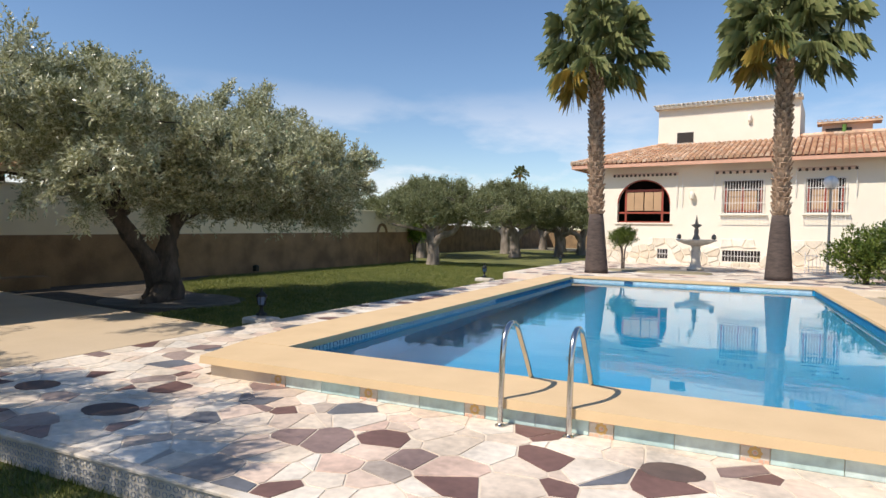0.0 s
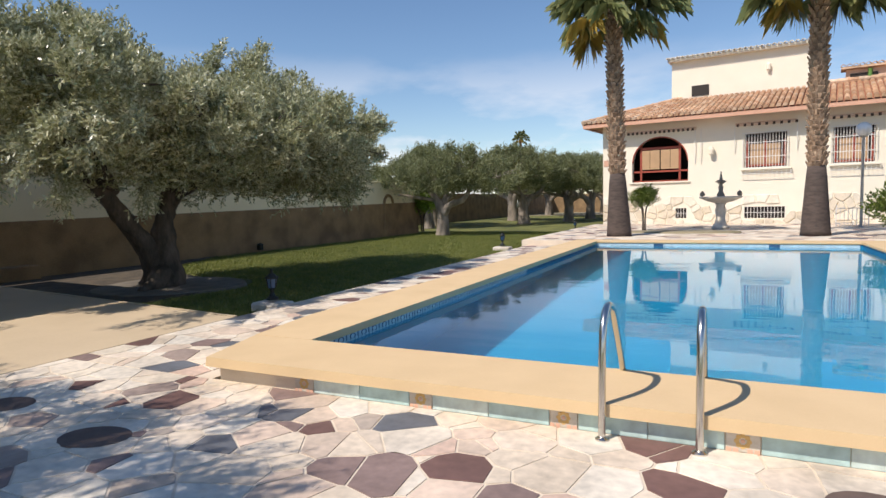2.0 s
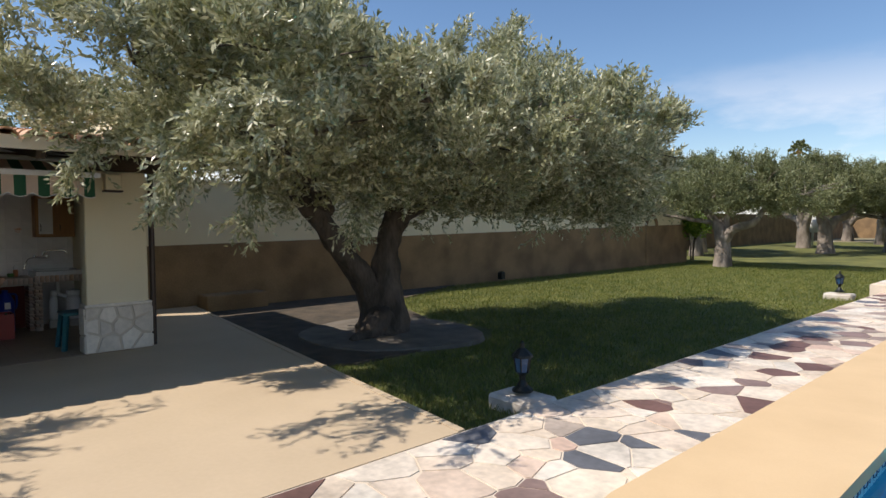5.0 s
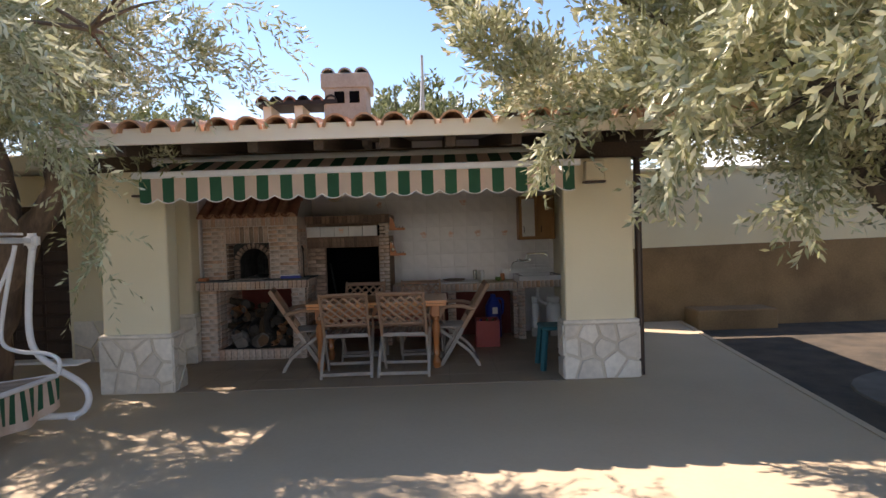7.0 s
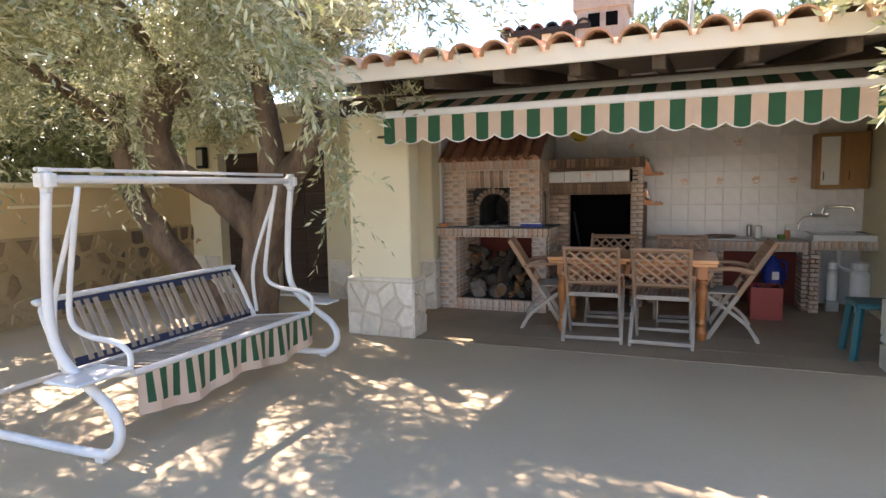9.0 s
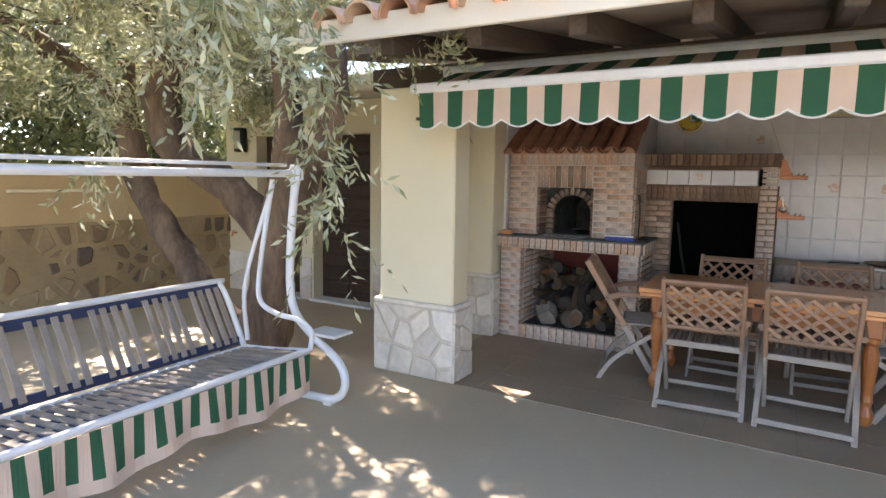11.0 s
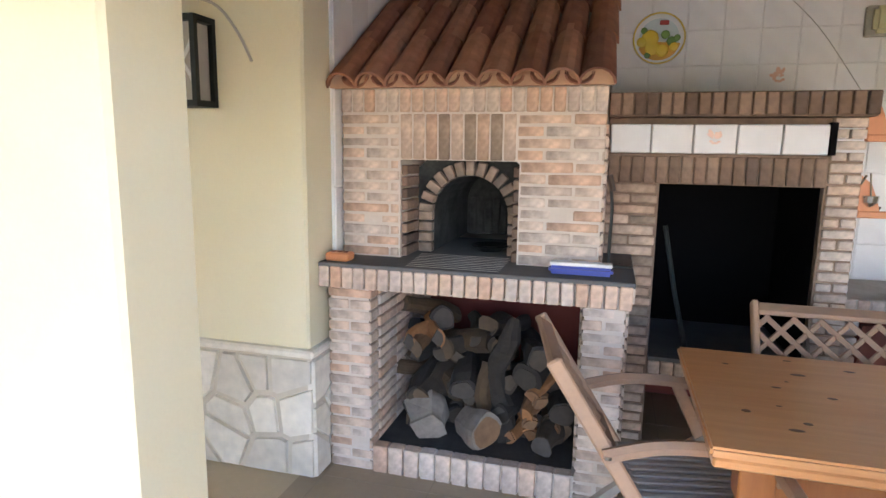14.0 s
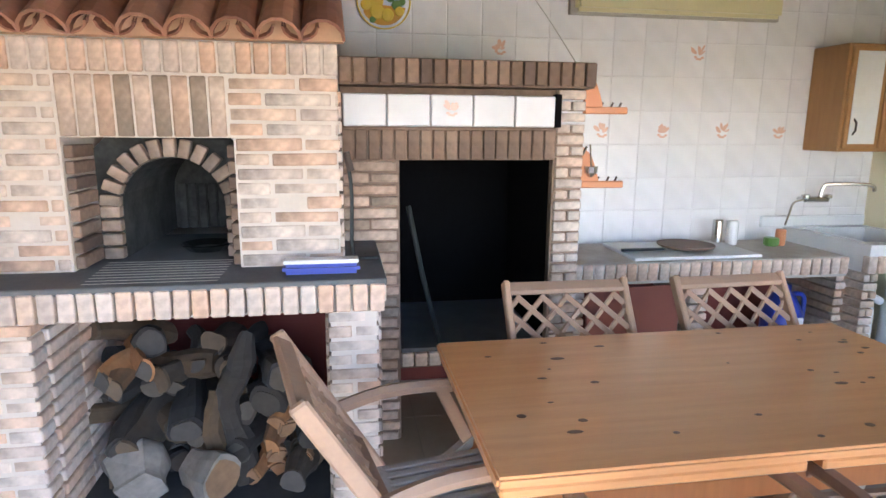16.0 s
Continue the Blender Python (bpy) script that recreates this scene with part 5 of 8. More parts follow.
shrub((-16.6, 28.3, 0.0), 0.8, 0.8, 2.2, 900, 8, "bright green young tree at the end of the wall", "young_tree", 0.1, leaf_material("bright_leaf", (0.14, 0.26, 0.02), (0.30, 0.40, 0.06)), 0.7)
for k, (x, y, s) in enumerate(((-30, 90, 5), (-12, 96, 4.6), (3, 92, 4.2), (-45, 80, 5), (18, 60, 3.5))):
    shrub((x, y, -0.1), s * 1.6, s, s, 1500, 20 + k, "distant trees beyond the garden", "far_trees", 0.4, M_FAROLIVE)
for k, (x, y, s) in enumerate(((-19.5, 3.9, 4.6), (-21.0, 7.6, 5.2), (-20.0, -1.5, 4.4), (-16.5, -5.2, 4.4), (-13.6, -4.9, 4.6), (-14.9, -4.3, 4.6), (-11.2, -5.2, 4.4), (-8.6, -5.4, 4.2))):
    shrub((x, y, -0.1), s * 0.5, s * 0.5, s, 3600, 30 + k, "tree with fresh pale leaves behind the boundary wall", "neighbour_tree", 0.1, M_FAROLIVE, s * 0.4 if y > -2 else 0.5)


# grass blades near the path and by the south terrace
def grass(name, spots, blade, seed):
    r = np.random.default_rng(seed)
    n = len(spots)
    a = r.uniform(0, 2 * np.pi, n)
    w = np.stack([np.cos(a), np.sin(a), np.zeros(n)], 1) * 0.006
    lean = r.normal(size=(n, 3)) * blade * 0.45
    lean[:, 2] = blade * r.uniform(0.6, 1.3, n)
    v = np.stack([spots - w, spots + w, spots + lean], 1).reshape(-1, 3)
    return tagged(mesh_of(name, v.tolist(), np.arange(3 * n).reshape(-1, 3).tolist(), M_BLADE), "short green lawn grass with dry tips", "grass", kind="stuff")


r = np.random.default_rng(2)
s = np.stack([r.uniform(-16.6, -8.5, 170000), 7.1 + 22 * r.random(170000) ** 1.3, np.full(170000, -0.10)], 1)
inside = np.zeros(len(s), bool)
for (ax, ay), (bx, by) in zip(BED, BED[1:] + BED[:1]):
    inside ^= ((ay > s[:, 1]) != (by > s[:, 1])) & (s[:, 0] < (bx - ax) * (s[:, 1] - ay) / (by - ay + 1e-9) + ax)
s = s[~inside]
s = s[s[:, 1] > 7.14 + 0.135 * (-8.42 - s[:, 0])]
s = s[np.hypot(s[:, 0] + 12.3, s[:, 1] - 9.4) > 1.5]
grass("lawn_grass", s, 0.05, 3)
s = np.stack([r.uniform(-9.1, -3.0, 22000), r.uniform(1.4, 3.05, 22000), np.full(22000, -0.205)], 1)
grass("lower_grass", s, 0.05, 4)

# ---- house ----
HOUSE = Matrix.Translation((-2.5, 31.0, 0.0)) @ pose(0, 0, 0, 0, 0, -8)
house = thing("house", HOUSE, "cream painted villa with clay tile roof and white window grilles", "house")
OPEN = [(-4.48, -1.95, 2.13, 4.22), (0.36, 1.96, 2.60, 4.06), (3.6, 5.0, 2.62, 4.07), (7.10, 8.50, 2.62, 4.07), (0.38, 1.94, 0.40, 0.90), (-2.50, -2.0, 0.42, 0.88)]
bm = bmesh.new()
for a, b, c, d in wall_cells(-5.9, 9.5, -0.1, 4.95, OPEN):
    part("wall", box(a, 0, c, b, 0.3, d), M_HOUSE, house)
for sgn in (-1, 1):  # spandrels of the arched opening
    c = -3.215
    pts = [(c + sgn * 1.265, 4.22)] + [(c + sgn * 1.265 * math.cos(t), 3.05 + 1.17 * math.sin(t)) for t in (i * math.pi / 20 for i in range(11))]
    t = prism([(x, -z) for x, z in pts], 0, 0.3)
    t.transform(pose(0, 0, 0, -90))
    merge(bm, t)
part("spandrel", bm, M_HOUSE, house)
for a in ((-5.9, 0.3, -5.6, 9.0), (9.2, 0.3, 9.5, 9.0), (-5.9, 9.0, 9.5, 9.3)):
    part("wall", box(a[0], a[1], -0.1, a[2], a[3], 4.95), M_HOUSE, house)
# Inner floor and wall carry the indoor darkness in their colour.
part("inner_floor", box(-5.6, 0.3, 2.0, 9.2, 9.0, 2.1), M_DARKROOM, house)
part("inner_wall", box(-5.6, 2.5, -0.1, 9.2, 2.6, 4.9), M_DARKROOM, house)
bm = bmesh.new()
r = random.Random(12)
for poly in cells(-5.9, -0.05, 9.5, 1.42, 0.42, r, 0.45, 0.03, keep=lambda x, z: z < 1.15 + 0.25 * math.sin(x * 2.1) and not any(o[0] - 0.12 < x < o[1] + 0.12 and o[2] - 0.12 < z < o[3] + 0.12 for o in OPEN[4:])):
    t = prism([(x, -z) for x, z in poly], 0, 0.05, None, 0.03)
    t.transform(pose(0, 0, 0, -90) @ Matrix.Diagonal((1, 1, -1, 1)))
    merge(bm, t)
part("stone_dado", bm, M_STONES, house, "pale rubble stone dado")["kind"] = "stuff"
# arched window
win = part("arched_window", box(-4.48, 0.16, 2.13, -1.95, 0.22, 2.2), M_REDWOOD, house, "arched window with red timber and half lowered blind")
for x in (-4.1, -2.35):
    part("mullion", box(x - 0.045, 0.15, 2.2, x + 0.045, 0.21, 3.9), M_REDWOOD, win)
part("rail", box(-4.48, 0.15, 2.58, -1.95, 0.21, 2.66), M_REDWOOD, win)
part("rail", box(-4.12, 0.145, 3.64, -2.33, 0.205, 3.76), M_REDWOOD, win)
for a, b in ((-4.05, -3.7), (-3.68, -3.25), (-3.2, -2.78), (-2.76, -2.4)):
    pl = part("blind_panel", box(a, 0.155, 2.72, b, 0.185, 3.62, 0.01), M_BLIND, win)
    for j in range(5):
        part("slat", box(a + 0.05, 0.14, 2.84 + j * 0.15, b - 0.05, 0.153, 2.87 + j * 0.15), M_BLIND, pl)
part("arch_trim", tube([(-3.215 + 1.25 * math.cos(t), 0.02, 3.05 + 1.16 * math.sin(t)) for t in (i * math.pi / 16 for i in range(17))], 0.035, 6), M_REDWOOD, win)
part("sill", box(-4.6, -0.08, 2.06, -1.85, 0.15, 2.13, 0.012), M_HOUSE, house)
# barred windows
for a, b, c, d in OPEN[1:4]:
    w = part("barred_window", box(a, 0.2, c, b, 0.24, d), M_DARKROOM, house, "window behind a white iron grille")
    part("window_frame", box(a + 0.05, 0.16, c + 0.05, b - 0.05, 0.2, c + 0.12), M_REDWOOD, w)
    for x in (a + 0.08, (a + b) / 2, b - 0.08):
        part("window_frame", box(x - 0.04, 0.15, c + 0.05, x + 0.04, 0.19, d - 0.3), M_REDWOOD, w)
    part("curtain", box(a + 0.2, 0.18, c + 0.1, b - 0.25, 0.195, d - 0.45), M_BLIND, w)
    n = 15
    for k in range(n + 1):
        x = a - 0.06 + (b - a + 0.12) * k / n
        part("grille_bar", bar((x, -0.06, c - 0.03), (x, -0.06, d + 0.03), 0.022, 0.022), M_WIRON, w)
    for z in (c - 0.02, c + 0.45, d - 0.4, d + 0.02):
        part("grille_rail", box(a - 0.09, -0.075, z - 0.014, b + 0.09, -0.05, z + 0.014), M_WIRON, w)
    part("sill", box(a - 0.12, -0.16, c - 0.12, b + 0.2, 0.12, c - 0.05, 0.012), M_HOUSE, w)
    part("flower_rack", box(a - 0.12, -0.22, c - 0.3, b + 0.2, -0.2, c - 0.28), M_WIRON, w)
    for k in range(12):
        x = a - 0.1 + (b - a + 0.28) * k / 11
        part("rack_bar", bar((x, -0.21, c - 0.3), (x, -0.1, c - 0.1), 0.014, 0.014), M_WIRON, w)
    fold = part("awning_roll", tube([(a - 0.35, -0.12, d + 0.40), (b + 0.35, -0.12, d + 0.40)], 0.07, 10), M_CREAM, w, "rolled striped awning under the eave")
    for k in range(9):
        x = a - 0.3 + (b - a + 0.6) * k / 8
        part("stripe", box(x, -0.205, d + 0.30, x + 0.10, -0.19, d + 0.42), M_DOOR, fold)
    for x in (a - 0.38, b + 0.38):
        part("awning_arm", tube([(x, -0.05, d + 0.4), (x, -0.14, d - 0.2), (x, -0.04, d - 0.8)], 0.015, 6), M_WIRON, w)
fold = part("awning_roll", tube([(-4.7, -0.12, 4.46), (-1.6, -0.12, 4.46)], 0.07, 10), M_CREAM, house, "rolled striped awning under the eave")
for k in range(15):
    part("stripe", box(-4.65 + k * 0.205, -0.205, 4.36, -4.55 + k * 0.205, -0.19, 4.48), M_DOOR, fold)
for x in (-1.65, -1.4):
    part("awning_arm", tube([(x, -0.05, 4.4), (x, -0.12, 3.6), (x, -0.04, 2.9)], 0.015, 6), M_WIRON, house)
for a, b, c, d in OPEN[4:]:
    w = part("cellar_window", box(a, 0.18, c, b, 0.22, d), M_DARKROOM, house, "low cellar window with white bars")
    n = max(3, round((b - a) / 0.13))
    for k in range(n + 1):
        part("grille_bar", bar((a + (b - a) * k / n, 0.0, c), (a + (b - a) * k / n, 0.0, d), 0.02, 0.02), M_WIRON, w)
    part("grille_rail", box(a - 0.05, -0.02, (c + d) / 2 - 0.012, b + 0.05, 0.02, (c + d) / 2 + 0.012), M_WIRON, w)
part("wall_sconce", lathe([(0.02, 0), (0.11, 0.12), (0.13, 0.3), (0.09, 0.42), (0.03, 0.46)], 10, at=(-0.95, -0.16, 3.15)), M_HOUSE, house)
part("wall_plate", box(-5.85, -0.03, 2.95, -5.55, 0.0, 3.25, 0.01), M_FASCIA, house)
# roof: hipped, of barrel tiles in courses
EA, EB, EY, EH, RA, RB, RY, RH = -6.65, 10.25, -0.75, 4.96, -3.0, 7.4, 4.2, 6.42
roof = part("roof", bmesh.new(), M_ROOFS, house)
bm = bmesh.new()
v = [bm.verts.new(p) for p in ((EA, EY, EH), (EB, EY, EH), (RB, RY, RH), (RA, RY, RH), (EA, 9.9, EH), (EB, 9.9, EH))]
for f in ((0, 1, 2, 3), (0, 3, 4), (1, 5, 2), (3, 2, 5, 4)):
    bm.faces.new([v[k] for k in f])
# Deck in dark clay: the shadow between tile rows is put into its colour.
part("deck", bm, M_ROOF, roof)
part("fascia", box(EA, EY, EH - 0.17, EB, EY + 0.05, EH - 0.005), M_FASCIA, roof, "salmon painted eave board")
part("fascia", box(EA, EY + 0.05, EH - 0.17, EA + 0.05, 9.9, EH - 0.005), M_FASCIA, roof)
part("soffit", box(EA + 0.05, EY + 0.05, EH - 0.06, EB, 0.0, EH - 0.03), M_FASCIA, roof)
part("soffit", box(EA + 0.05, 0.0, EH - 0.06, -5.9, 9.0, EH - 0.03), M_FASCIA, roof)
run = math.hypot(RY - EY, RH - EH)
bm = bmesh.new()
x = EA + 0.1
while x < EB:
    frac = min(1.0, (x - EA) / (RA - EA), (EB - x) / (EB - RB))
    n = max(1, int(frac * run / 0.4))
    for j in range(n):
        f0, f1 = j * 0.4 / run, (j * 0.4 + 0.44) / run
        p0 = Vector((x, EY - 0.05 + (RY - EY) * f0, EH + (RH - EH) * f0 + 0.05))
        p1 = Vector((x, EY - 0.05 + (RY - EY) * f1, EH + (RH - EH) * f1 + 0.015))
        up = Vector((0, EH - RH, RY - EY)).normalized()
        ring = [[bm.verts.new(p + Vector((rr * math.cos(a), 0, 0)) + up * rr * math.sin(a) * 1.35) for a in (i * math.pi / 5 for i in range(6))] for p, rr in ((p0, 0.098), (p1, 0.082))]
        for i in range(5):
            bm.faces.new((ring[0][i], ring[0][i + 1], ring[1][i + 1], ring[1][i]))
        bm.faces.new(ring[0][::-1])
    x += 0.235
part("roof_tiles", bm, M_ROOFS, roof)["kind"] = "stuff"
bm = bmesh.new()
for a, b in (((EA, EY, EH + 0.1), (RA, RY, RH + 0.1)), ((EB, EY, EH + 0.1), (RB, RY, RH + 0.1)), ((RA, RY, RH + 0.1), (RB, RY, RH + 0.1))):
    a, b = Vector(a), Vector(b)
    n = int((b - a).length / 0.4)
    for k in range(n):
        p = a.lerp(b, k / n)
        q = a.lerp(b, (k + 1.08) / n)
        tube([p, q], [0.13, 0.11], 8, bm)
part("hip_tiles", bm, M_ROOFS, roof)["kind"] = "stuff"
# upper storey
up = part("upper_storey", box(-3.56, 4.0, 5.8, 3.1, 9.0, 8.45), M_HOUSE, house, "white upper storey with a tiled parapet")
part("window", box(-2.58, 3.97, 6.52, -1.76, 4.03, 7.05), M_DARKROOM, up)
part("wall_lamp", lathe([(0.03, 0), (0.1, 0.1), (0.1, 0.35), (0.03, 0.42)], 8, at=(0.9, 3.88, 7.3)), M_HOUSE, up)
bm = bmesh.new()
x = -3.68
while x < 3.2:
    t = barrel(0.9, 0.09, 0.105, 0.03, 5)
    merge(bm, t, Matrix.Translation((x, 3.56, 8.46)) @ pose(0, 0, 0, 10))
    x += 0.24
box(-3.72, 3.72, 8.34, 3.2, 4.5, 8.47, bm=bm)
part("parapet_tiles", bm, M_WROOF, up)["kind"] = "stuff"
st = part("stair_tower", box(4.0, 4.3, 5.8, 6.0, 7.0, 7.1), M_PEACH, house, "peach stair tower")
part("dark_opening", box(4.15, 4.27, 6.55, 5.2, 4.33, 6.8), M_DARKROOM, st)
bm = bmesh.new()
for k in range(11):
    merge(bm, barrel(0.9, 0.10, 0.12, 0.02, 5), Matrix.Translation((3.9 + k * 0.235, 4.0, 7.12)) @ pose(0, 0, 0, 8))
box(3.8, 4.05, 7.02, 6.35, 5.0, 7.12, bm=bm)
part("tower_tiles", bm, M_ROOFS, st)["kind"] = "stuff"
part("antenna", tube([(3.0, 4.6, 8.1), (3.0, 4.6, 9.6)], 0.02, 6), M_IRON, house)
part("flue", lathe([(0.1, 0), (0.08, 0.35), (0.1, 0.5)], 8, at=(4.9, 4.2, 6.45)), M_LEAFPAINT, house)


def far_house(at, turn, w, d, h, wall, seed, label):
    hs = thing("neighbour_house", Matrix.Translation(at) @ pose(0, 0, 0, 0, 0, turn), label, "house")
    part("wall", box(-w / 2, 0, -0.2, w / 2, d, h), wall, hs)
    bm = bmesh.new()
    v = [bm.verts.new(p) for p in ((-w / 2 - 0.4, -0.4, h), (w / 2 + 0.4, -0.4, h), (w / 2 + 0.4, d + 0.4, h), (-w / 2 - 0.4, d + 0.4, h), (-w / 4, d / 2, h + 1.3), (w / 4, d / 2, h + 1.3))]
    for f in ((0, 1, 5, 4), (1, 2, 5), (2, 3, 4, 5), (3, 0, 4), (3, 2, 1, 0)):
        bm.faces.new([v[k] for k in f])
    part("roof", bm, M_FASCIA, hs)
    for k in range(3):
        x = -w / 2 + w * (k + 0.5) / 3
        wn_ = part("window", box(x - 0.45, -0.03, h * 0.5, x + 0.45, 0.02, h * 0.5 + 1.1), M_DARKROOM, hs)
        part("sill", box(x - 0.55, -0.1, h * 0.5 - 0.08, x + 0.55, 0.0, h * 0.5), wall, wn_)
    part("chimney", box(w / 4 - 0.3, d / 2 - 0.3, h + 0.8, w / 4 + 0.3, d / 2 + 0.3, h + 2.2), wall, hs)
    return hs


far_house((26.5, 42, 0), -20, 9, 8, 5.6, M_WHITE, 1, "white neighbouring house with a chimney beyond the drive")
far_house((24, 66, 0), -10, 11, 9, 4.0, M_HOUSE, 2, "cream neighbouring house in the distance")
far_house((-9, 128, 0), 0, 16, 9, 7.0, M_HOUSE, 3, "distant cream house above the trees")


# ---- garden things ----
def globe_lamp(at, h, label):
    lamp = thing("street_lamp", at, label, "lamp", "globe lamps")
    part("pole", lathe([(0.09, 0), (0.09, 0.03), (0.05, 0.06), (0.045, h - 0.32), (0.05, h - 0.3)], 12), M_MORTAR, lamp, smooth=False)
    part("collar", lathe([(0.06, h - 0.3), (0.13, h - 0.27), (0.13, h - 0.24), (0.08, h - 0.22)], 12), M_MORTAR, lamp)
    part("globe", lathe([(0.25 * math.sin(a) + 0.001, h - 0.02 - 0.25 * math.cos(a)) for a in (i * math.pi / 14 for i in range(1, 15))], 20), M_PORC, lamp, "milky white globe", smooth=True)


globe_lamp((1.83, 14.55, -0.02), 3.8, "white globe lamp on a grey pole by the pool")
globe_lamp((1.48, 27.0, 0.17), 3.45, "white globe lamp on a grey pole before the house")


def lantern(at, label):
    l = thing("garden_lantern", at, label, "lantern", "lanterns along the path")
    part("block", box(-0.26, -0.18, -0.1, 0.26, 0.18, 0.07, 0.03), M_PLASTER, l, "white rubble block")
    part("foot", lathe([(0.09, 0.10), (0.09, 0.12), (0.05, 0.15), (0.025, 0.2), (0.03, 0.24), (0.06, 0.27)], 10), M_IRON, l)
    part("glass", lathe([(0.055, 0.27), (0.075, 0.40)], 6), M_DARKBLUE, l)
    for k in range(6):
        a = k * math.pi / 3
        part("strut", bar((0.057 * math.cos(a), 0.057 * math.sin(a), 0.27), (0.078 * math.cos(a), 0.078 * math.sin(a), 0.40), 0.01, 0.01), M_IRON, l)
    part("cap", lathe([(0.095, 0.40), (0.09, 0.42), (0.05, 0.46), (0.02, 0.48), (0.018, 0.52), (0.004, 0.54)], 10), M_IRON, l)


lantern((-8.68, 8.08, -0.05), "dark iron garden lantern on a low white block beside the path")
lantern((-8.95, 18.6, -0.06), "dark iron garden lantern on a low white block along the lawn")
lantern((-9.1, 29.0, -0.06), "dark iron garden lantern near the house corner")

fence = thing("low_fence", (1.3, 27.5, 0.17), "low white iron fence beside the palm before the house", "fence")
for k in range(9):
    part("post" if k in (0, 8) else "bar", bar((-0.5 + k * 0.125, 0, 0), (-0.5 + k * 0.125, 0, 0.72 if k % 8 else 0.8), 0.03 if k % 8 == 0 else 0.018, 0.018), M_WIRON, fence)
for z in (0.12, 0.66):
    part("rail", box(-0.51, -0.012, z, 0.51, 0.012, z + 0.025), M_WIRON, fence)

fountain = thing("fountain", (-3.03, 26.0, 0.17), "cast stone fountain with a shell basin before the house", "fountain")
part("pedestal", lathe([(0.30, 0), (0.30, 0.1), (0.22, 0.16), (0.15, 0.4), (0.19, 0.7), (0.15, 0.85), (0.2, 0.98)], 14), M_FOUNT, fountain, smooth=True)
part("bowl", lathe([(0.18, 0.96), (0.42, 1.02), (0.74, 1.16), (0.72, 1.21), (0.46, 1.14), (0.1, 1.1)], 18), M_FOUNT, fountain, smooth=True)
part("figure_column", lathe([(0.10, 1.12), (0.14, 1.25), (0.07, 1.4), (0.09, 1.55), (0.05, 1.65), (0.20, 1.76), (0.06, 1.82), (0.03, 2.0), (0.01, 2.14)], 12), M_FOUNTD, fountain, "dark fishtail spout", smooth=True)
for sx in (-0.62, 0.62):
    part("dove", gnarl(lathe([(0.02, 1.2), (0.09, 1.26), (0.07, 1.36), (0.02, 1.42)], 8, at=(sx, 0, 0)), 3, 0.02), M_FOUNTD, fountain)
bed = tagged(finish("kerb_bed", prism([(-4.2 + 1.9 * math.cos(a), 23.6 + 0.8 * math.sin(a)) for a in (i * math.pi / 12 for i in range(24))], 0.1, 0.22, None, 0.1), M_FIELD), "low planted bed before the fountain", "bed", kind="structure")
# White ball on a short post; its exact kind is left open.
ball = thing("white_parasol_base", (-18.4, 50.0, -0.1), "white ball on a short post between the olive trunks", "cloth")
ball.matrix_basis = ball.matrix_basis @ Matrix.Scale(1.25, 4)
part("cloth", gnarl(lathe([(0.06, 0), (0.06, 0.7), (0.3, 0.75), (0.45, 1.0), (0.45, 1.3), (0.3, 1.6), (0.1, 1.7)], 14), 2, 0.06), M_WHITE, ball, smooth=True)
post = thing("garden_spotlight", (-16.3, 16.3, 0.0), "small black spotlight standing on the lawn by the wall", "lamp")
part("body", box(-0.08, -0.08, 0.0, 0.08, 0.08, 0.2, 0.02), M_IRON, post)
part("lens", lathe([(0.05, 0), (0.06, 0.02)], 10, at=(0, 0, 0.2)), M_STEEL, post)

# ---- awning ----
awning = thing("awning", (0, 0, 0), "green and cream striped awning with a scalloped valance over the kitchen", "awning")
AY0, AY1, AX, AZ = 1.87, 5.77, -12.88, 2.055
STRIPE = 0.1054
n = round((AY1 - AY0) / STRIPE)
for k in range(n):
    y0, y1 = AY0 + (AY1 - AY0) * k / n, AY0 + (AY1 - AY0) * (k + 1) / n
    mat = M_GREEN if k % 2 == 0 else M_CREAM
    bm = bmesh.new()
    a = [(-13.36, 2.24), (AX, AZ + 0.02)]
    v = [bm.verts.new((x, y, z + dz)) for dz in (0, 0.004) for y in (y0, y1) for x, z in a]
    for f in ((0, 1, 3, 2), (4, 6, 7, 5), (0, 4, 5, 1), (2, 3, 7, 6), (0, 2, 6, 4), (1, 5, 7, 3)):
        bm.faces.new([v[i] for i in f])
    part("canopy_stripe", bm, mat, awning)
    bm = bmesh.new()
    cols = []
    for i in range(9):
        t = i / 8
        y = y0 + (y1 - y0) * t
        ph = ((k + t) % 2) / 2
        low = AZ - 0.195 - 0.042 * abs(math.sin(math.pi * ((k + 0.5 + t) / 2)))
        wob = 0.012 * math.sin(y * 9)
        cols.append([bm.verts.new(q) for q in ((AX + 0.012, y, AZ), (AX + 0.012 + wob, y, low), (AX + 0.008 + wob, y, low), (AX + 0.008, y, AZ))])
    for p, q in zip(cols, cols[1:]):
        for i in range(4):
            bm.faces.new((p[i], p[(i + 1) % 4], q[(i + 1) % 4], q[i]))
    part("valance_stripe", bm, mat, awning)
line = []
for i in range(n * 8 + 1):
    y = AY0 + (AY1 - AY0) * i / (n * 8)
    line.append((AX + 0.010 + 0.012 * math.sin(y * 9), y, AZ - 0.197 - 0.042 * abs(math.sin(math.pi * (i / 8 + 0.5) / 2))))
part("valance_piping", tube(line, 0.006, 5), M_WHITE, awning)
part("front_bar", box(AX - 0.02, AY0 - 0.06, AZ - 0.015, AX + 0.035, AY1 + 0.06, AZ + 0.045, 0.01), M_ENAMEL, awning, "white front bar")
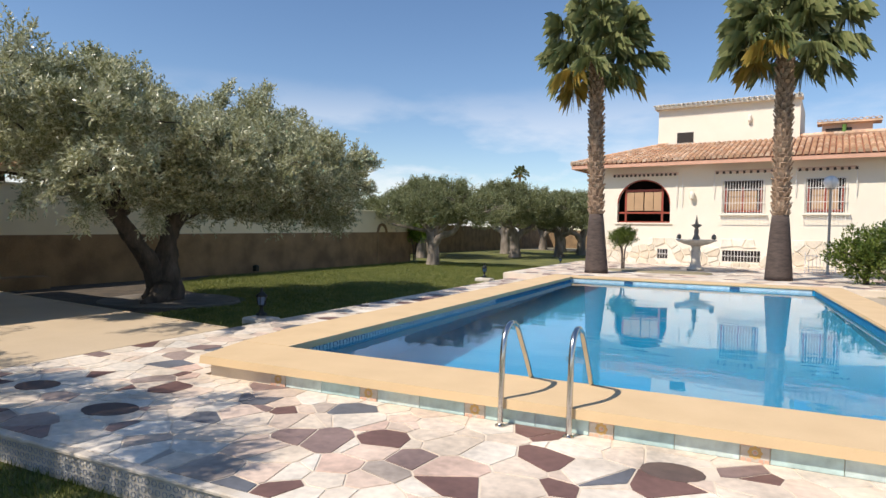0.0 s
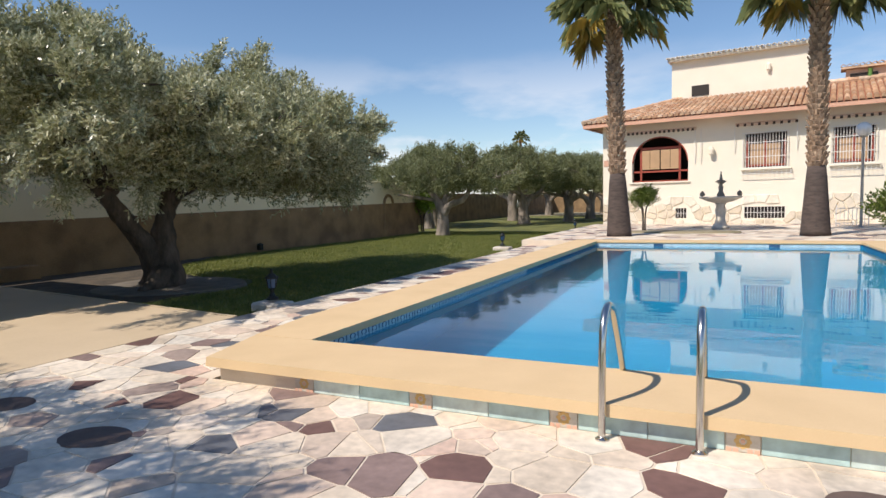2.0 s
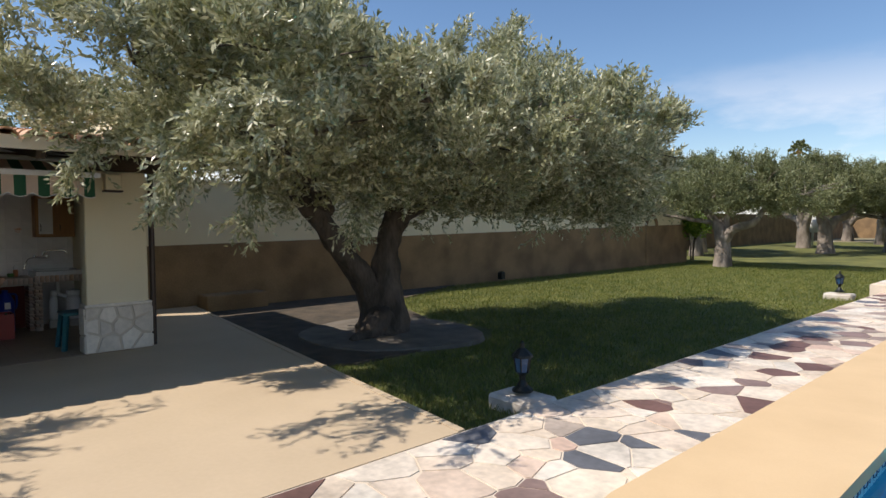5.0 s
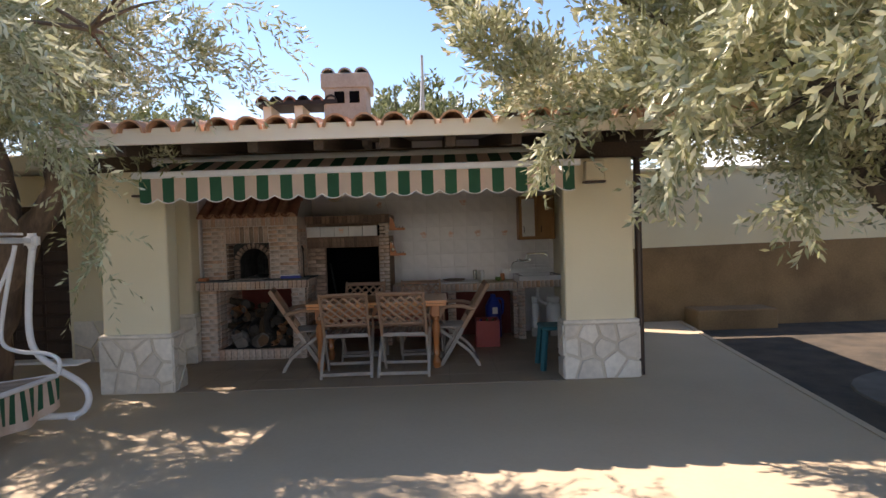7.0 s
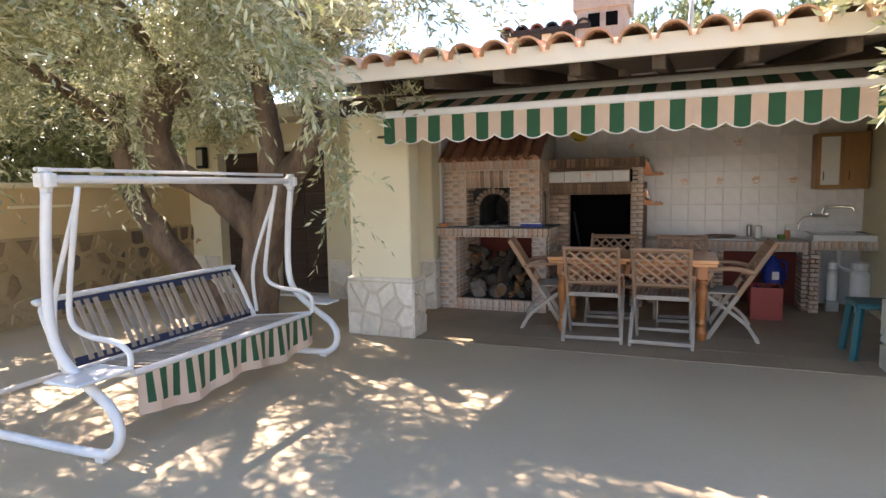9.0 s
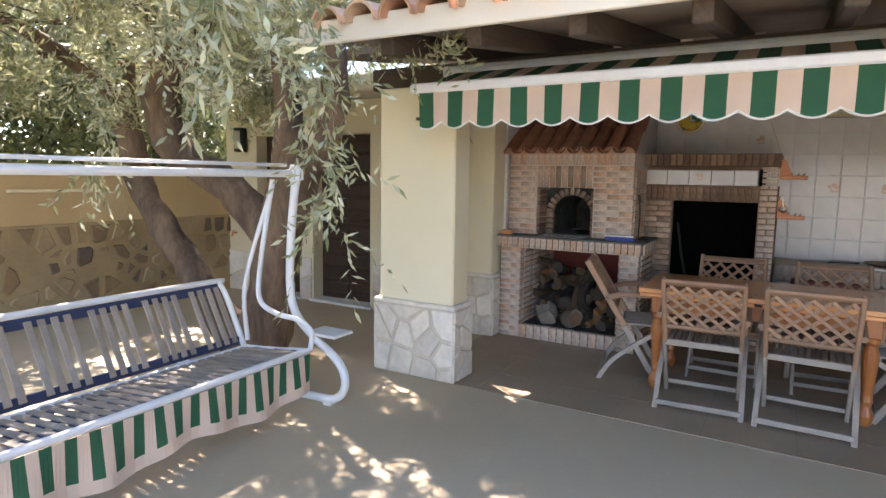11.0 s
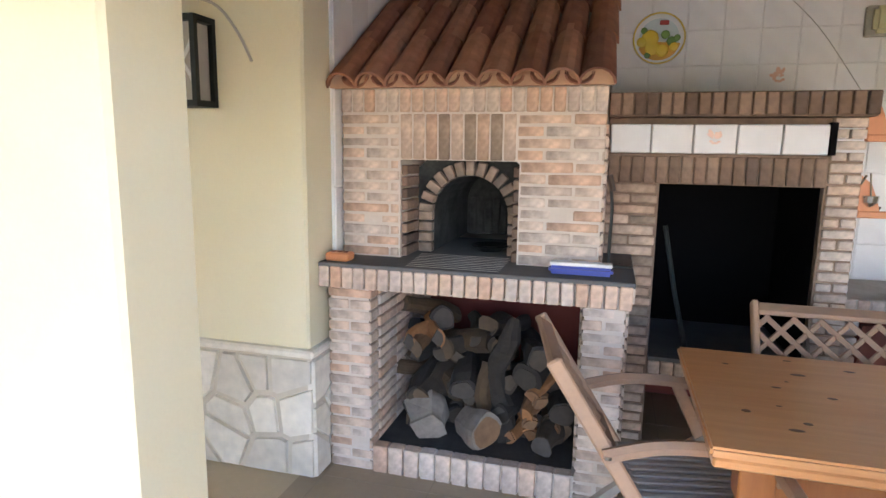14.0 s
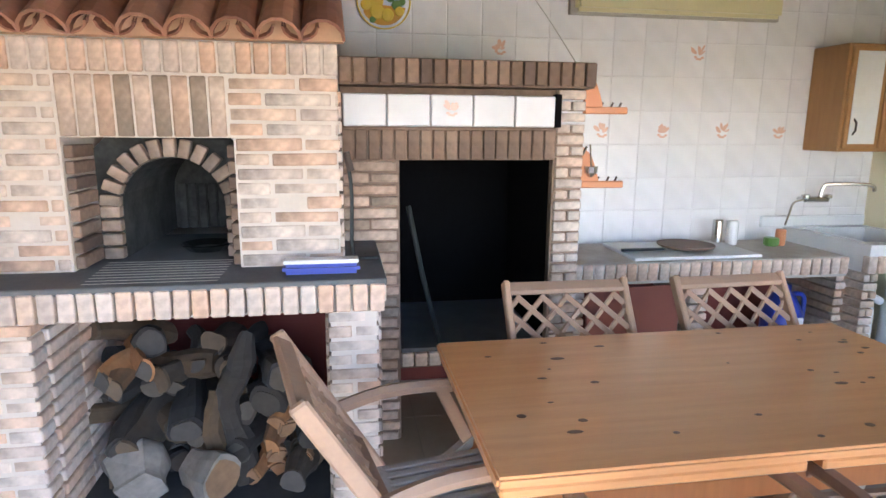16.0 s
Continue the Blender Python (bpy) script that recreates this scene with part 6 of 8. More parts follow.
part("roller", tube([(-13.38, AY0 - 0.1, 2.25), (-13.38, AY1 + 0.1, 2.25)], 0.045, 12), M_ENAMEL, awning)
for y in (AY0 + 0.1, AY1 - 0.1):
    part("folding_arm", tube([(-13.33, y, 2.16), (-13.05, y + (0.35 if y < 3 else -0.35), 2.10), (AX, y, AZ + 0.01)], 0.018, 8), M_ENAMEL, awning)
for y in (1.72, 6.05):
    part("bracket", box(-13.34, y - 0.09, 1.93, -13.22, y + 0.09, 2.12, 0.01), M_WALL, awning, "boxed arm bracket")
    part("bracket_foot", box(-13.34, y - 0.1, 1.91, -13.22, y + 0.1, 1.93), M_DOOR, awning)
pipe = thing("downpipe", (-13.45, 6.52, 0.0), "dark brown downpipe beside the pillar", "pipe")
part("pipe", tube([(0, 0, 0.0), (0, 0, 2.3)], 0.035, 10), M_DOOR, pipe)

M_CHIMNEY = material("weathered_chimney_render", (0.46, 0.40, 0.33), 0.95, dark=(0.30, 0.25, 0.20), scale=5, amount=0.6, fine=40, bump=0.2)
# chimneys on the roof
ch = thing("chimney", (-15.0, 3.46, roof_z(-15.0)), "rendered chimney with a scalloped clay top", "chimney")
part("shaft", box(-0.25, -0.25, -0.1, 0.25, 0.25, 0.62, 0.01), M_CHIMNEY, ch)
# Vent holes are near-black plates on the shaft, their darkness painted.
for y in (-0.13, 0.05):
    part("vent_hole", box(0.24, y, 0.42, 0.256, y + 0.12, 0.56), M_SOOT, ch)
for y in (-0.2, 0.0, 0.2):
    part("crown_tile", merge(bmesh.new(), barrel(0.5, 0.09, 0.1, 0.02), Matrix.Translation((0.25, y, 0.76)) @ pose(0, 0, 0, 0, 0, 90)), M_CHIMNEY, ch)
part("crown", box(-0.27, -0.29, 0.6, 0.27, 0.29, 0.78, 0.01), M_CHIMNEY, ch)
ch2 = thing("smoke_cowl", (-15.0, 2.88, roof_z(-15.0)), "low smoke cowl roofed with clay tiles", "chimney")
for y in (-0.38, 0.0, 0.36):
    part("leg", box(-0.2, y - 0.05, -0.1, 0.2, y + 0.05, 0.45), M_HOUSE, ch2)
part("curb", box(-0.22, -0.45, -0.1, 0.22, 0.43, 0.2), M_HOUSE, ch2)
for k in range(6):
    part("cap_tile", merge(bmesh.new(), barrel(0.55, 0.075, 0.085, 0.02), Matrix.Translation((0.28, -0.42 + k * 0.165, 0.45)) @ pose(0, 0, 0, 0, 0, 90)), M_DARKROOM if k % 2 else M_ROOF, ch2)
part("cap_bed", box(-0.25, -0.5, 0.42, 0.27, 0.48, 0.47), M_DARKROOM, ch2)
mast = thing("aerial_mast", (-16.7, 4.35, 2.5), "thin aerial mast behind the roof", "mast")
part("pole", tube([(0, 0, -2.5), (0, 0, 1.7)], 0.02, 8), M_MORTAR, mast)
part("stay", tube([(0, -0.25, -2.5), (0, -0.02, 1.3)], 0.012, 6), M_WHITE, mast)


# ---- brick oven, firewood, barbecue ----
def courses(owner, x, y0, y1, z0, z1, mat, seed, holes=(), face=1, depth=0.06, bl=0.235, bh=0.050):
    """Bricks laid flat in a wall face at x between y0 and y1; holes are (y0, y1, z0, z1)."""
    r = random.Random(seed)
    rows = max(1, round((z1 - z0) / bh))
    h = (z1 - z0) / rows
    for j in range(rows):
        z = z0 + (j + 0.5) * h
        spans, s = [(y0, y1)], []
        for a, b, c, d in holes:
            if c < z < d:
                spans = [q for p, q_ in spans for q in ((p, min(q_, a)), (max(p, b), q_)) if q[1] - q[0] > 0.02]
        for p, q in spans:
            y = p - (bl * 0.5 if j % 2 else 0)
            while y < q - 0.005:
                a, b = max(y, p), min(y + bl, q)
                if b - a > 0.02:
                    brick(owner, x + r.uniform(-0.003, 0.003) - face * depth / 2, (a + b) / 2, z, depth, round(b - a - 0.010, 2), h - r.choice((0.008, 0.010, 0.013)), mat, (r.uniform(-0.012, 0.012), 0, r.uniform(-0.01, 0.01)))
                y += bl


def soldiers(owner, x, y0, y1, z0, z1, mat, seed, bw=0.056, depth=0.06, tilt=0.0):
    """Bricks stood on end side by side."""
    r = random.Random(seed)
    n = max(1, round((y1 - y0) / bw))
    w = (y1 - y0) / n
    for k in range(n):
        brick(owner, x - depth / 2 + r.uniform(-0.003, 0.003), y0 + (k + 0.5) * w, (z0 + z1) / 2, depth, w - 0.008, z1 - z0 - 0.006, mat, (r.uniform(-0.02, 0.02), 0, 0))


oven = thing("brick_oven", (0, 0, 0), "pale brick bread oven with an arched mouth over a firewood store", "oven")
FX = -14.8
bm = bmesh.new()
for a in ((1.60, 1.784), (2.716, 2.87)):
    part("base_core", box(-16.3, a[0], 0, FX - 0.003, a[1], 0.86), M_PALEMORTAR, oven)
part("base_core", box(-16.3, 1.784, 0.0, FX - 0.012, 2.716, 0.12), M_PALEMORTAR, oven)
part("base_core", box(-16.3, 1.6, 0.86, FX - 0.012, 2.87, 0.955), M_PALEMORTAR, oven)
part("store_floor", box(-15.7, 1.806, 0.12, FX - 0.06, 2.694, 0.128), M_STOREDARK, oven, "dark floor of the firewood store, shade in its colour")
part("store_back", box(-15.75, 1.8, 0.12, -15.7, 2.7, 0.86), M_REDBACK, oven, "dark red painted back")
courses(oven, FX, 1.585, 1.80, 0.0, 0.865, M_BRICK, 1, bl=0.215, depth=0.09)
courses(oven, FX, 2.70, 2.885, 0.0, 0.865, M_BRICK, 2, bl=0.185, depth=0.09)
for j in range(17):  # inner cheeks of the store
    for i in range(4):
        brick(oven, FX - 0.205 - 0.23 * i, 1.79, 0.03 + j * 0.0509, 0.22, 0.03, 0.041, M_BRICK)
        brick(oven, FX - 0.205 - 0.23 * i, 2.71, 0.03 + j * 0.0509, 0.22, 0.03, 0.041, M_BRICK)
    brick(oven, FX - 0.2, 2.877, 0.03 + j * 0.0509, 0.22, 0.03, 0.041, M_BRICK)
    brick(oven, FX - 0.43, 2.877, 0.03 + j * 0.0509, 0.22, 0.03, 0.041, M_BRICK)
soldiers(oven, FX + 0.01, 1.80, 2.70, 0.0, 0.135, M_BRICK, 3, 0.075)
soldiers(oven, FX + 0.035, 1.555, 2.90, 0.865, 0.965, M_BRICK, 4, 0.057, 0.12)
for j in range(4):
    brick(oven, FX - 0.13 - j * 0.12, 2.885, 0.915, 0.11, 0.05, 0.094, M_BRICK)
part("ledge", box(-15.75, 1.555, 0.955, FX + 0.03, 2.905, 0.978, 0.004), M_ASH, oven, "sooty tiled ledge")
for k in range(9):
    part("ledge_joint", box(FX - 0.34 + k * 0.04, 1.92 + k * 0.004, 0.978, FX - 0.336 + k * 0.04, 2.36, 0.9795), M_MORTAR, oven)
OX = -15.0
bm = bmesh.new()
for a, b, c, d in wall_cells(1.58, 2.755, 0.978, 1.75, [(1.86, 2.405, 0.978, 1.43)]):
    part("oven_core", box(-16.3, a, c, OX - 0.003, b, d), M_PALEMORTAR, oven)
courses(oven, OX, 1.57, 2.765, 0.978, 1.635, M_BRICK, 5, holes=((1.86, 2.405, 0.9, 1.44), (1.86, 2.39, 1.43, 1.7)), depth=0.08)
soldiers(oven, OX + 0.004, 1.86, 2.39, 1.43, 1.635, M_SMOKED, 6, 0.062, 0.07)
soldiers(oven, OX + 0.006, 1.57, 2.765, 1.638, 1.745, M_BRICK, 7, 0.058, 0.07)
for j in range(12):
    for i in range(4):
        brick(oven, OX - 0.15 - i * 0.18, 2.755, 1.0 + j * 0.052, 0.17, 0.03, 0.042, M_BRICK)
for j in range(8):
    brick(oven, OX - 0.11, 1.873, 1.005 + j * 0.054, 0.18, 0.03, 0.043, M_SOOTBRICK)
    brick(oven, OX - 0.11, 2.392, 1.005 + j * 0.054, 0.18, 0.03, 0.043, M_SOOTBRICK)
# arched mouth set back in the niche
bm = bmesh.new()
c, R = 2.14, 0.185
arch = [(c - R * math.cos(t * math.pi), 1.17 + R * math.sin(t * math.pi)) for t in np.linspace(0, 1, 13)]
arch = [(c - R, 0.978)] + arch + [(c + R, 0.978)]
rim = [(1.87, 0.978)] + [(1.87 + 0.525 * min(1, max(0, (t - 0.2) / 0.6)), min(1.43, 1.17 + 0.26 * min(1, t / 0.2, (1 - t) / 0.2)) if 0 < t < 1 else 1.17) for t in np.linspace(0, 1, 13)] + [(2.395, 0.978)]
va, vr = [bm.verts.new((OX - 0.24, y, z)) for y, z in arch], [bm.verts.new((OX - 0.24, y, z)) for y, z in rim]
vb = [bm.verts.new((OX - 0.95, y, z)) for y, z in arch]
for k in range(len(arch) - 1):
    bm.faces.new((va[k], va[k + 1], vr[k + 1], vr[k])), bm.faces.new((va[k], va[k + 1], vb[k + 1], vb[k]))
bm.faces.new(vb)
part("mouth_vault", bm, M_VAULT, oven, "smoke stained vault")
for k in range(13):
    t = math.pi * (k + 0.5) / 13
    brick(oven, OX - 0.225, c - (R + 0.036) * math.cos(t), 1.17 + (R + 0.036) * math.sin(t), 0.05, 0.04, 0.068, M_ARCH, (-(t - math.pi / 2), 0, 0))
for j in range(4):
    for y in (c - R - 0.036, c + R + 0.036):
        brick(oven, OX - 0.225, y, 1.0 + j * 0.052, 0.05, 0.068, 0.042, M_ARCH)
for k in range(7):
    part("vault_slab", box(OX - 0.93, c - 0.16 + k * 0.046, 0.98, OX - 0.915, c - 0.122 + k * 0.046, 1.2, 0.004), M_VAULT, oven)
# little tiled roof
ang = math.atan2(2.36 - 1.77, 0.92)
tiles = part("oven_roof", bmesh.new(), M_ROOF, oven, "lean-to roof of clay barrel tiles")
bm = bmesh.new()
v = [bm.verts.new(p) for p in ((-14.99, 1.58, 1.745), (-14.99, 2.76, 1.745), (-15.9, 2.76, 2.33), (-15.9, 1.58, 2.33), (-15.9, 2.76, 1.745), (-15.9, 1.58, 1.745))]
for f in ((0, 1, 2, 3), (1, 4, 2), (0, 3, 5), (0, 5, 4, 1), (3, 2, 4, 5)):
    bm.faces.new([v[k] for k in f])
part("roof_bed", bm, M_MORTAR, tiles)
small = TILE_ME.copy()
for vert in small.vertices:
    vert.co.x *= 0.70
    vert.co.z *= 0.72
ca, sa = math.cos(ang), math.sin(ang)
for j in range(3):
    for k in range(9):
        x, z = -14.89 - 0.375 * j * ca, 1.762 + 0.375 * j * sa
        # narrow end points uphill
        m = Matrix.Translation((x - 0.44 * ca, 1.62 + k * 0.137, z + 0.44 * sa - 0.01)) @ Matrix(((0, ca, sa, 0), (-1, 0, 0, 0), (0, -sa, ca, 0), (0, 0, 0, 1))) @ pose(0, 0, 0, -2)
        share("roof_tile", small, tiles, m)
        if j == 0:
            t = prism([(0.066 * math.cos(i * math.pi / 8), 0.066 * math.sin(i * math.pi / 8)) for i in range(9)], 0, 0.05)
            t.transform(Matrix.Translation((-14.97, 1.62 + k * 0.137, 1.742)) @ Matrix(((0, 0, 1, 0), (1, 0, 0, 0), (0, 1, 0, 0), (0, 0, 0, 1))))
            part("mortar_plug", t, M_FILL, tiles)
        if k < 8 and j < 1:
            share("channel_tile", small, tiles, Matrix.Translation((x - 0.44 * ca + 0.01, 1.688 + k * 0.137, z + 0.44 * sa + 0.015)) @ Matrix(((0, ca, sa, 0), (1, 0, 0, 0), (0, -sa, ca, 0), (0, 0, 0, 1))) @ Matrix.Diagonal((0.8, 1, -0.6, 1)))

# barbecue: brick jambs, sooty hearth, tiled hood strip and brick shelf
bbq = thing("barbecue", (0, 0, 0), "built-in brick barbecue with a soot black hearth and tiled hood strip", "barbecue")
BX = -15.48
bm = bmesh.new()
for a, b, c_, d in wall_cells(2.765, 3.86, 0.0, 1.47, [(3.015, 3.72, 0.44, 1.33), (3.015, 3.72, 0.0, 0.36)]):
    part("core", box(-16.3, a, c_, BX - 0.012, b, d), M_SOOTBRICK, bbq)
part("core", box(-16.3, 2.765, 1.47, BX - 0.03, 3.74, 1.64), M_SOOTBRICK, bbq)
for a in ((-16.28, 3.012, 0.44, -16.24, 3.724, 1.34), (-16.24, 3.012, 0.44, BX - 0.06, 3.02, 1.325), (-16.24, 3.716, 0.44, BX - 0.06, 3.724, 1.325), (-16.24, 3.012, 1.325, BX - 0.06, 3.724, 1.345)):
    part("hearth_plate", box(*a), M_SOOT, bbq, "near-black hearth plate, soot and shade in one colour")
part("hearth_floor", box(-16.24, 3.02, 0.44, BX, 3.716, 0.46), M_ASH, bbq, "grey ash")
part("under_store", box(-16.2, 3.02, 0.01, -16.15, 3.715, 0.36), M_REDBACK, bbq)
courses(bbq, BX + 0.004, 2.765, 3.012, 0.36, 1.33, M_SMOKED, 21, bl=0.24, depth=0.07)
courses(bbq, BX + 0.004, 3.725, 3.865, 0.0, 1.645, M_BRICK, 22, bl=0.14, depth=0.07)
courses(bbq, BX + 0.004, 2.765, 3.012, 0.0, 0.36, M_BRICK, 24, bl=0.24, depth=0.07)
soldiers(bbq, BX + 0.006, 2.765, 3.725, 1.33, 1.465, M_SOOTBRICK, 23, 0.057, 0.07)
soldiers(bbq, BX + 0.01, 3.015, 3.72, 0.37, 0.44, M_BRICK, 25, 0.065, 0.08)
soldiers(bbq, BX + 0.07, 2.76, 3.88, 1.648, 1.755, M_SOOTBRICK, 26, 0.057, 0.14)
part("shelf_bed", box(-16.3, 2.76, 1.645, BX + 0.05, 3.875, 1.755), M_SOOTBRICK, bbq)
for k in range(5):
    part("hood_tile", box(BX - 0.02, 2.775 + k * 0.187, 1.475, BX + 0.035, 2.775 + k * 0.187 + 0.183, 1.61, 0.005), M_HOODTILE, bbq)


def flower_motif(owner, x, y, z, s, name="motif"):
    """A small faded painted sprig on a glazed tile."""
    t = bmesh.new()
    r = random.Random(int(y * 100 + z * 37))
    for k in range(7):
        a, d, ln, w = 0.5 + k * 0.36 + r.uniform(-0.25, 0.25), r.uniform(0.0, 0.012), r.uniform(0.014, 0.03), r.uniform(0.003, 0.007)
        c_, s_ = math.cos(a), math.sin(a)
        prism([((d + ln * (1 + math.cos(q)) * 0.5) * c_ - w * math.sin(q) * s_, (d + ln * (1 + math.cos(q)) * 0.5) * s_ + w * math.sin(q) * c_) for q in (i * math.pi / 4 for i in range(8))], 0.0002 * k, 0.0006 + 0.0002 * k, t)
    for k in range(4):
        a = -0.6 - k * 0.7
        prism([(0.006 * math.cos(q) + 0.014 * math.cos(a), 0.004 * math.sin(q) + 0.012 * math.sin(a)) for q in (i * math.pi / 3 for i in range(6))], 0.0003 * k, 0.0008 + 0.0003 * k, t)
    t.transform(Matrix(((0, 0, 1, x), (s * 0.95, 0, 0, y), (0, s * 0.95, 0, z), (0, 0, 0, 1))))
    part(name, t, M_MOTIF, owner)


flower_motif(bbq, BX + 0.036, 3.24, 1.54, 1.5)
part("hood_end", box(BX - 0.04, 3.715, 1.475, BX + 0.02, 3.74, 1.62), M_SOOT, bbq)
part("poker", tube([(-15.55, 3.06, 1.12), (-15.5, 3.12, 0.8), (-15.46, 3.2, 0.47)], 0.012, 8), M_IRON, bbq, "leaning iron poker")
part("hood_chain", tube(smooth_line([(-16.25, 3.62, 2.38), (-15.9, 3.74, 2.1), (-15.6, 3.86, 1.76)], 5), 0.002, 6), M_MORTAR, bbq)

# firewood
R = random.Random(77)


def log(at, length, radius, turn, shape="round", bark=None, face=None):
    """A log along +x from its back end: round, a split wedge or a squared block."""
    lg = thing("firewood_log", Matrix.Translation(at) @ Euler(turn).to_matrix().to_4x4(), {"round": "grey round firewood log in the brick store", "wedge": "split wedge of firewood in the brick store", "block": "pale squared block of dry wood in the brick store"}[shape], "log", "firewood in the oven store")
    k = R.uniform(0, 6)
    if shape == "wedge":
        pts = [(-radius * 0.55, -radius * 0.1)] + [(radius * math.cos(a) - radius * 0.4, radius * math.sin(a)) for a in (i * math.pi / 9 - 0.9 for i in range(7))]
    elif shape == "block":
        pts = [(radius * p, radius * q) for p, q in ((-1, -0.8), (0.1, -0.95), (1, -0.75), (0.95, 0.7), (0.0, 0.95), (-0.95, 0.75))]
    else:
        pts = [(radius * (1 + 0.13 * math.sin(2 * a + k) + 0.08 * math.sin(3 * a)) * math.cos(a), radius * (1 + 0.1 * math.sin(3 * a + k)) * math.sin(a)) for a in (i * math.pi / 7 for i in range(14))]
    bm = prism(pts, 0.004, length - 0.004)
    bm.transform(pose(0, 0, 0, 0, 90))
    bmesh.ops.subdivide_edges(bm, edges=[e for e in bm.edges if e.calc_length() > length * 0.8], cuts=5)
    for v in bm.verts:
        f = 1 + 0.14 * math.sin(v.co.x / length * 5 + k)
        v.co.y *= f
        v.co.z = v.co.z * f + 0.012 * math.sin(v.co.x / length * 3 + k)
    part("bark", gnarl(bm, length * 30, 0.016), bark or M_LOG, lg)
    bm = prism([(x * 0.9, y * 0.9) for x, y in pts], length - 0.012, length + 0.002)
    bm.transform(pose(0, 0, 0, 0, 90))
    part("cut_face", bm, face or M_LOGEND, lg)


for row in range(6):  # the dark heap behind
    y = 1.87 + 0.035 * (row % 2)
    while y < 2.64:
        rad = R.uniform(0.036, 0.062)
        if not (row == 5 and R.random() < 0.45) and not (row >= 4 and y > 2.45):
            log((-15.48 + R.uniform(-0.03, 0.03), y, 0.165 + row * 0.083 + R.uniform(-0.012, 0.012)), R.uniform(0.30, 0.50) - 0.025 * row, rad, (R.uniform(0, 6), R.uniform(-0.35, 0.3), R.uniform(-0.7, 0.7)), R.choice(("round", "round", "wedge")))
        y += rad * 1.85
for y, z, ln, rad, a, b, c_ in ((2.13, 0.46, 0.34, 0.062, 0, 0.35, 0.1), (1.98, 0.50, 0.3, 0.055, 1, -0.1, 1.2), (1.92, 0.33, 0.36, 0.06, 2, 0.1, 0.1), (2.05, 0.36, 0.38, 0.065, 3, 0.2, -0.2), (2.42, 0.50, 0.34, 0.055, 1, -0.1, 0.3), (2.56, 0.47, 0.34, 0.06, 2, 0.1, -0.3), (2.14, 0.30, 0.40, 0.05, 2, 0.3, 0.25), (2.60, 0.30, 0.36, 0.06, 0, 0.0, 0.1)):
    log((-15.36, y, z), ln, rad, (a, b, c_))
for y, z, a in ((1.90, 0.60, 0.4), (1.96, 0.575, -0.2), (1.90, 0.545, 0.1)):  # peeling bark slabs on top
    log((-15.36, y, z), 0.34, 0.055, (1.57, 0.05, a), "wedge", M_SPLIT, M_LOGEND)
for y, z, t, a in ((2.46, 0.38, 0.5, 0.3), (2.53, 0.31, 2.0, -0.2), (2.45, 0.27, 3.4, 0.2), (2.57, 0.24, 1.2, 0.1), (2.48, 0.19, 4.4, -0.3), (2.40, 0.21, 2.6, 0.4), (2.60, 0.40, 3.0, -0.4)):
    log((-15.24, y, z), 0.26, 0.05, (t, 0.12, a), "wedge", M_SPLIT, M_SPLIT)
log((-15.06, 1.985, 0.235), 0.15, 0.085, (0.55, 0.35, 0.35), "block", M_PALEWOOD, M_PALEWOOD)
log((-15.05, 2.17, 0.195), 0.21, 0.078, (0.4, -0.12, 0.75), "round", M_PALEWOOD, M_SPLIT)
log((-15.09, 2.60, 0.19), 0.2, 0.05, (0.4, 0.0, -0.2))
root = thing("firewood_root", (-15.06, 2.34, 0.13), "gnarled upright root among the firewood", "log")
bm = tube(smooth_line([(0, 0.04, 0), (-0.02, 0.0, 0.16), (0.0, -0.03, 0.32), (-0.02, 0.02, 0.46), (-0.06, 0.05, 0.56)], 6), [0.075, 0.06, 0.05, 0.045, 0.045, 0.05, 0.05, 0.045, 0.04, 0.04, 0.042, 0.045, 0.045, 0.05, 0.05, 0.05, 0.055, 0.05, 0.05, 0.05, 0.045, 0.04, 0.035, 0.03, 0.025][:25], 9)
part("stem", gnarl(bm, 7, 0.03), M_LOG, root)
part("side_root", gnarl(tube(smooth_line([(0, -0.02, 0.05), (0.02, -0.08, 0.2), (-0.02, -0.07, 0.36)], 4), 0.035, 7), 3, 0.02), M_LOG, root)

# things on the ledge
br = thing("scrubbing_brush", (-14.88, 2.69, 0.979), "blue plastic scrubbing brush with pale bristles on the oven ledge", "brush")
part("body", box(-0.035, -0.13, 0.0, 0.035, 0.13, 0.036, 0.012, seg=2), M_BLUE, br)
part("bristles", box(-0.03, -0.125, 0.036, 0.03, 0.125, 0.05, 0.004), M_PORC, br)
po = thing("brick_trinket", (-14.84, 1.63, 0.979), "small terracotta block with holes on the oven ledge", "ornament")
part("block", box(-0.04, -0.055, 0, 0.04, 0.055, 0.038, 0.008), M_ORANGE, po)
for y in (-0.03, 0.0, 0.03):
    part("hole", lathe([(0.012, 0), (0.013, 0.004)], 8, at=(0, y, 0.036)), M_REDBACK, po)
pk = thing("fire_hook", (-15.12, 2.80, 0.979), "thin iron fire hook leaning on the oven", "hook")
part("rod", tube(smooth_line([(0, 0.05, 0.008), (0, 0.0, 0.02), (0.0, 0.0, 0.25), (0.0, -0.015, 0.38)], 4), 0.007, 6), M_IRON, pk)
part("grip", tube([(0, 0.0, 0.33), (0.0, -0.018, 0.40)], 0.013, 8), M_DOOR, pk)
part("foot", box(-0.05, 0.0, 0, 0.05, 0.1, 0.012, 0.003), M_IRON, pk)
dish = thing("iron_pan", (-15.35, 2.22, 0.979), "small dark iron pan in the oven mouth", "pan")
part("dish", lathe([(0.07, 0), (0.1, 0.025), (0.095, 0.03), (0.06, 0.01)], 14), M_IRON, dish)

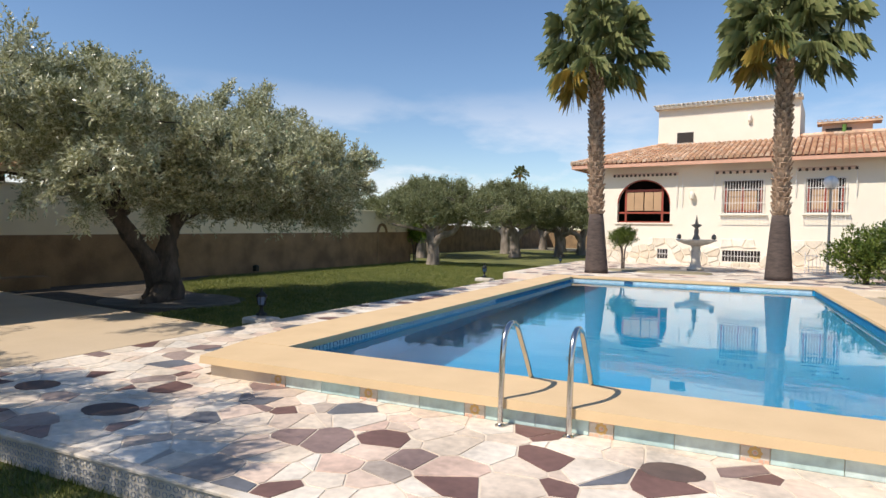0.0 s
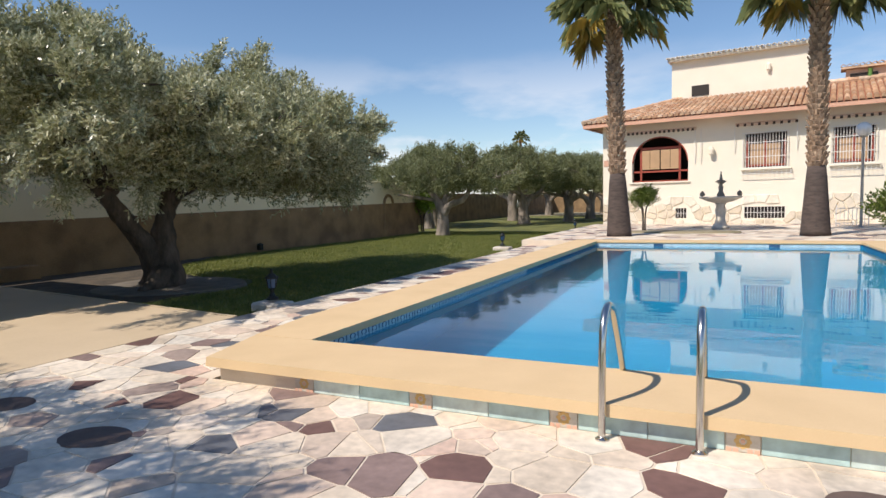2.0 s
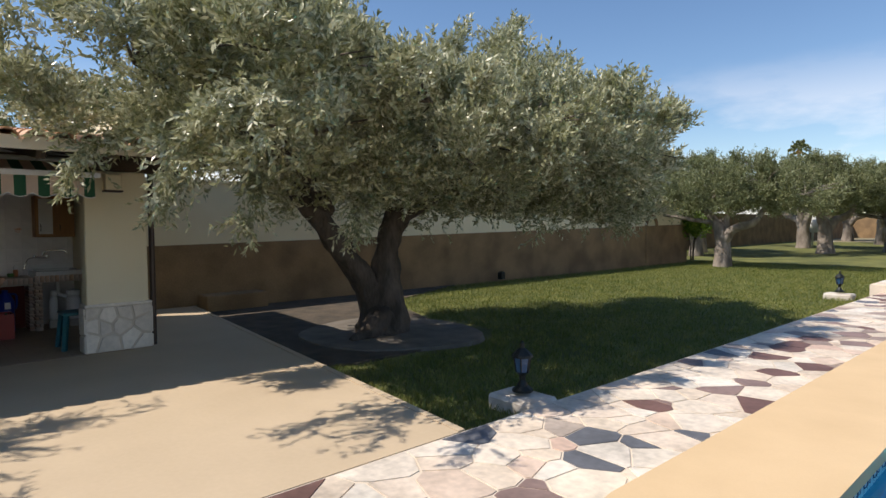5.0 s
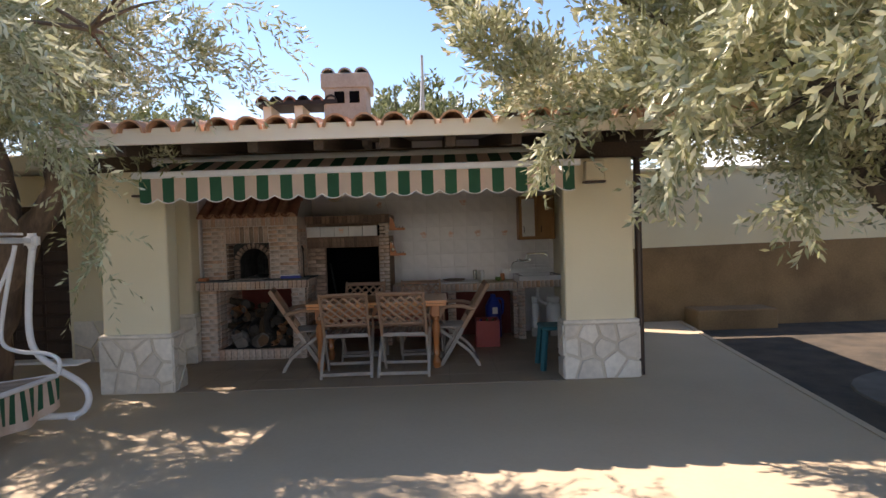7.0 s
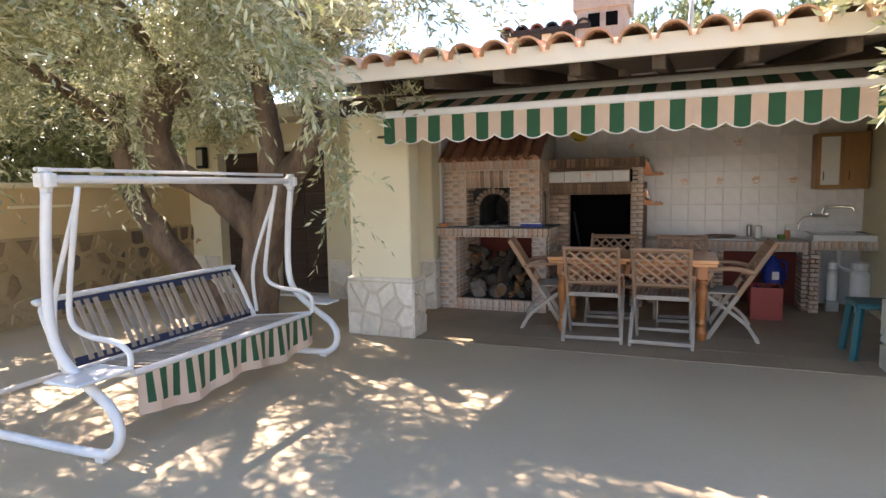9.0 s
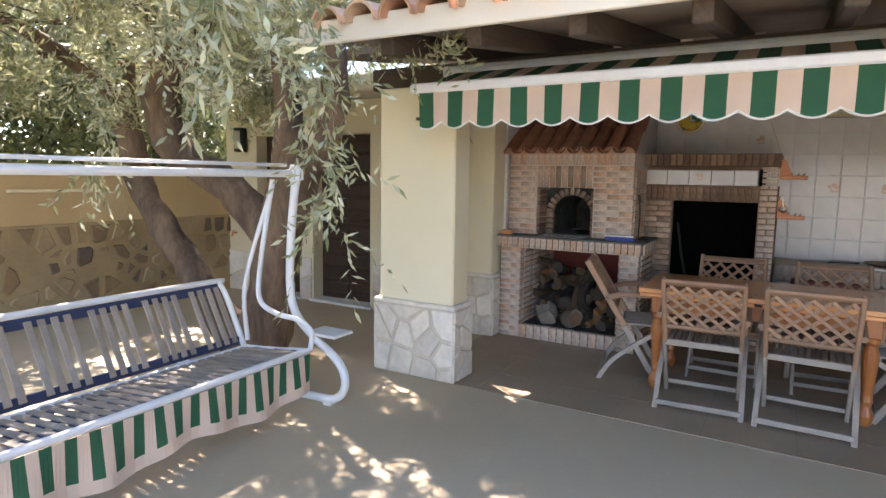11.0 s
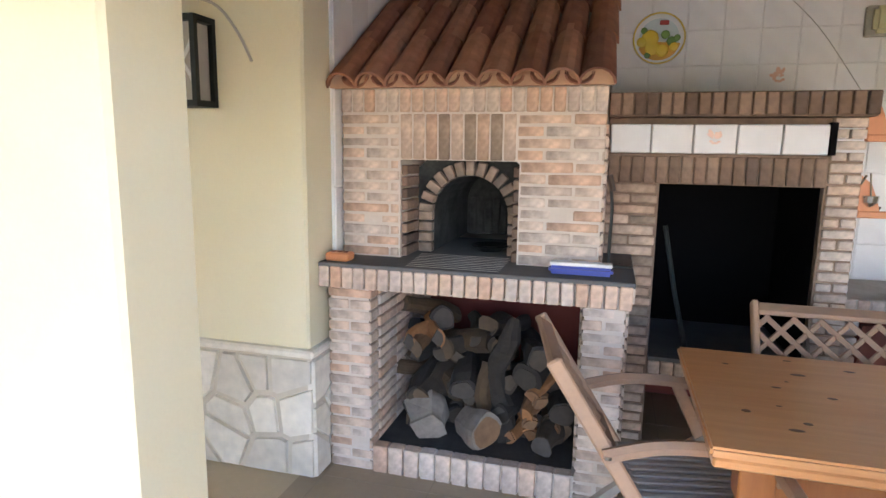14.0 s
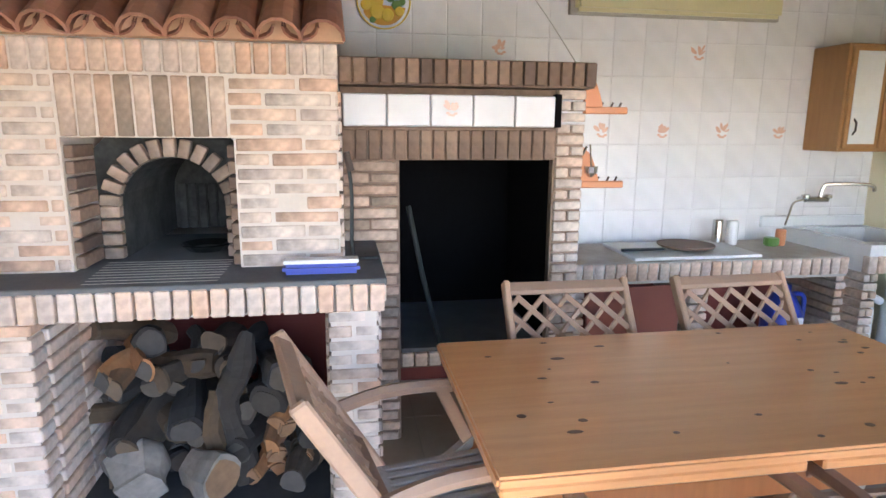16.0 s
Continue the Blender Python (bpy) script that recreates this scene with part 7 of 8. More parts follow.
# ---- back wall: tiles, rack, plate, light, cabinet ----
zrow = [0.78 + 0.2 * k for k in range(9)]
for j, z in enumerate(zrow):
    y = 2.77
    k = 0
    while y < 6.18:
        b = min(y + 0.196, 6.195)
        if not (z < 1.6 and y < 3.75):
            brick(kwb, -16.306, (y + b) / 2, z + 0.1, 0.012, round(b - y - 0.004, 3), 0.196, M_TILE, name="tile")
        y += 0.1975
        k += 1
bm = bmesh.new()
box(-16.312, 1.43, 1.0, -16.30, 2.77, 2.8, bm=bm)
part("tile_strip", bm, M_TILE, kwb)
for y, z in ((3.67, 1.91), (4.31, 1.45), (4.70, 1.45), (5.10, 1.45), (5.49, 1.45), (5.88, 1.45), (4.9, 1.91)):
    flower_motif(kwb, -16.2998, y, z, 2.0)
for j in range(3):
    for k in range(2):
        brick(kws, -15.05 - k * 0.2, 1.556, 1.05 + j * 0.5, 0.196, 0.012, 0.49, M_TILE, name="tile")

plate = thing("wall_plate", Matrix.Translation((-16.29, 3.01, 2.14)) @ pose(0, 0, 0, 0, 90), "painted ceramic plate with yellow lemons on the tiled wall", "plate")
part("dish", lathe([(0.13, 0), (0.15, 0.008), (0.148, 0.014), (0.10, 0.008)], 24), M_PORC, plate, smooth=True)
part("rim_band", tube([(0.143 * math.cos(a), 0.143 * math.sin(a), 0.014) for a in (i * math.pi / 16 for i in range(32))], 0.005, 5, closed=True), M_YELLOW, plate)
part("painted_sky", lathe([(0.125, 0.0095), (0.01, 0.0105)], 20), plain("pale_blue_glaze", (0.55, 0.64, 0.66), 0.2), plate)
part("painted_ground", prism([(0.125 * math.cos(a), 0.125 * math.sin(a)) for a in (i * math.pi / 12 - math.pi / 3 for i in range(9))] + [(0.03, 0.12), (0.02, 0.0), (0.05, -0.11)], 0.0105, 0.0125), plain("ochre_glaze", (0.68, 0.36, 0.07), 0.25), plate)
for k, (x, y, s) in enumerate(((0.0, -0.05, 0.05), (0.055, -0.035, 0.042), (0.02, -0.095, 0.03), (0.07, 0.02, 0.036), (0.05, 0.085, 0.026))):
    part("lemon", lathe([(s, 0.011 + 0.001 * k), (s * 0.8, 0.016 + 0.001 * k), (0.004, 0.019 + 0.001 * k)], 12, at=(x, y, 0)), M_YELLOW, plate)
for x, y, s in ((-0.02, 0.035, 0.026), (0.02, 0.07, 0.03), (-0.045, -0.085, 0.02), (0.095, -0.06, 0.02), (0.0, 0.1, 0.02)):
    part("painted_leaf", lathe([(s, 0.011), (s * 0.7, 0.0155), (0.003, 0.017)], 8, at=(x, y, 0)), M_LEAFPAINT, plate)
part("painted_roof", box(-0.10, 0.0, 0.008, -0.075, 0.05, 0.016, 0.002), M_RED, plate)

light = thing("fluorescent_light", (-16.3, 4.72, 2.13), "fluorescent wall light with a yellowed diffuser, switched off", "light")
part("housing", box(0, -0.66, -0.02, 0.04, 0.66, 0.14, 0.006), M_MORTAR, light)
part("diffuser", box(0.04, -0.64, -0.01, 0.10, 0.64, 0.13, 0.02, seg=2), M_DIFFUSER, light, "yellowed plastic diffuser")

for k, z in enumerate((1.56, 1.22)):
    rack = thing("wooden_rack", (-15.52, 3.868, z), "orange pine bracket with hooks on the side of the barbecue", "rack", "racks on the barbecue jamb")
    bm = prism([(0.0, 0.0), (0.0, 0.17), (0.045, 0.13), (0.075, 0.055), (0.09, 0.0)], -0.011, 0.011)
    bm.transform(Matrix(((0, 0, 1, 0), (1, 0, 0, 0), (0, 1, 0, 0), (0, 0, 0, 1))))
    part("cheek", bm, M_ORANGE, rack)
    part("arm", box(-0.016, 0.0, -0.022, 0.016, 0.21, 0.01, 0.005), M_ORANGE, rack)
    for y in (0.08, 0.13, 0.17):
        part("peg", tube([(0, y, 0.006), (0, y + 0.012, 0.03)], 0.005, 6), M_DOOR, rack)
    part("hanger", tube([(0.01, 0.0, 0.13), (0.01, 0.02, 0.17)], 0.006, 6), M_STEEL, rack)
for z in (1.30,):
    tool = thing("hanging_ladle", (-15.5, 3.91, z), "small steel ladle hanging from the rack", "ladle")
    part("cup", lathe([(0.01, -0.05), (0.03, -0.03), (0.034, 0.0), (0.03, 0.0)], 10), M_STEEL, tool)
    part("handle", tube([(0, 0, 0), (0, -0.01, 0.1)], 0.004, 6), M_STEEL, tool)

cab = thing("wall_cabinet", (-16.3, 5.67, 1.35), "oak wall cabinet with a pale door over the sink", "cabinet")
part("body", box(0, 0, 0, 0.28, 0.51, 0.62, 0.006), M_OAK, cab)
for a, b, mt in ((0.015, 0.25, M_WHITE), (0.26, 0.495, M_OAK)):
    d = part("door", box(0.282, a, 0.02, 0.302, b, 0.60, 0.004), M_OAK, cab)
    part("panel", box(0.302, a + 0.025, 0.045, 0.308, b - 0.03, 0.575, 0.002), mt, d, "flat panel")
    part("handle", tube([(0.305, a + 0.05, 0.10), (0.325, a + 0.05, 0.12), (0.325, a + 0.05, 0.17), (0.305, a + 0.05, 0.19)], 0.006, 6), M_DOOR, d)

# ---- counter with sink ----
counter = thing("brick_counter", (0, 0, 0), "low brick counter with pale top along the tiled wall", "counter")
CX = -15.72
part("top", box(-16.3, 3.87, 0.72, CX - 0.01, 5.58, 0.775, 0.004), M_PLASTER, counter)
soldiers(counter, CX, 3.87, 5.58, 0.675, 0.775, M_BRICK, 31, 0.06, 0.07)
part("lintel", box(-16.2, 3.87, 0.66, CX - 0.02, 5.58, 0.72), M_MORTAR, counter)
for y in (3.9, 4.62, 5.52):
    courses(counter, CX - 0.02, y, y + 0.12, 0.0, 0.675, M_BRICK, int(y * 10), bl=0.12, depth=0.4)
part("store_back", box(-16.2, 4.0, 0.0, -16.15, 5.55, 0.66), M_REDBACK, counter)
part("store_door", box(CX - 0.06, 4.04, 0.05, CX - 0.04, 4.58, 0.64, 0.004), plain("dull_red_panel", (0.25, 0.07, 0.045), 0.6), counter, "dull red board")
sinku = thing("sink_unit", (0, 0, 0), "white stone sink on a brick base", "sink")
bm = bmesh.new()
for a in ((-16.3, 5.6, -15.62, 5.66), (-16.3, 6.12, -15.62, 6.18), (-15.70, 5.66, -15.62, 6.12), (-16.3, 5.66, -16.2, 6.12)):
    box(a[0], a[1], 0.70, a[2], a[3], 0.86, bm=bm)
box(-16.2, 5.66, 0.70, -15.70, 6.12, 0.72, bm=bm)
part("basin", bm, M_PORC, sinku)
part("splash", box(-16.3, 5.42, 0.86, -16.27, 6.18, 0.93, 0.006), M_PORC, sinku)
soldiers(sinku, -15.60, 5.58, 6.19, 0.70, 0.80, M_BRICK, 33, 0.06, 0.05)
courses(sinku, -15.62, 5.58, 5.68, 0.0, 0.70, M_BRICK, 34, bl=0.1, depth=0.4)
part("trap", tube([(-15.9, 5.9, 0.70), (-15.9, 5.9, 0.5), (-15.9, 6.0, 0.45), (-16.2, 6.0, 0.45)], 0.025, 8), M_PORC, sinku)
tap = thing("wall_tap", (-16.29, 5.78, 1.04), "chrome wall mixer tap with a long swivel spout", "tap")
part("body", tube([(0.06, -0.1, 0), (0.06, 0.06, 0)], 0.02, 10), M_STEEL, tap)
for y in (-0.1, 0.06):
    part("handle", lathe([(0.012, 0), (0.028, 0.01), (0.026, 0.03), (0.01, 0.035)], 10, at=(0.06, y, 0.0)), M_STEEL, tap)
    part("inlet", tube([(0, y, 0), (0.06, y, 0)], 0.014, 8), M_STEEL, tap)
part("spout", tube(smooth_line([(0.06, 0.0, 0.0), (0.06, 0.02, 0.08), (0.08, 0.06, 0.10), (0.16, 0.26, 0.10), (0.17, 0.29, 0.06)], 5), 0.011, 8), M_STEEL, tap)
part("hose", tube(smooth_line([(0.06, -0.1, 0), (0.06, -0.18, -0.02), (0.08, -0.22, -0.09), (0.08, -0.24, -0.16)], 5), 0.007, 6), M_STEEL, tap)

cooker = thing("grill_plate", (-15.98, 4.72, 0.776), "round iron griddle lying on a crumpled white sheet", "griddle")
part("sheet", gnarl(box(-0.22, -0.42, 0.0, 0.22, 0.34, 0.02, 0.004), 4, 0.014), M_WHITE, cooker, "crumpled white sheet")
part("griddle", lathe([(0.14, 0.03), (0.16, 0.04), (0.16, 0.048), (0.14, 0.046)], 20), material("brown_iron", (0.16, 0.095, 0.06), 0.6, amount=0.5), cooker)
part("handle", bar((0.05, -0.42, 0.03), (0.12, -0.2, 0.045), 0.03, 0.012), M_IRON, cooker)
for k, (y, rr, hh, mt) in enumerate(((5.03, 0.03, 0.16, M_STEEL), (5.13, 0.035, 0.15, M_PORC), (5.42, 0.03, 0.10, M_ORANGE), (5.36, 0.045, 0.05, M_LEAFPAINT))):
    g = thing(("steel_beaker", "white_beaker", "jam_jar", "green_sponge")[k], (-16.15 + 0.06 * (k > 1), y, 0.776), ("dull steel beaker standing on the counter", "white plastic beaker standing on the counter", "small amber jam jar beside the sink", "green scouring sponge beside the sink")[k], ("beaker", "beaker", "jar", "sponge")[k])
    part("body", lathe([(rr * 0.85, 0), (rr, 0.01), (rr, hh - 0.01), (rr * 0.9, hh)], 12), mt, g)
jug = thing("blue_canister", (-15.8, 5.25, 0.35), "blue plastic canister with a white label under the counter", "canister")
part("body", lathe([(0.09, -0.35), (0.11, -0.33), (0.11, 0.1), (0.06, 0.2), (0.035, 0.22), (0.035, 0.26)], 14), M_BLUE, jug, smooth=True)
part("handle", tube(smooth_line([(0, 0.05, 0.2), (0, 0.13, 0.18), (0, 0.13, 0.02), (0, 0.1, -0.02)], 4), 0.014, 8), M_BLUE, jug)
part("label", box(0.1, -0.02, 0.0, 0.114, 0.05, 0.09, 0.003), M_PORC, jug)
crate = thing("red_crate", (-15.3, 5.12, 0.0), "red plastic bottle crate on the floor by the counter", "crate")
bm = bmesh.new()
box(-0.17, -0.15, 0.0, 0.17, 0.15, 0.02, bm=bm)
for a in ((-0.17, -0.15, 0.17, -0.135), (-0.17, 0.135, 0.17, 0.15), (-0.17, -0.135, -0.155, 0.135), (0.155, -0.135, 0.17, 0.135)):
    box(a[0], a[1], 0.02, a[2], a[3], 0.34, bm=bm)
part("body", bm, M_RED, crate)
for k in range(3):
    b = thing("bottle", (-15.3, 5.04 + k * 0.08, 0.02), "dark glass bottle standing in the red crate", "bottle", "bottles in the crate")
    part("glass", lathe([(0.032, 0), (0.034, 0.01), (0.034, 0.2), (0.014, 0.27), (0.014, 0.32)], 10), M_LEAFPAINT if k else M_BLUE, b, smooth=True)
for k in range(2):
    f = thing("water_filter", (-15.85, 5.84 + k * 0.26, 0.0), "white water filter canister standing under the sink", "filter", "filters under the sink")
    rr = 0.055 if k == 0 else 0.1
    part("canister", lathe([(rr * 0.9, 0.12), (rr, 0.14), (rr, 0.42), (rr * 0.7, 0.47)], 14), M_PORC, f, smooth=True)
    part("head", lathe([(rr * 0.8, 0.47), (rr * 0.9, 0.49), (rr * 0.9, 0.54), (0.02, 0.56)], 12), M_PORC, f)
    part("stand", box(-0.06, -0.06, 0, 0.06, 0.06, 0.12, 0.004), M_MORTAR, f)
stool = thing("plastic_stool", (-13.9, 5.74, 0.0), "teal plastic stool beside the pillar", "stool")
part("seat", box(-0.19, -0.16, 0.42, 0.19, 0.16, 0.46, 0.014), M_TEAL, stool)
for sx in (-1, 1):
    for sy in (-1, 1):
        part("leg", bar((sx * 0.19, sy * 0.16, 0), (sx * 0.15, sy * 0.12, 0.42), 0.045, 0.045), M_TEAL, stool)

lan = thing("wall_lantern", Matrix.Translation((-14.684, 1.04, 1.64)) @ pose(0, 0, 0, 0, 0, -90) @ Matrix.Scale(1.4, 4), "square dark wall lantern with frosted curved panes", "lantern")
part("frame", box(-0.075, 0.0, 0.0, 0.075, 0.10, 0.018), M_IRON, lan)
part("frame", box(-0.075, 0.0, 0.242, 0.075, 0.10, 0.26), M_IRON, lan)
for x in (-0.067, 0.067):
    for y in (0.008, 0.092):
        part("corner_post", box(x - 0.008, y - 0.008, 0.018, x + 0.008, y + 0.008, 0.242), M_IRON, lan)
part("glass", box(-0.055, 0.012, 0.02, 0.055, 0.085, 0.24), M_MORTAR, lan, "frosted pane")
for s in (-1, 1):
    part("scroll", tube([(s * (0.02 + 0.045 * abs(math.cos(t))), 0.088, 0.03 + 0.2 * i / 10) for i, t in ((i, i * math.pi / 10) for i in range(11))], 0.006, 6), M_PORC, lan)
cord = thing("slack_cord", (0, 0, 0), "thin slack cord along the side wall", "cord")
part("cord", tube(smooth_line([(-14.675, 0.92, 2.12), (-14.675, 1.14, 2.07), (-14.675, 1.25, 1.96), (-14.675, 1.32, 1.83)], 6), 0.006, 6), M_MORTAR, cord)

# ---- table and chairs ----
table = thing("dining_table", (0, 0, 0), "varnished knotty pine table with turned legs", "table")
TX0, TX1, TY0, TY1 = -14.76, -13.93, 3.07, 4.60
part("tabletop", box(TX0, TY0, 0.722, TX1, TY1, 0.75, 0.007, seg=2), M_PINE, table)
part("leaf", box(TX0 + 0.01, TY0 + 0.01, 0.69, TX1 - 0.01, (TY0 + TY1) / 2 - 0.02, 0.718, 0.006), M_PINE, table, "lower pull-out leaf")
part("leaf", box(TX0 + 0.01, (TY0 + TY1) / 2 + 0.02, 0.69, TX1 - 0.01, TY1 - 0.01, 0.718, 0.006), M_PINE, table, "lower pull-out leaf")
for a in ((TX0 + 0.08, TY0 + 0.1, TX1 - 0.08, TY0 + 0.125), (TX0 + 0.08, TY1 - 0.125, TX1 - 0.08, TY1 - 0.1), (TX0 + 0.08, TY0 + 0.125, TX0 + 0.105, TY1 - 0.125), (TX1 - 0.105, TY0 + 0.125, TX1 - 0.08, TY1 - 0.125)):
    part("apron", box(a[0], a[1], 0.59, a[2], a[3], 0.69), M_PINELEG, table)
for x in (TX0 + 0.11, TX1 - 0.11):
    for y in (TY0 + 0.13, TY1 - 0.13):
        bm = box(x - 0.045, y - 0.045, 0.57, x + 0.045, y + 0.045, 0.69, 0.005)
        lathe([(0.03, 0), (0.042, 0.03), (0.048, 0.07), (0.034, 0.11), (0.026, 0.13), (0.036, 0.16), (0.030, 0.2), (0.036, 0.3), (0.046, 0.42), (0.044, 0.48), (0.03, 0.52), (0.043, 0.54), (0.043, 0.56), (0.034, 0.575)], 14, bm, (x, y, 0))
        part("leg", bm, M_PINELEG, table)
R = random.Random(5)
for k in range(34):
    x, y = R.uniform(TX0 + 0.05, TX1 - 0.05), R.uniform(TY0 + 0.05, TY1 - 0.05)
    s = R.uniform(0.004, 0.011)
    t = lathe([(s, 0), (s * 0.9, 0.0006)], 9)
    t.transform(Matrix.Translation((x, y, 0.7501)) @ Matrix.Diagonal((1, R.uniform(1.2, 2.4), 1, 1)))
    part("knot", t, M_KNOT, table)


def folding_chair():
    """A folding teak armchair; it faces -y, its back stands at +y."""
    c = thing("folding_chair", (0, 0, 0), "weathered teak folding armchair with a lattice back at the table", "chair", "chairs round the table")
    W2 = 0.235
    bk = lambda u, z: Vector((u, -0.13 + 0.55 * z / 0.9, z))
    for s in (-1, 1):
        x = s * W2
        part("back_leg", bar(bk(x, 0.0), bk(x, 0.42), 0.024, 0.045, bevel=0.005, up=(0, 1, 0)), M_GREYTEAK, c)
        part("back_stile", bar(bk(x, 0.42), bk(x, 0.90), 0.026, 0.045, bevel=0.006, up=(0, 1, 0)), M_TEAK, c)
        line = smooth_line([(x * 1.1, 0.30, 0.0), (x * 1.1, 0.20, 0.16), (x * 1.1, 0.0, 0.32), (x * 1.1, -0.2, 0.46)], 4)
        part("front_leg", tube(line, 0.022, 4), M_GREYTEAK, c)
        line = smooth_line([(x * 1.1, 0.27, 0.63), (x * 1.1, 0.12, 0.665), (x * 1.1, -0.05, 0.665), (x * 1.1, -0.2, 0.64)], 4)
        part("armrest", tube(line, 0.022, 6), M_TEAK, c)
        part("arm_support", bar((x * 1.1, -0.18, 0.45), (x * 1.1, -0.08, 0.655), 0.022, 0.04, bevel=0.004, up=(0, 1, 0)), M_TEAK, c)
        part("bolt", lathe([(0.012, 0), (0.012, 0.01)], 8, at=(x * 1.16, 0.26, 0.63)), M_STEEL, c)
    part("rear_stretcher", bar((-W2 * 1.1, 0.285, 0.045), (W2 * 1.1, 0.285, 0.045), 0.03, 0.035, bevel=0.004), M_GREYTEAK, c)
    part("front_stretcher", bar((-W2, -0.10, 0.08), (W2, -0.10, 0.08), 0.03, 0.03, bevel=0.004), M_GREYTEAK, c)
    part("rear_rail", bar((-W2, 0.13, 0.42), (W2, 0.13, 0.42), 0.03, 0.04, bevel=0.004), M_GREYTEAK, c)
    for k in range(11):
        x = -0.205 + k * 0.041
        part("seat_slat", box(x - 0.014, -0.24, 0.425, x + 0.014, 0.13, 0.442, 0.003), M_GREYTEAK, c)
    part("seat_front", bar((-W2, -0.25, 0.43), (W2, -0.25, 0.43), 0.03, 0.035, bevel=0.004), M_TEAK, c)
    part("top_rail", bar(bk(-W2, 0.875), bk(W2, 0.875), 0.024, 0.06, bevel=0.008, up=(0, 1, 0.6)), M_TEAK, c)
    part("bottom_rail", bar(bk(-W2, 0.545), bk(W2, 0.545), 0.022, 0.045, bevel=0.006, up=(0, 1, 0.6)), M_TEAK, c)
    lo, hi, w = 0.565, 0.85, W2 - 0.01
    for s in (-1, 1):
        for k in range(-4, 9):
            u0 = -w + k * 0.095
            u1 = u0 + (hi - lo) * 1.15
            a, b, za, zb = u0, u1, lo, hi
            if a < -w:
                za += (-w - a) / 1.15
                a = -w
            if b > w:
                zb -= (b - w) / 1.15
                b = w
            if b - a > 0.04:
                off = Vector((0, 0.004 * s, 0))
                part("lattice_slat", bar(bk(s * a, za) + off, bk(s * b, zb) + off, 0.008, 0.02, up=(0, 0, 1)), M_TEAK, c)
    return c


first = folding_chair()
first.matrix_basis = pose(-13.95, 3.52, 0.0, 0, 0, -90 + 3)
spots = [(-13.93, 4.14, -92), (-14.55, 3.60, 90), (-14.55, 4.30, 92), (-14.34, 3.03, 191), (-14.33, 4.64, 0)]
for x, y, a in spots:
    copy_thing(first, pose(x, y, 0.0, 0, 0, a))

# ---- garden swing ----
swing = thing("garden_swing", (0, 0, 0), "white tubular garden swing seat with wooden slats and a striped skirt", "swing")
XA, XB = -12.52, -10.36
for x in (XA, XB):
    s = 1 if x == XB else -1
    pts = [(x, -0.25, 0.03), (x, 0.6, 0.03), (x, 1.30, 0.03), (x, 1.48, 0.06), (x, 1.545, 0.17), (x, 1.49, 0.30), (x, 1.28, 0.44), (x, 1.12, 0.58), (x, 1.07, 0.78), (x, 1.09, 1.15), (x, 1.13, 1.45)]
    part("end_frame", tube(smooth_line(pts, 6), 0.028, 12), M_ENAMEL, swing, smooth=True)
    part("corner_joint", box(x - 0.045, 1.07, 1.45, x + 0.045, 1.19, 1.58, 0.03, seg=3), M_ENAMEL, swing)
    part("tray", box(x - 0.17, 1.22, 0.455, x + 0.03 if s < 0 else x + 0.17, 1.48, 0.475, 0.008), M_ENAMEL, swing, "small round-edged side tray")
    part("foot_pad", box(x - 0.03, 1.38, 0.0, x + 0.03, 1.44, 0.03), M_PORC, swing)
part("top_beam", tube([(XA, 1.13, 1.52), (XB, 1.13, 1.52)], 0.024, 12), M_ENAMEL, swing)
part("canopy_rod", tube([(XA, 1.05, 1.575), (XB, 1.05, 1.575)], 0.011, 8), M_ENAMEL, swing)
part("rear_beam", tube([(XA, -0.25, 0.03), (XB, -0.25, 0.03)], 0.02, 8), M_ENAMEL, swing)
SA, SB = -12.30, -10.58
bench = part("bench_frame", tube([(SA, 1.42, 0.42), (SB, 1.42, 0.42), (SB, 0.88, 0.36), (SA, 0.88, 0.36)], 0.02, 10, closed=True), M_ENAMEL, swing)
back = smooth_line([(SA, 0.86, 0.36), (SA, 0.70, 0.68), (SA + 0.03, 0.66, 0.765), (SA + 0.12, 0.645, 0.79), (SB - 0.12, 0.645, 0.79), (SB - 0.03, 0.66, 0.765), (SB, 0.70, 0.68), (SB, 0.86, 0.36)], 5)
part("back_frame", tube(back, 0.019, 10), M_ENAMEL, swing, smooth=True)
for x in (SA - 0.03, SB + 0.03):
    part("hanger_arm", tube(smooth_line([(x, 1.12, 1.48), (x, 1.0, 0.95), (x, 0.98, 0.7), (x, 1.12, 0.62), (x, 1.32, 0.60), (x, 1.43, 0.54), (x, 1.42, 0.42)], 6), 0.017, 10), M_ENAMEL, swing, smooth=True)
    part("hanger_rod", tube(smooth_line([(x, 1.10, 1.40), (x, 0.85, 0.8), (x, 0.86, 0.4)], 5), 0.015, 8), M_ENAMEL, swing)
for k in range(5):
    t = 0.14 + 0.18 * k
for lo, hi, nm in ((0.0, 0.12, "low"), (0.86, 1.0, "high")):
    a, b = Vector((SA + 0.02, 0.84 - 0.19 * (0.06 if nm == "low" else 0.94), 0.38 + 0.39 * (0.06 if nm == "low" else 0.94))), None
    part("back_strap", bar(a, a + Vector((SB - SA - 0.04, 0, 0)), 0.012, 0.055), M_NAVY, swing, "navy blue strap")
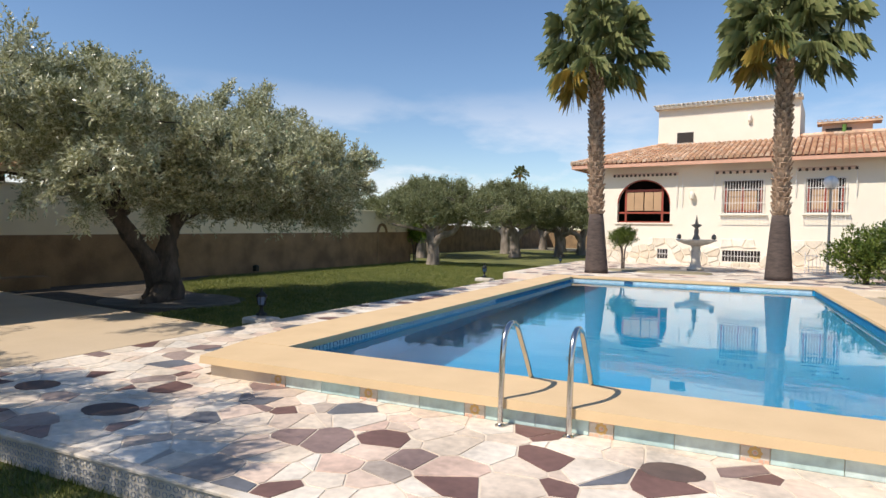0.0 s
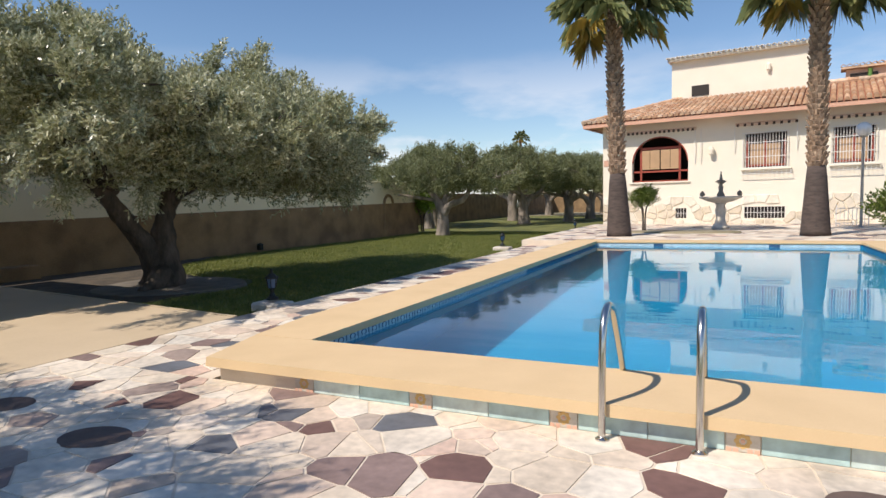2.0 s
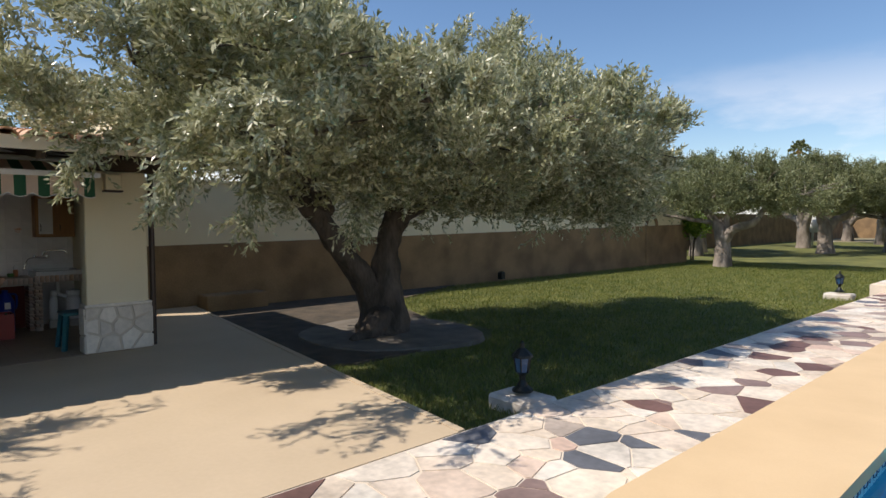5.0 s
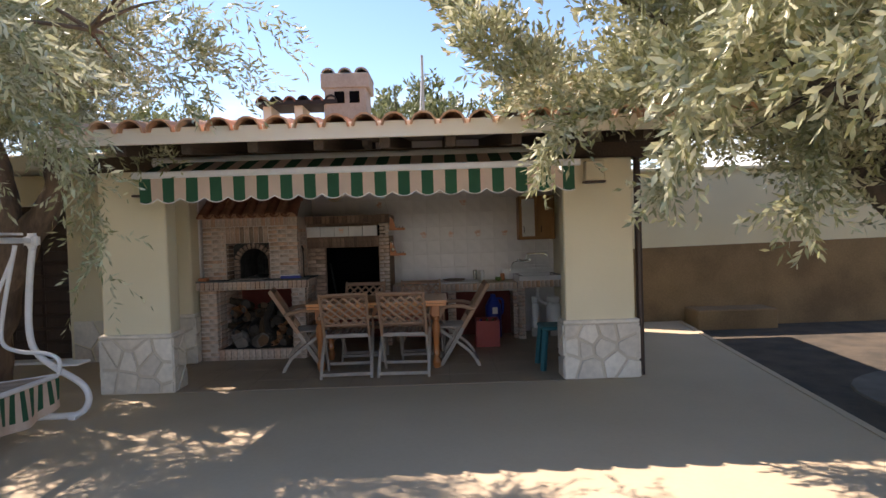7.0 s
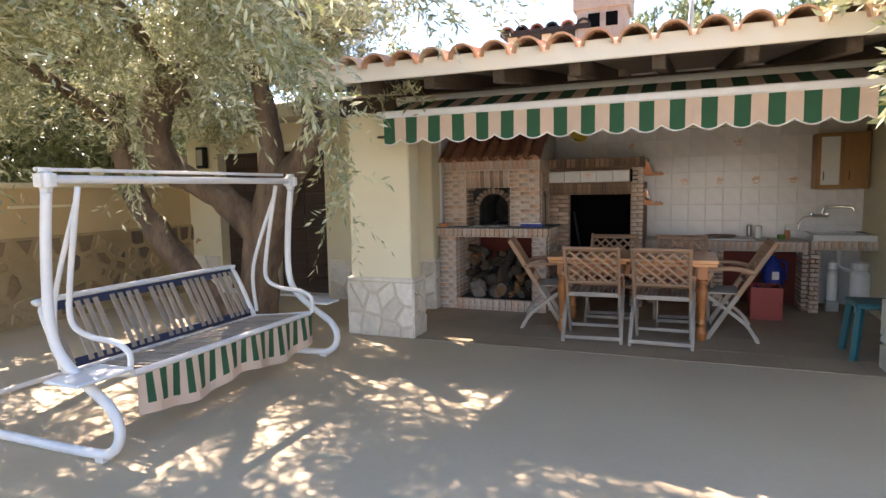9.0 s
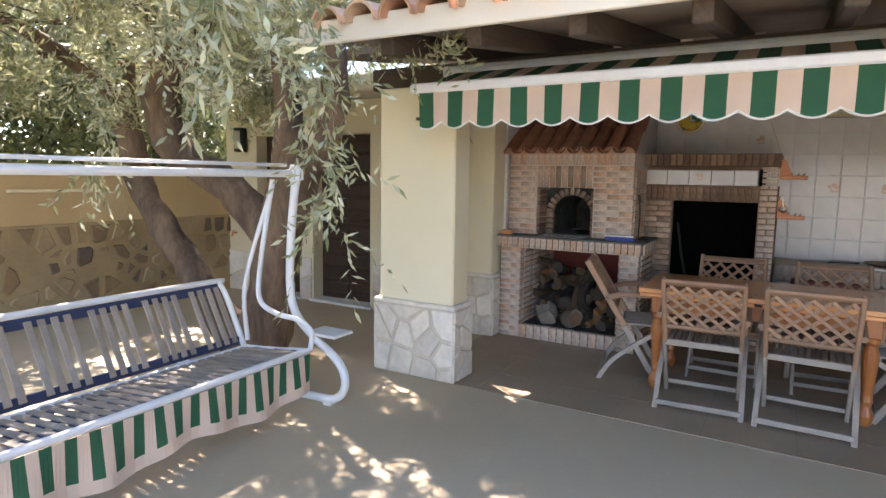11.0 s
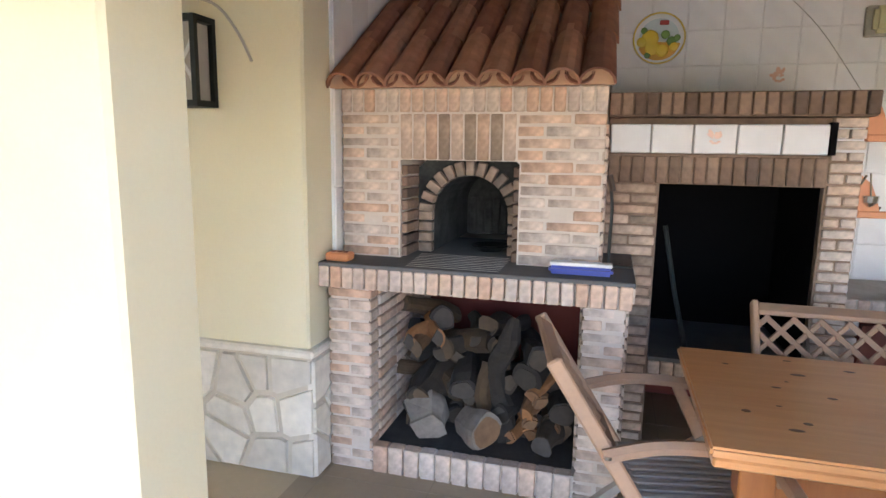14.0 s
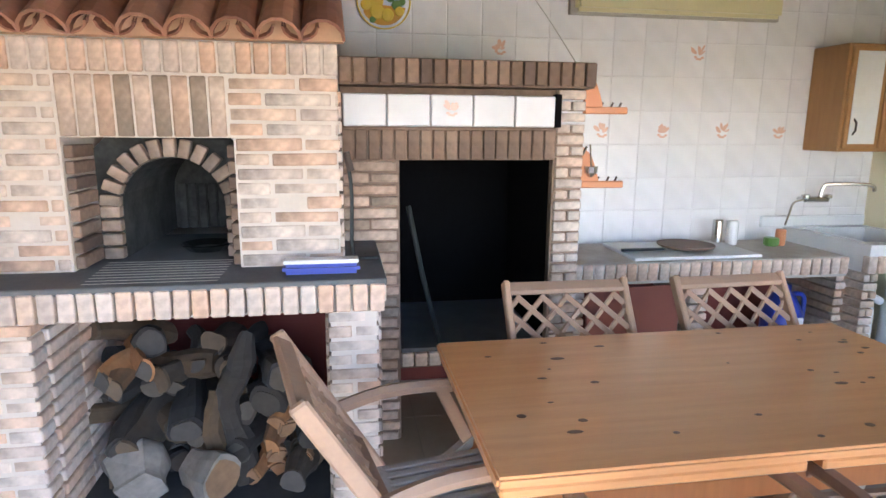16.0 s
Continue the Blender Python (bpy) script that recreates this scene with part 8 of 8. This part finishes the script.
for k in range(26):
    x = SA + 0.06 + (SB - SA - 0.12) * k / 25
    if k % 5 != 4:
        part("back_slat", bar((x, 0.845, 0.40), (x + 0.01, 0.672, 0.755), 0.036, 0.012, bevel=0.002, up=(0, 1, 0)), M_GREYTEAK, swing)
    part("seat_slat", bar((x, 0.90, 0.37), (x + 0.012, 1.40, 0.425), 0.038, 0.012, bevel=0.002), M_GREYTEAK, swing)
for y, z in ((1.0, 0.376), (1.18, 0.394), (1.33, 0.41)):
    part("seat_strap", box(SA, y - 0.025, z - 0.004, SB, y + 0.025, z + 0.002), M_NAVY, swing, "navy blue strap")
n = 34
for k in range(n):
    bm = bmesh.new()
    cols = []
    for i in range(4):
        t = (k + i / 3) / n
        x = SA + (SB - SA) * t
        sag = 0.05 * math.sin(math.pi * t * 2) ** 2
        wave = 0.018 * math.sin(x * 21)
        cols.append([bm.verts.new(q) for q in ((x, 1.445, 0.405), (x, 1.45 + wave, 0.235 - sag), (x, 1.446 + wave, 0.235 - sag), (x, 1.441, 0.405))])
    for p, q in zip(cols, cols[1:]):
        for i in range(4):
            bm.faces.new((p[i], p[(i + 1) % 4], q[(i + 1) % 4], q[i]))
    part("skirt_stripe", bm, M_GREEN if k % 2 == 0 else M_CREAM, swing)
bm = bmesh.new()
cols = []
for i in range(41):
    t = i / 40
    x = SA + (SB - SA) * t
    sag = 0.05 * math.sin(math.pi * t * 2) ** 2
    wave = 0.018 * math.sin(x * 21)
    cols.append([bm.verts.new(q) for q in ((x, 1.45 + wave, 0.236 - sag), (x, 1.455 + wave, 0.175 - sag), (x, 1.451 + wave, 0.175 - sag), (x, 1.446 + wave, 0.236 - sag))])
for p, q in zip(cols, cols[1:]):
    for i in range(4):
        bm.faces.new((p[i], p[(i + 1) % 4], q[(i + 1) % 4], q[i]))
part("skirt_fringe", bm, M_CREAM, swing)

sl = thing("door_lantern", (-14.95, -2.08, 1.78), "dark wall lantern on the yellow wall", "lantern")
part("body", box(0, -0.07, 0, 0.1, 0.07, 0.3, 0.01), M_IRON, sl)
part("pane", box(0.1, -0.05, 0.04, 0.104, 0.05, 0.26), M_MORTAR, sl)
fin = thing("wall_finial", (-13.6, -2.55, 1.58), "small cream stone finial on the boundary wall", "finial")
part("base", box(-0.09, -0.09, 0, 0.09, 0.09, 0.06, 0.01), M_WALL, fin)
part("knob", lathe([(0.05, 0.06), (0.08, 0.12), (0.07, 0.18), (0.03, 0.2)], 10), M_WALL, fin, smooth=True)
tp = thing("garden_tap", (-14.96, -2.25, 0.75), "small brass garden tap on the yellow wall", "tap")
part("body", tube([(0, 0, 0), (0.07, 0, 0), (0.08, 0, -0.04)], 0.012, 8), M_ORANGE, tp)
part("wheel", lathe([(0.025, 0), (0.025, 0.008)], 10, at=(0.05, 0, 0.02)), M_STEEL, tp)

# ---- paving pieces nearest the walk ----
DARK = [(-6.31, 3.76, 0.23, 0.17, 0.2), (-2.28, 4.52, 0.19, 0.15, 0.1), (-7.5, 3.93, 0.2, 0.16, 0.1)]
marked = []
for x, y, a, b, turn in DARK:
    marked.append([(x + a * math.cos(t) * math.cos(turn) - b * math.sin(t) * math.sin(turn), y + a * math.cos(t) * math.sin(turn) + b * math.sin(t) * math.cos(turn)) for t in (i * math.pi / 8 for i in range(16))])
PAVERS = [p for p in PAVERS if not any(math.hypot(sum(q[0] for q in p) / len(p) - d[0], sum(q[1] for q in p) / len(p) - d[1]) < 0.14 for d in DARK)]
PAVERS.sort(key=lambda p: abs(sum(q[1] for q in p) / len(p) - 4.0) + 0.2 * abs(sum(q[0] for q in p) / len(p) + 4.5))
for poly in PAVERS[:292]:
    part("paving_stone", prism(poly, -0.03, 0.0, None, 0.004), M_PAVE, pavement)
for poly in PAVERS[292:]:
    prism(poly, -0.03, 0.0, rest, 0.004)
for poly in marked:
    part("paving_stone", prism(poly, -0.03, 0.003, None, 0.004), M_OVAL, pavement, "dark oval stone")
part("paving_stones", rest, M_PAVES, pavement)["kind"] = "stuff"
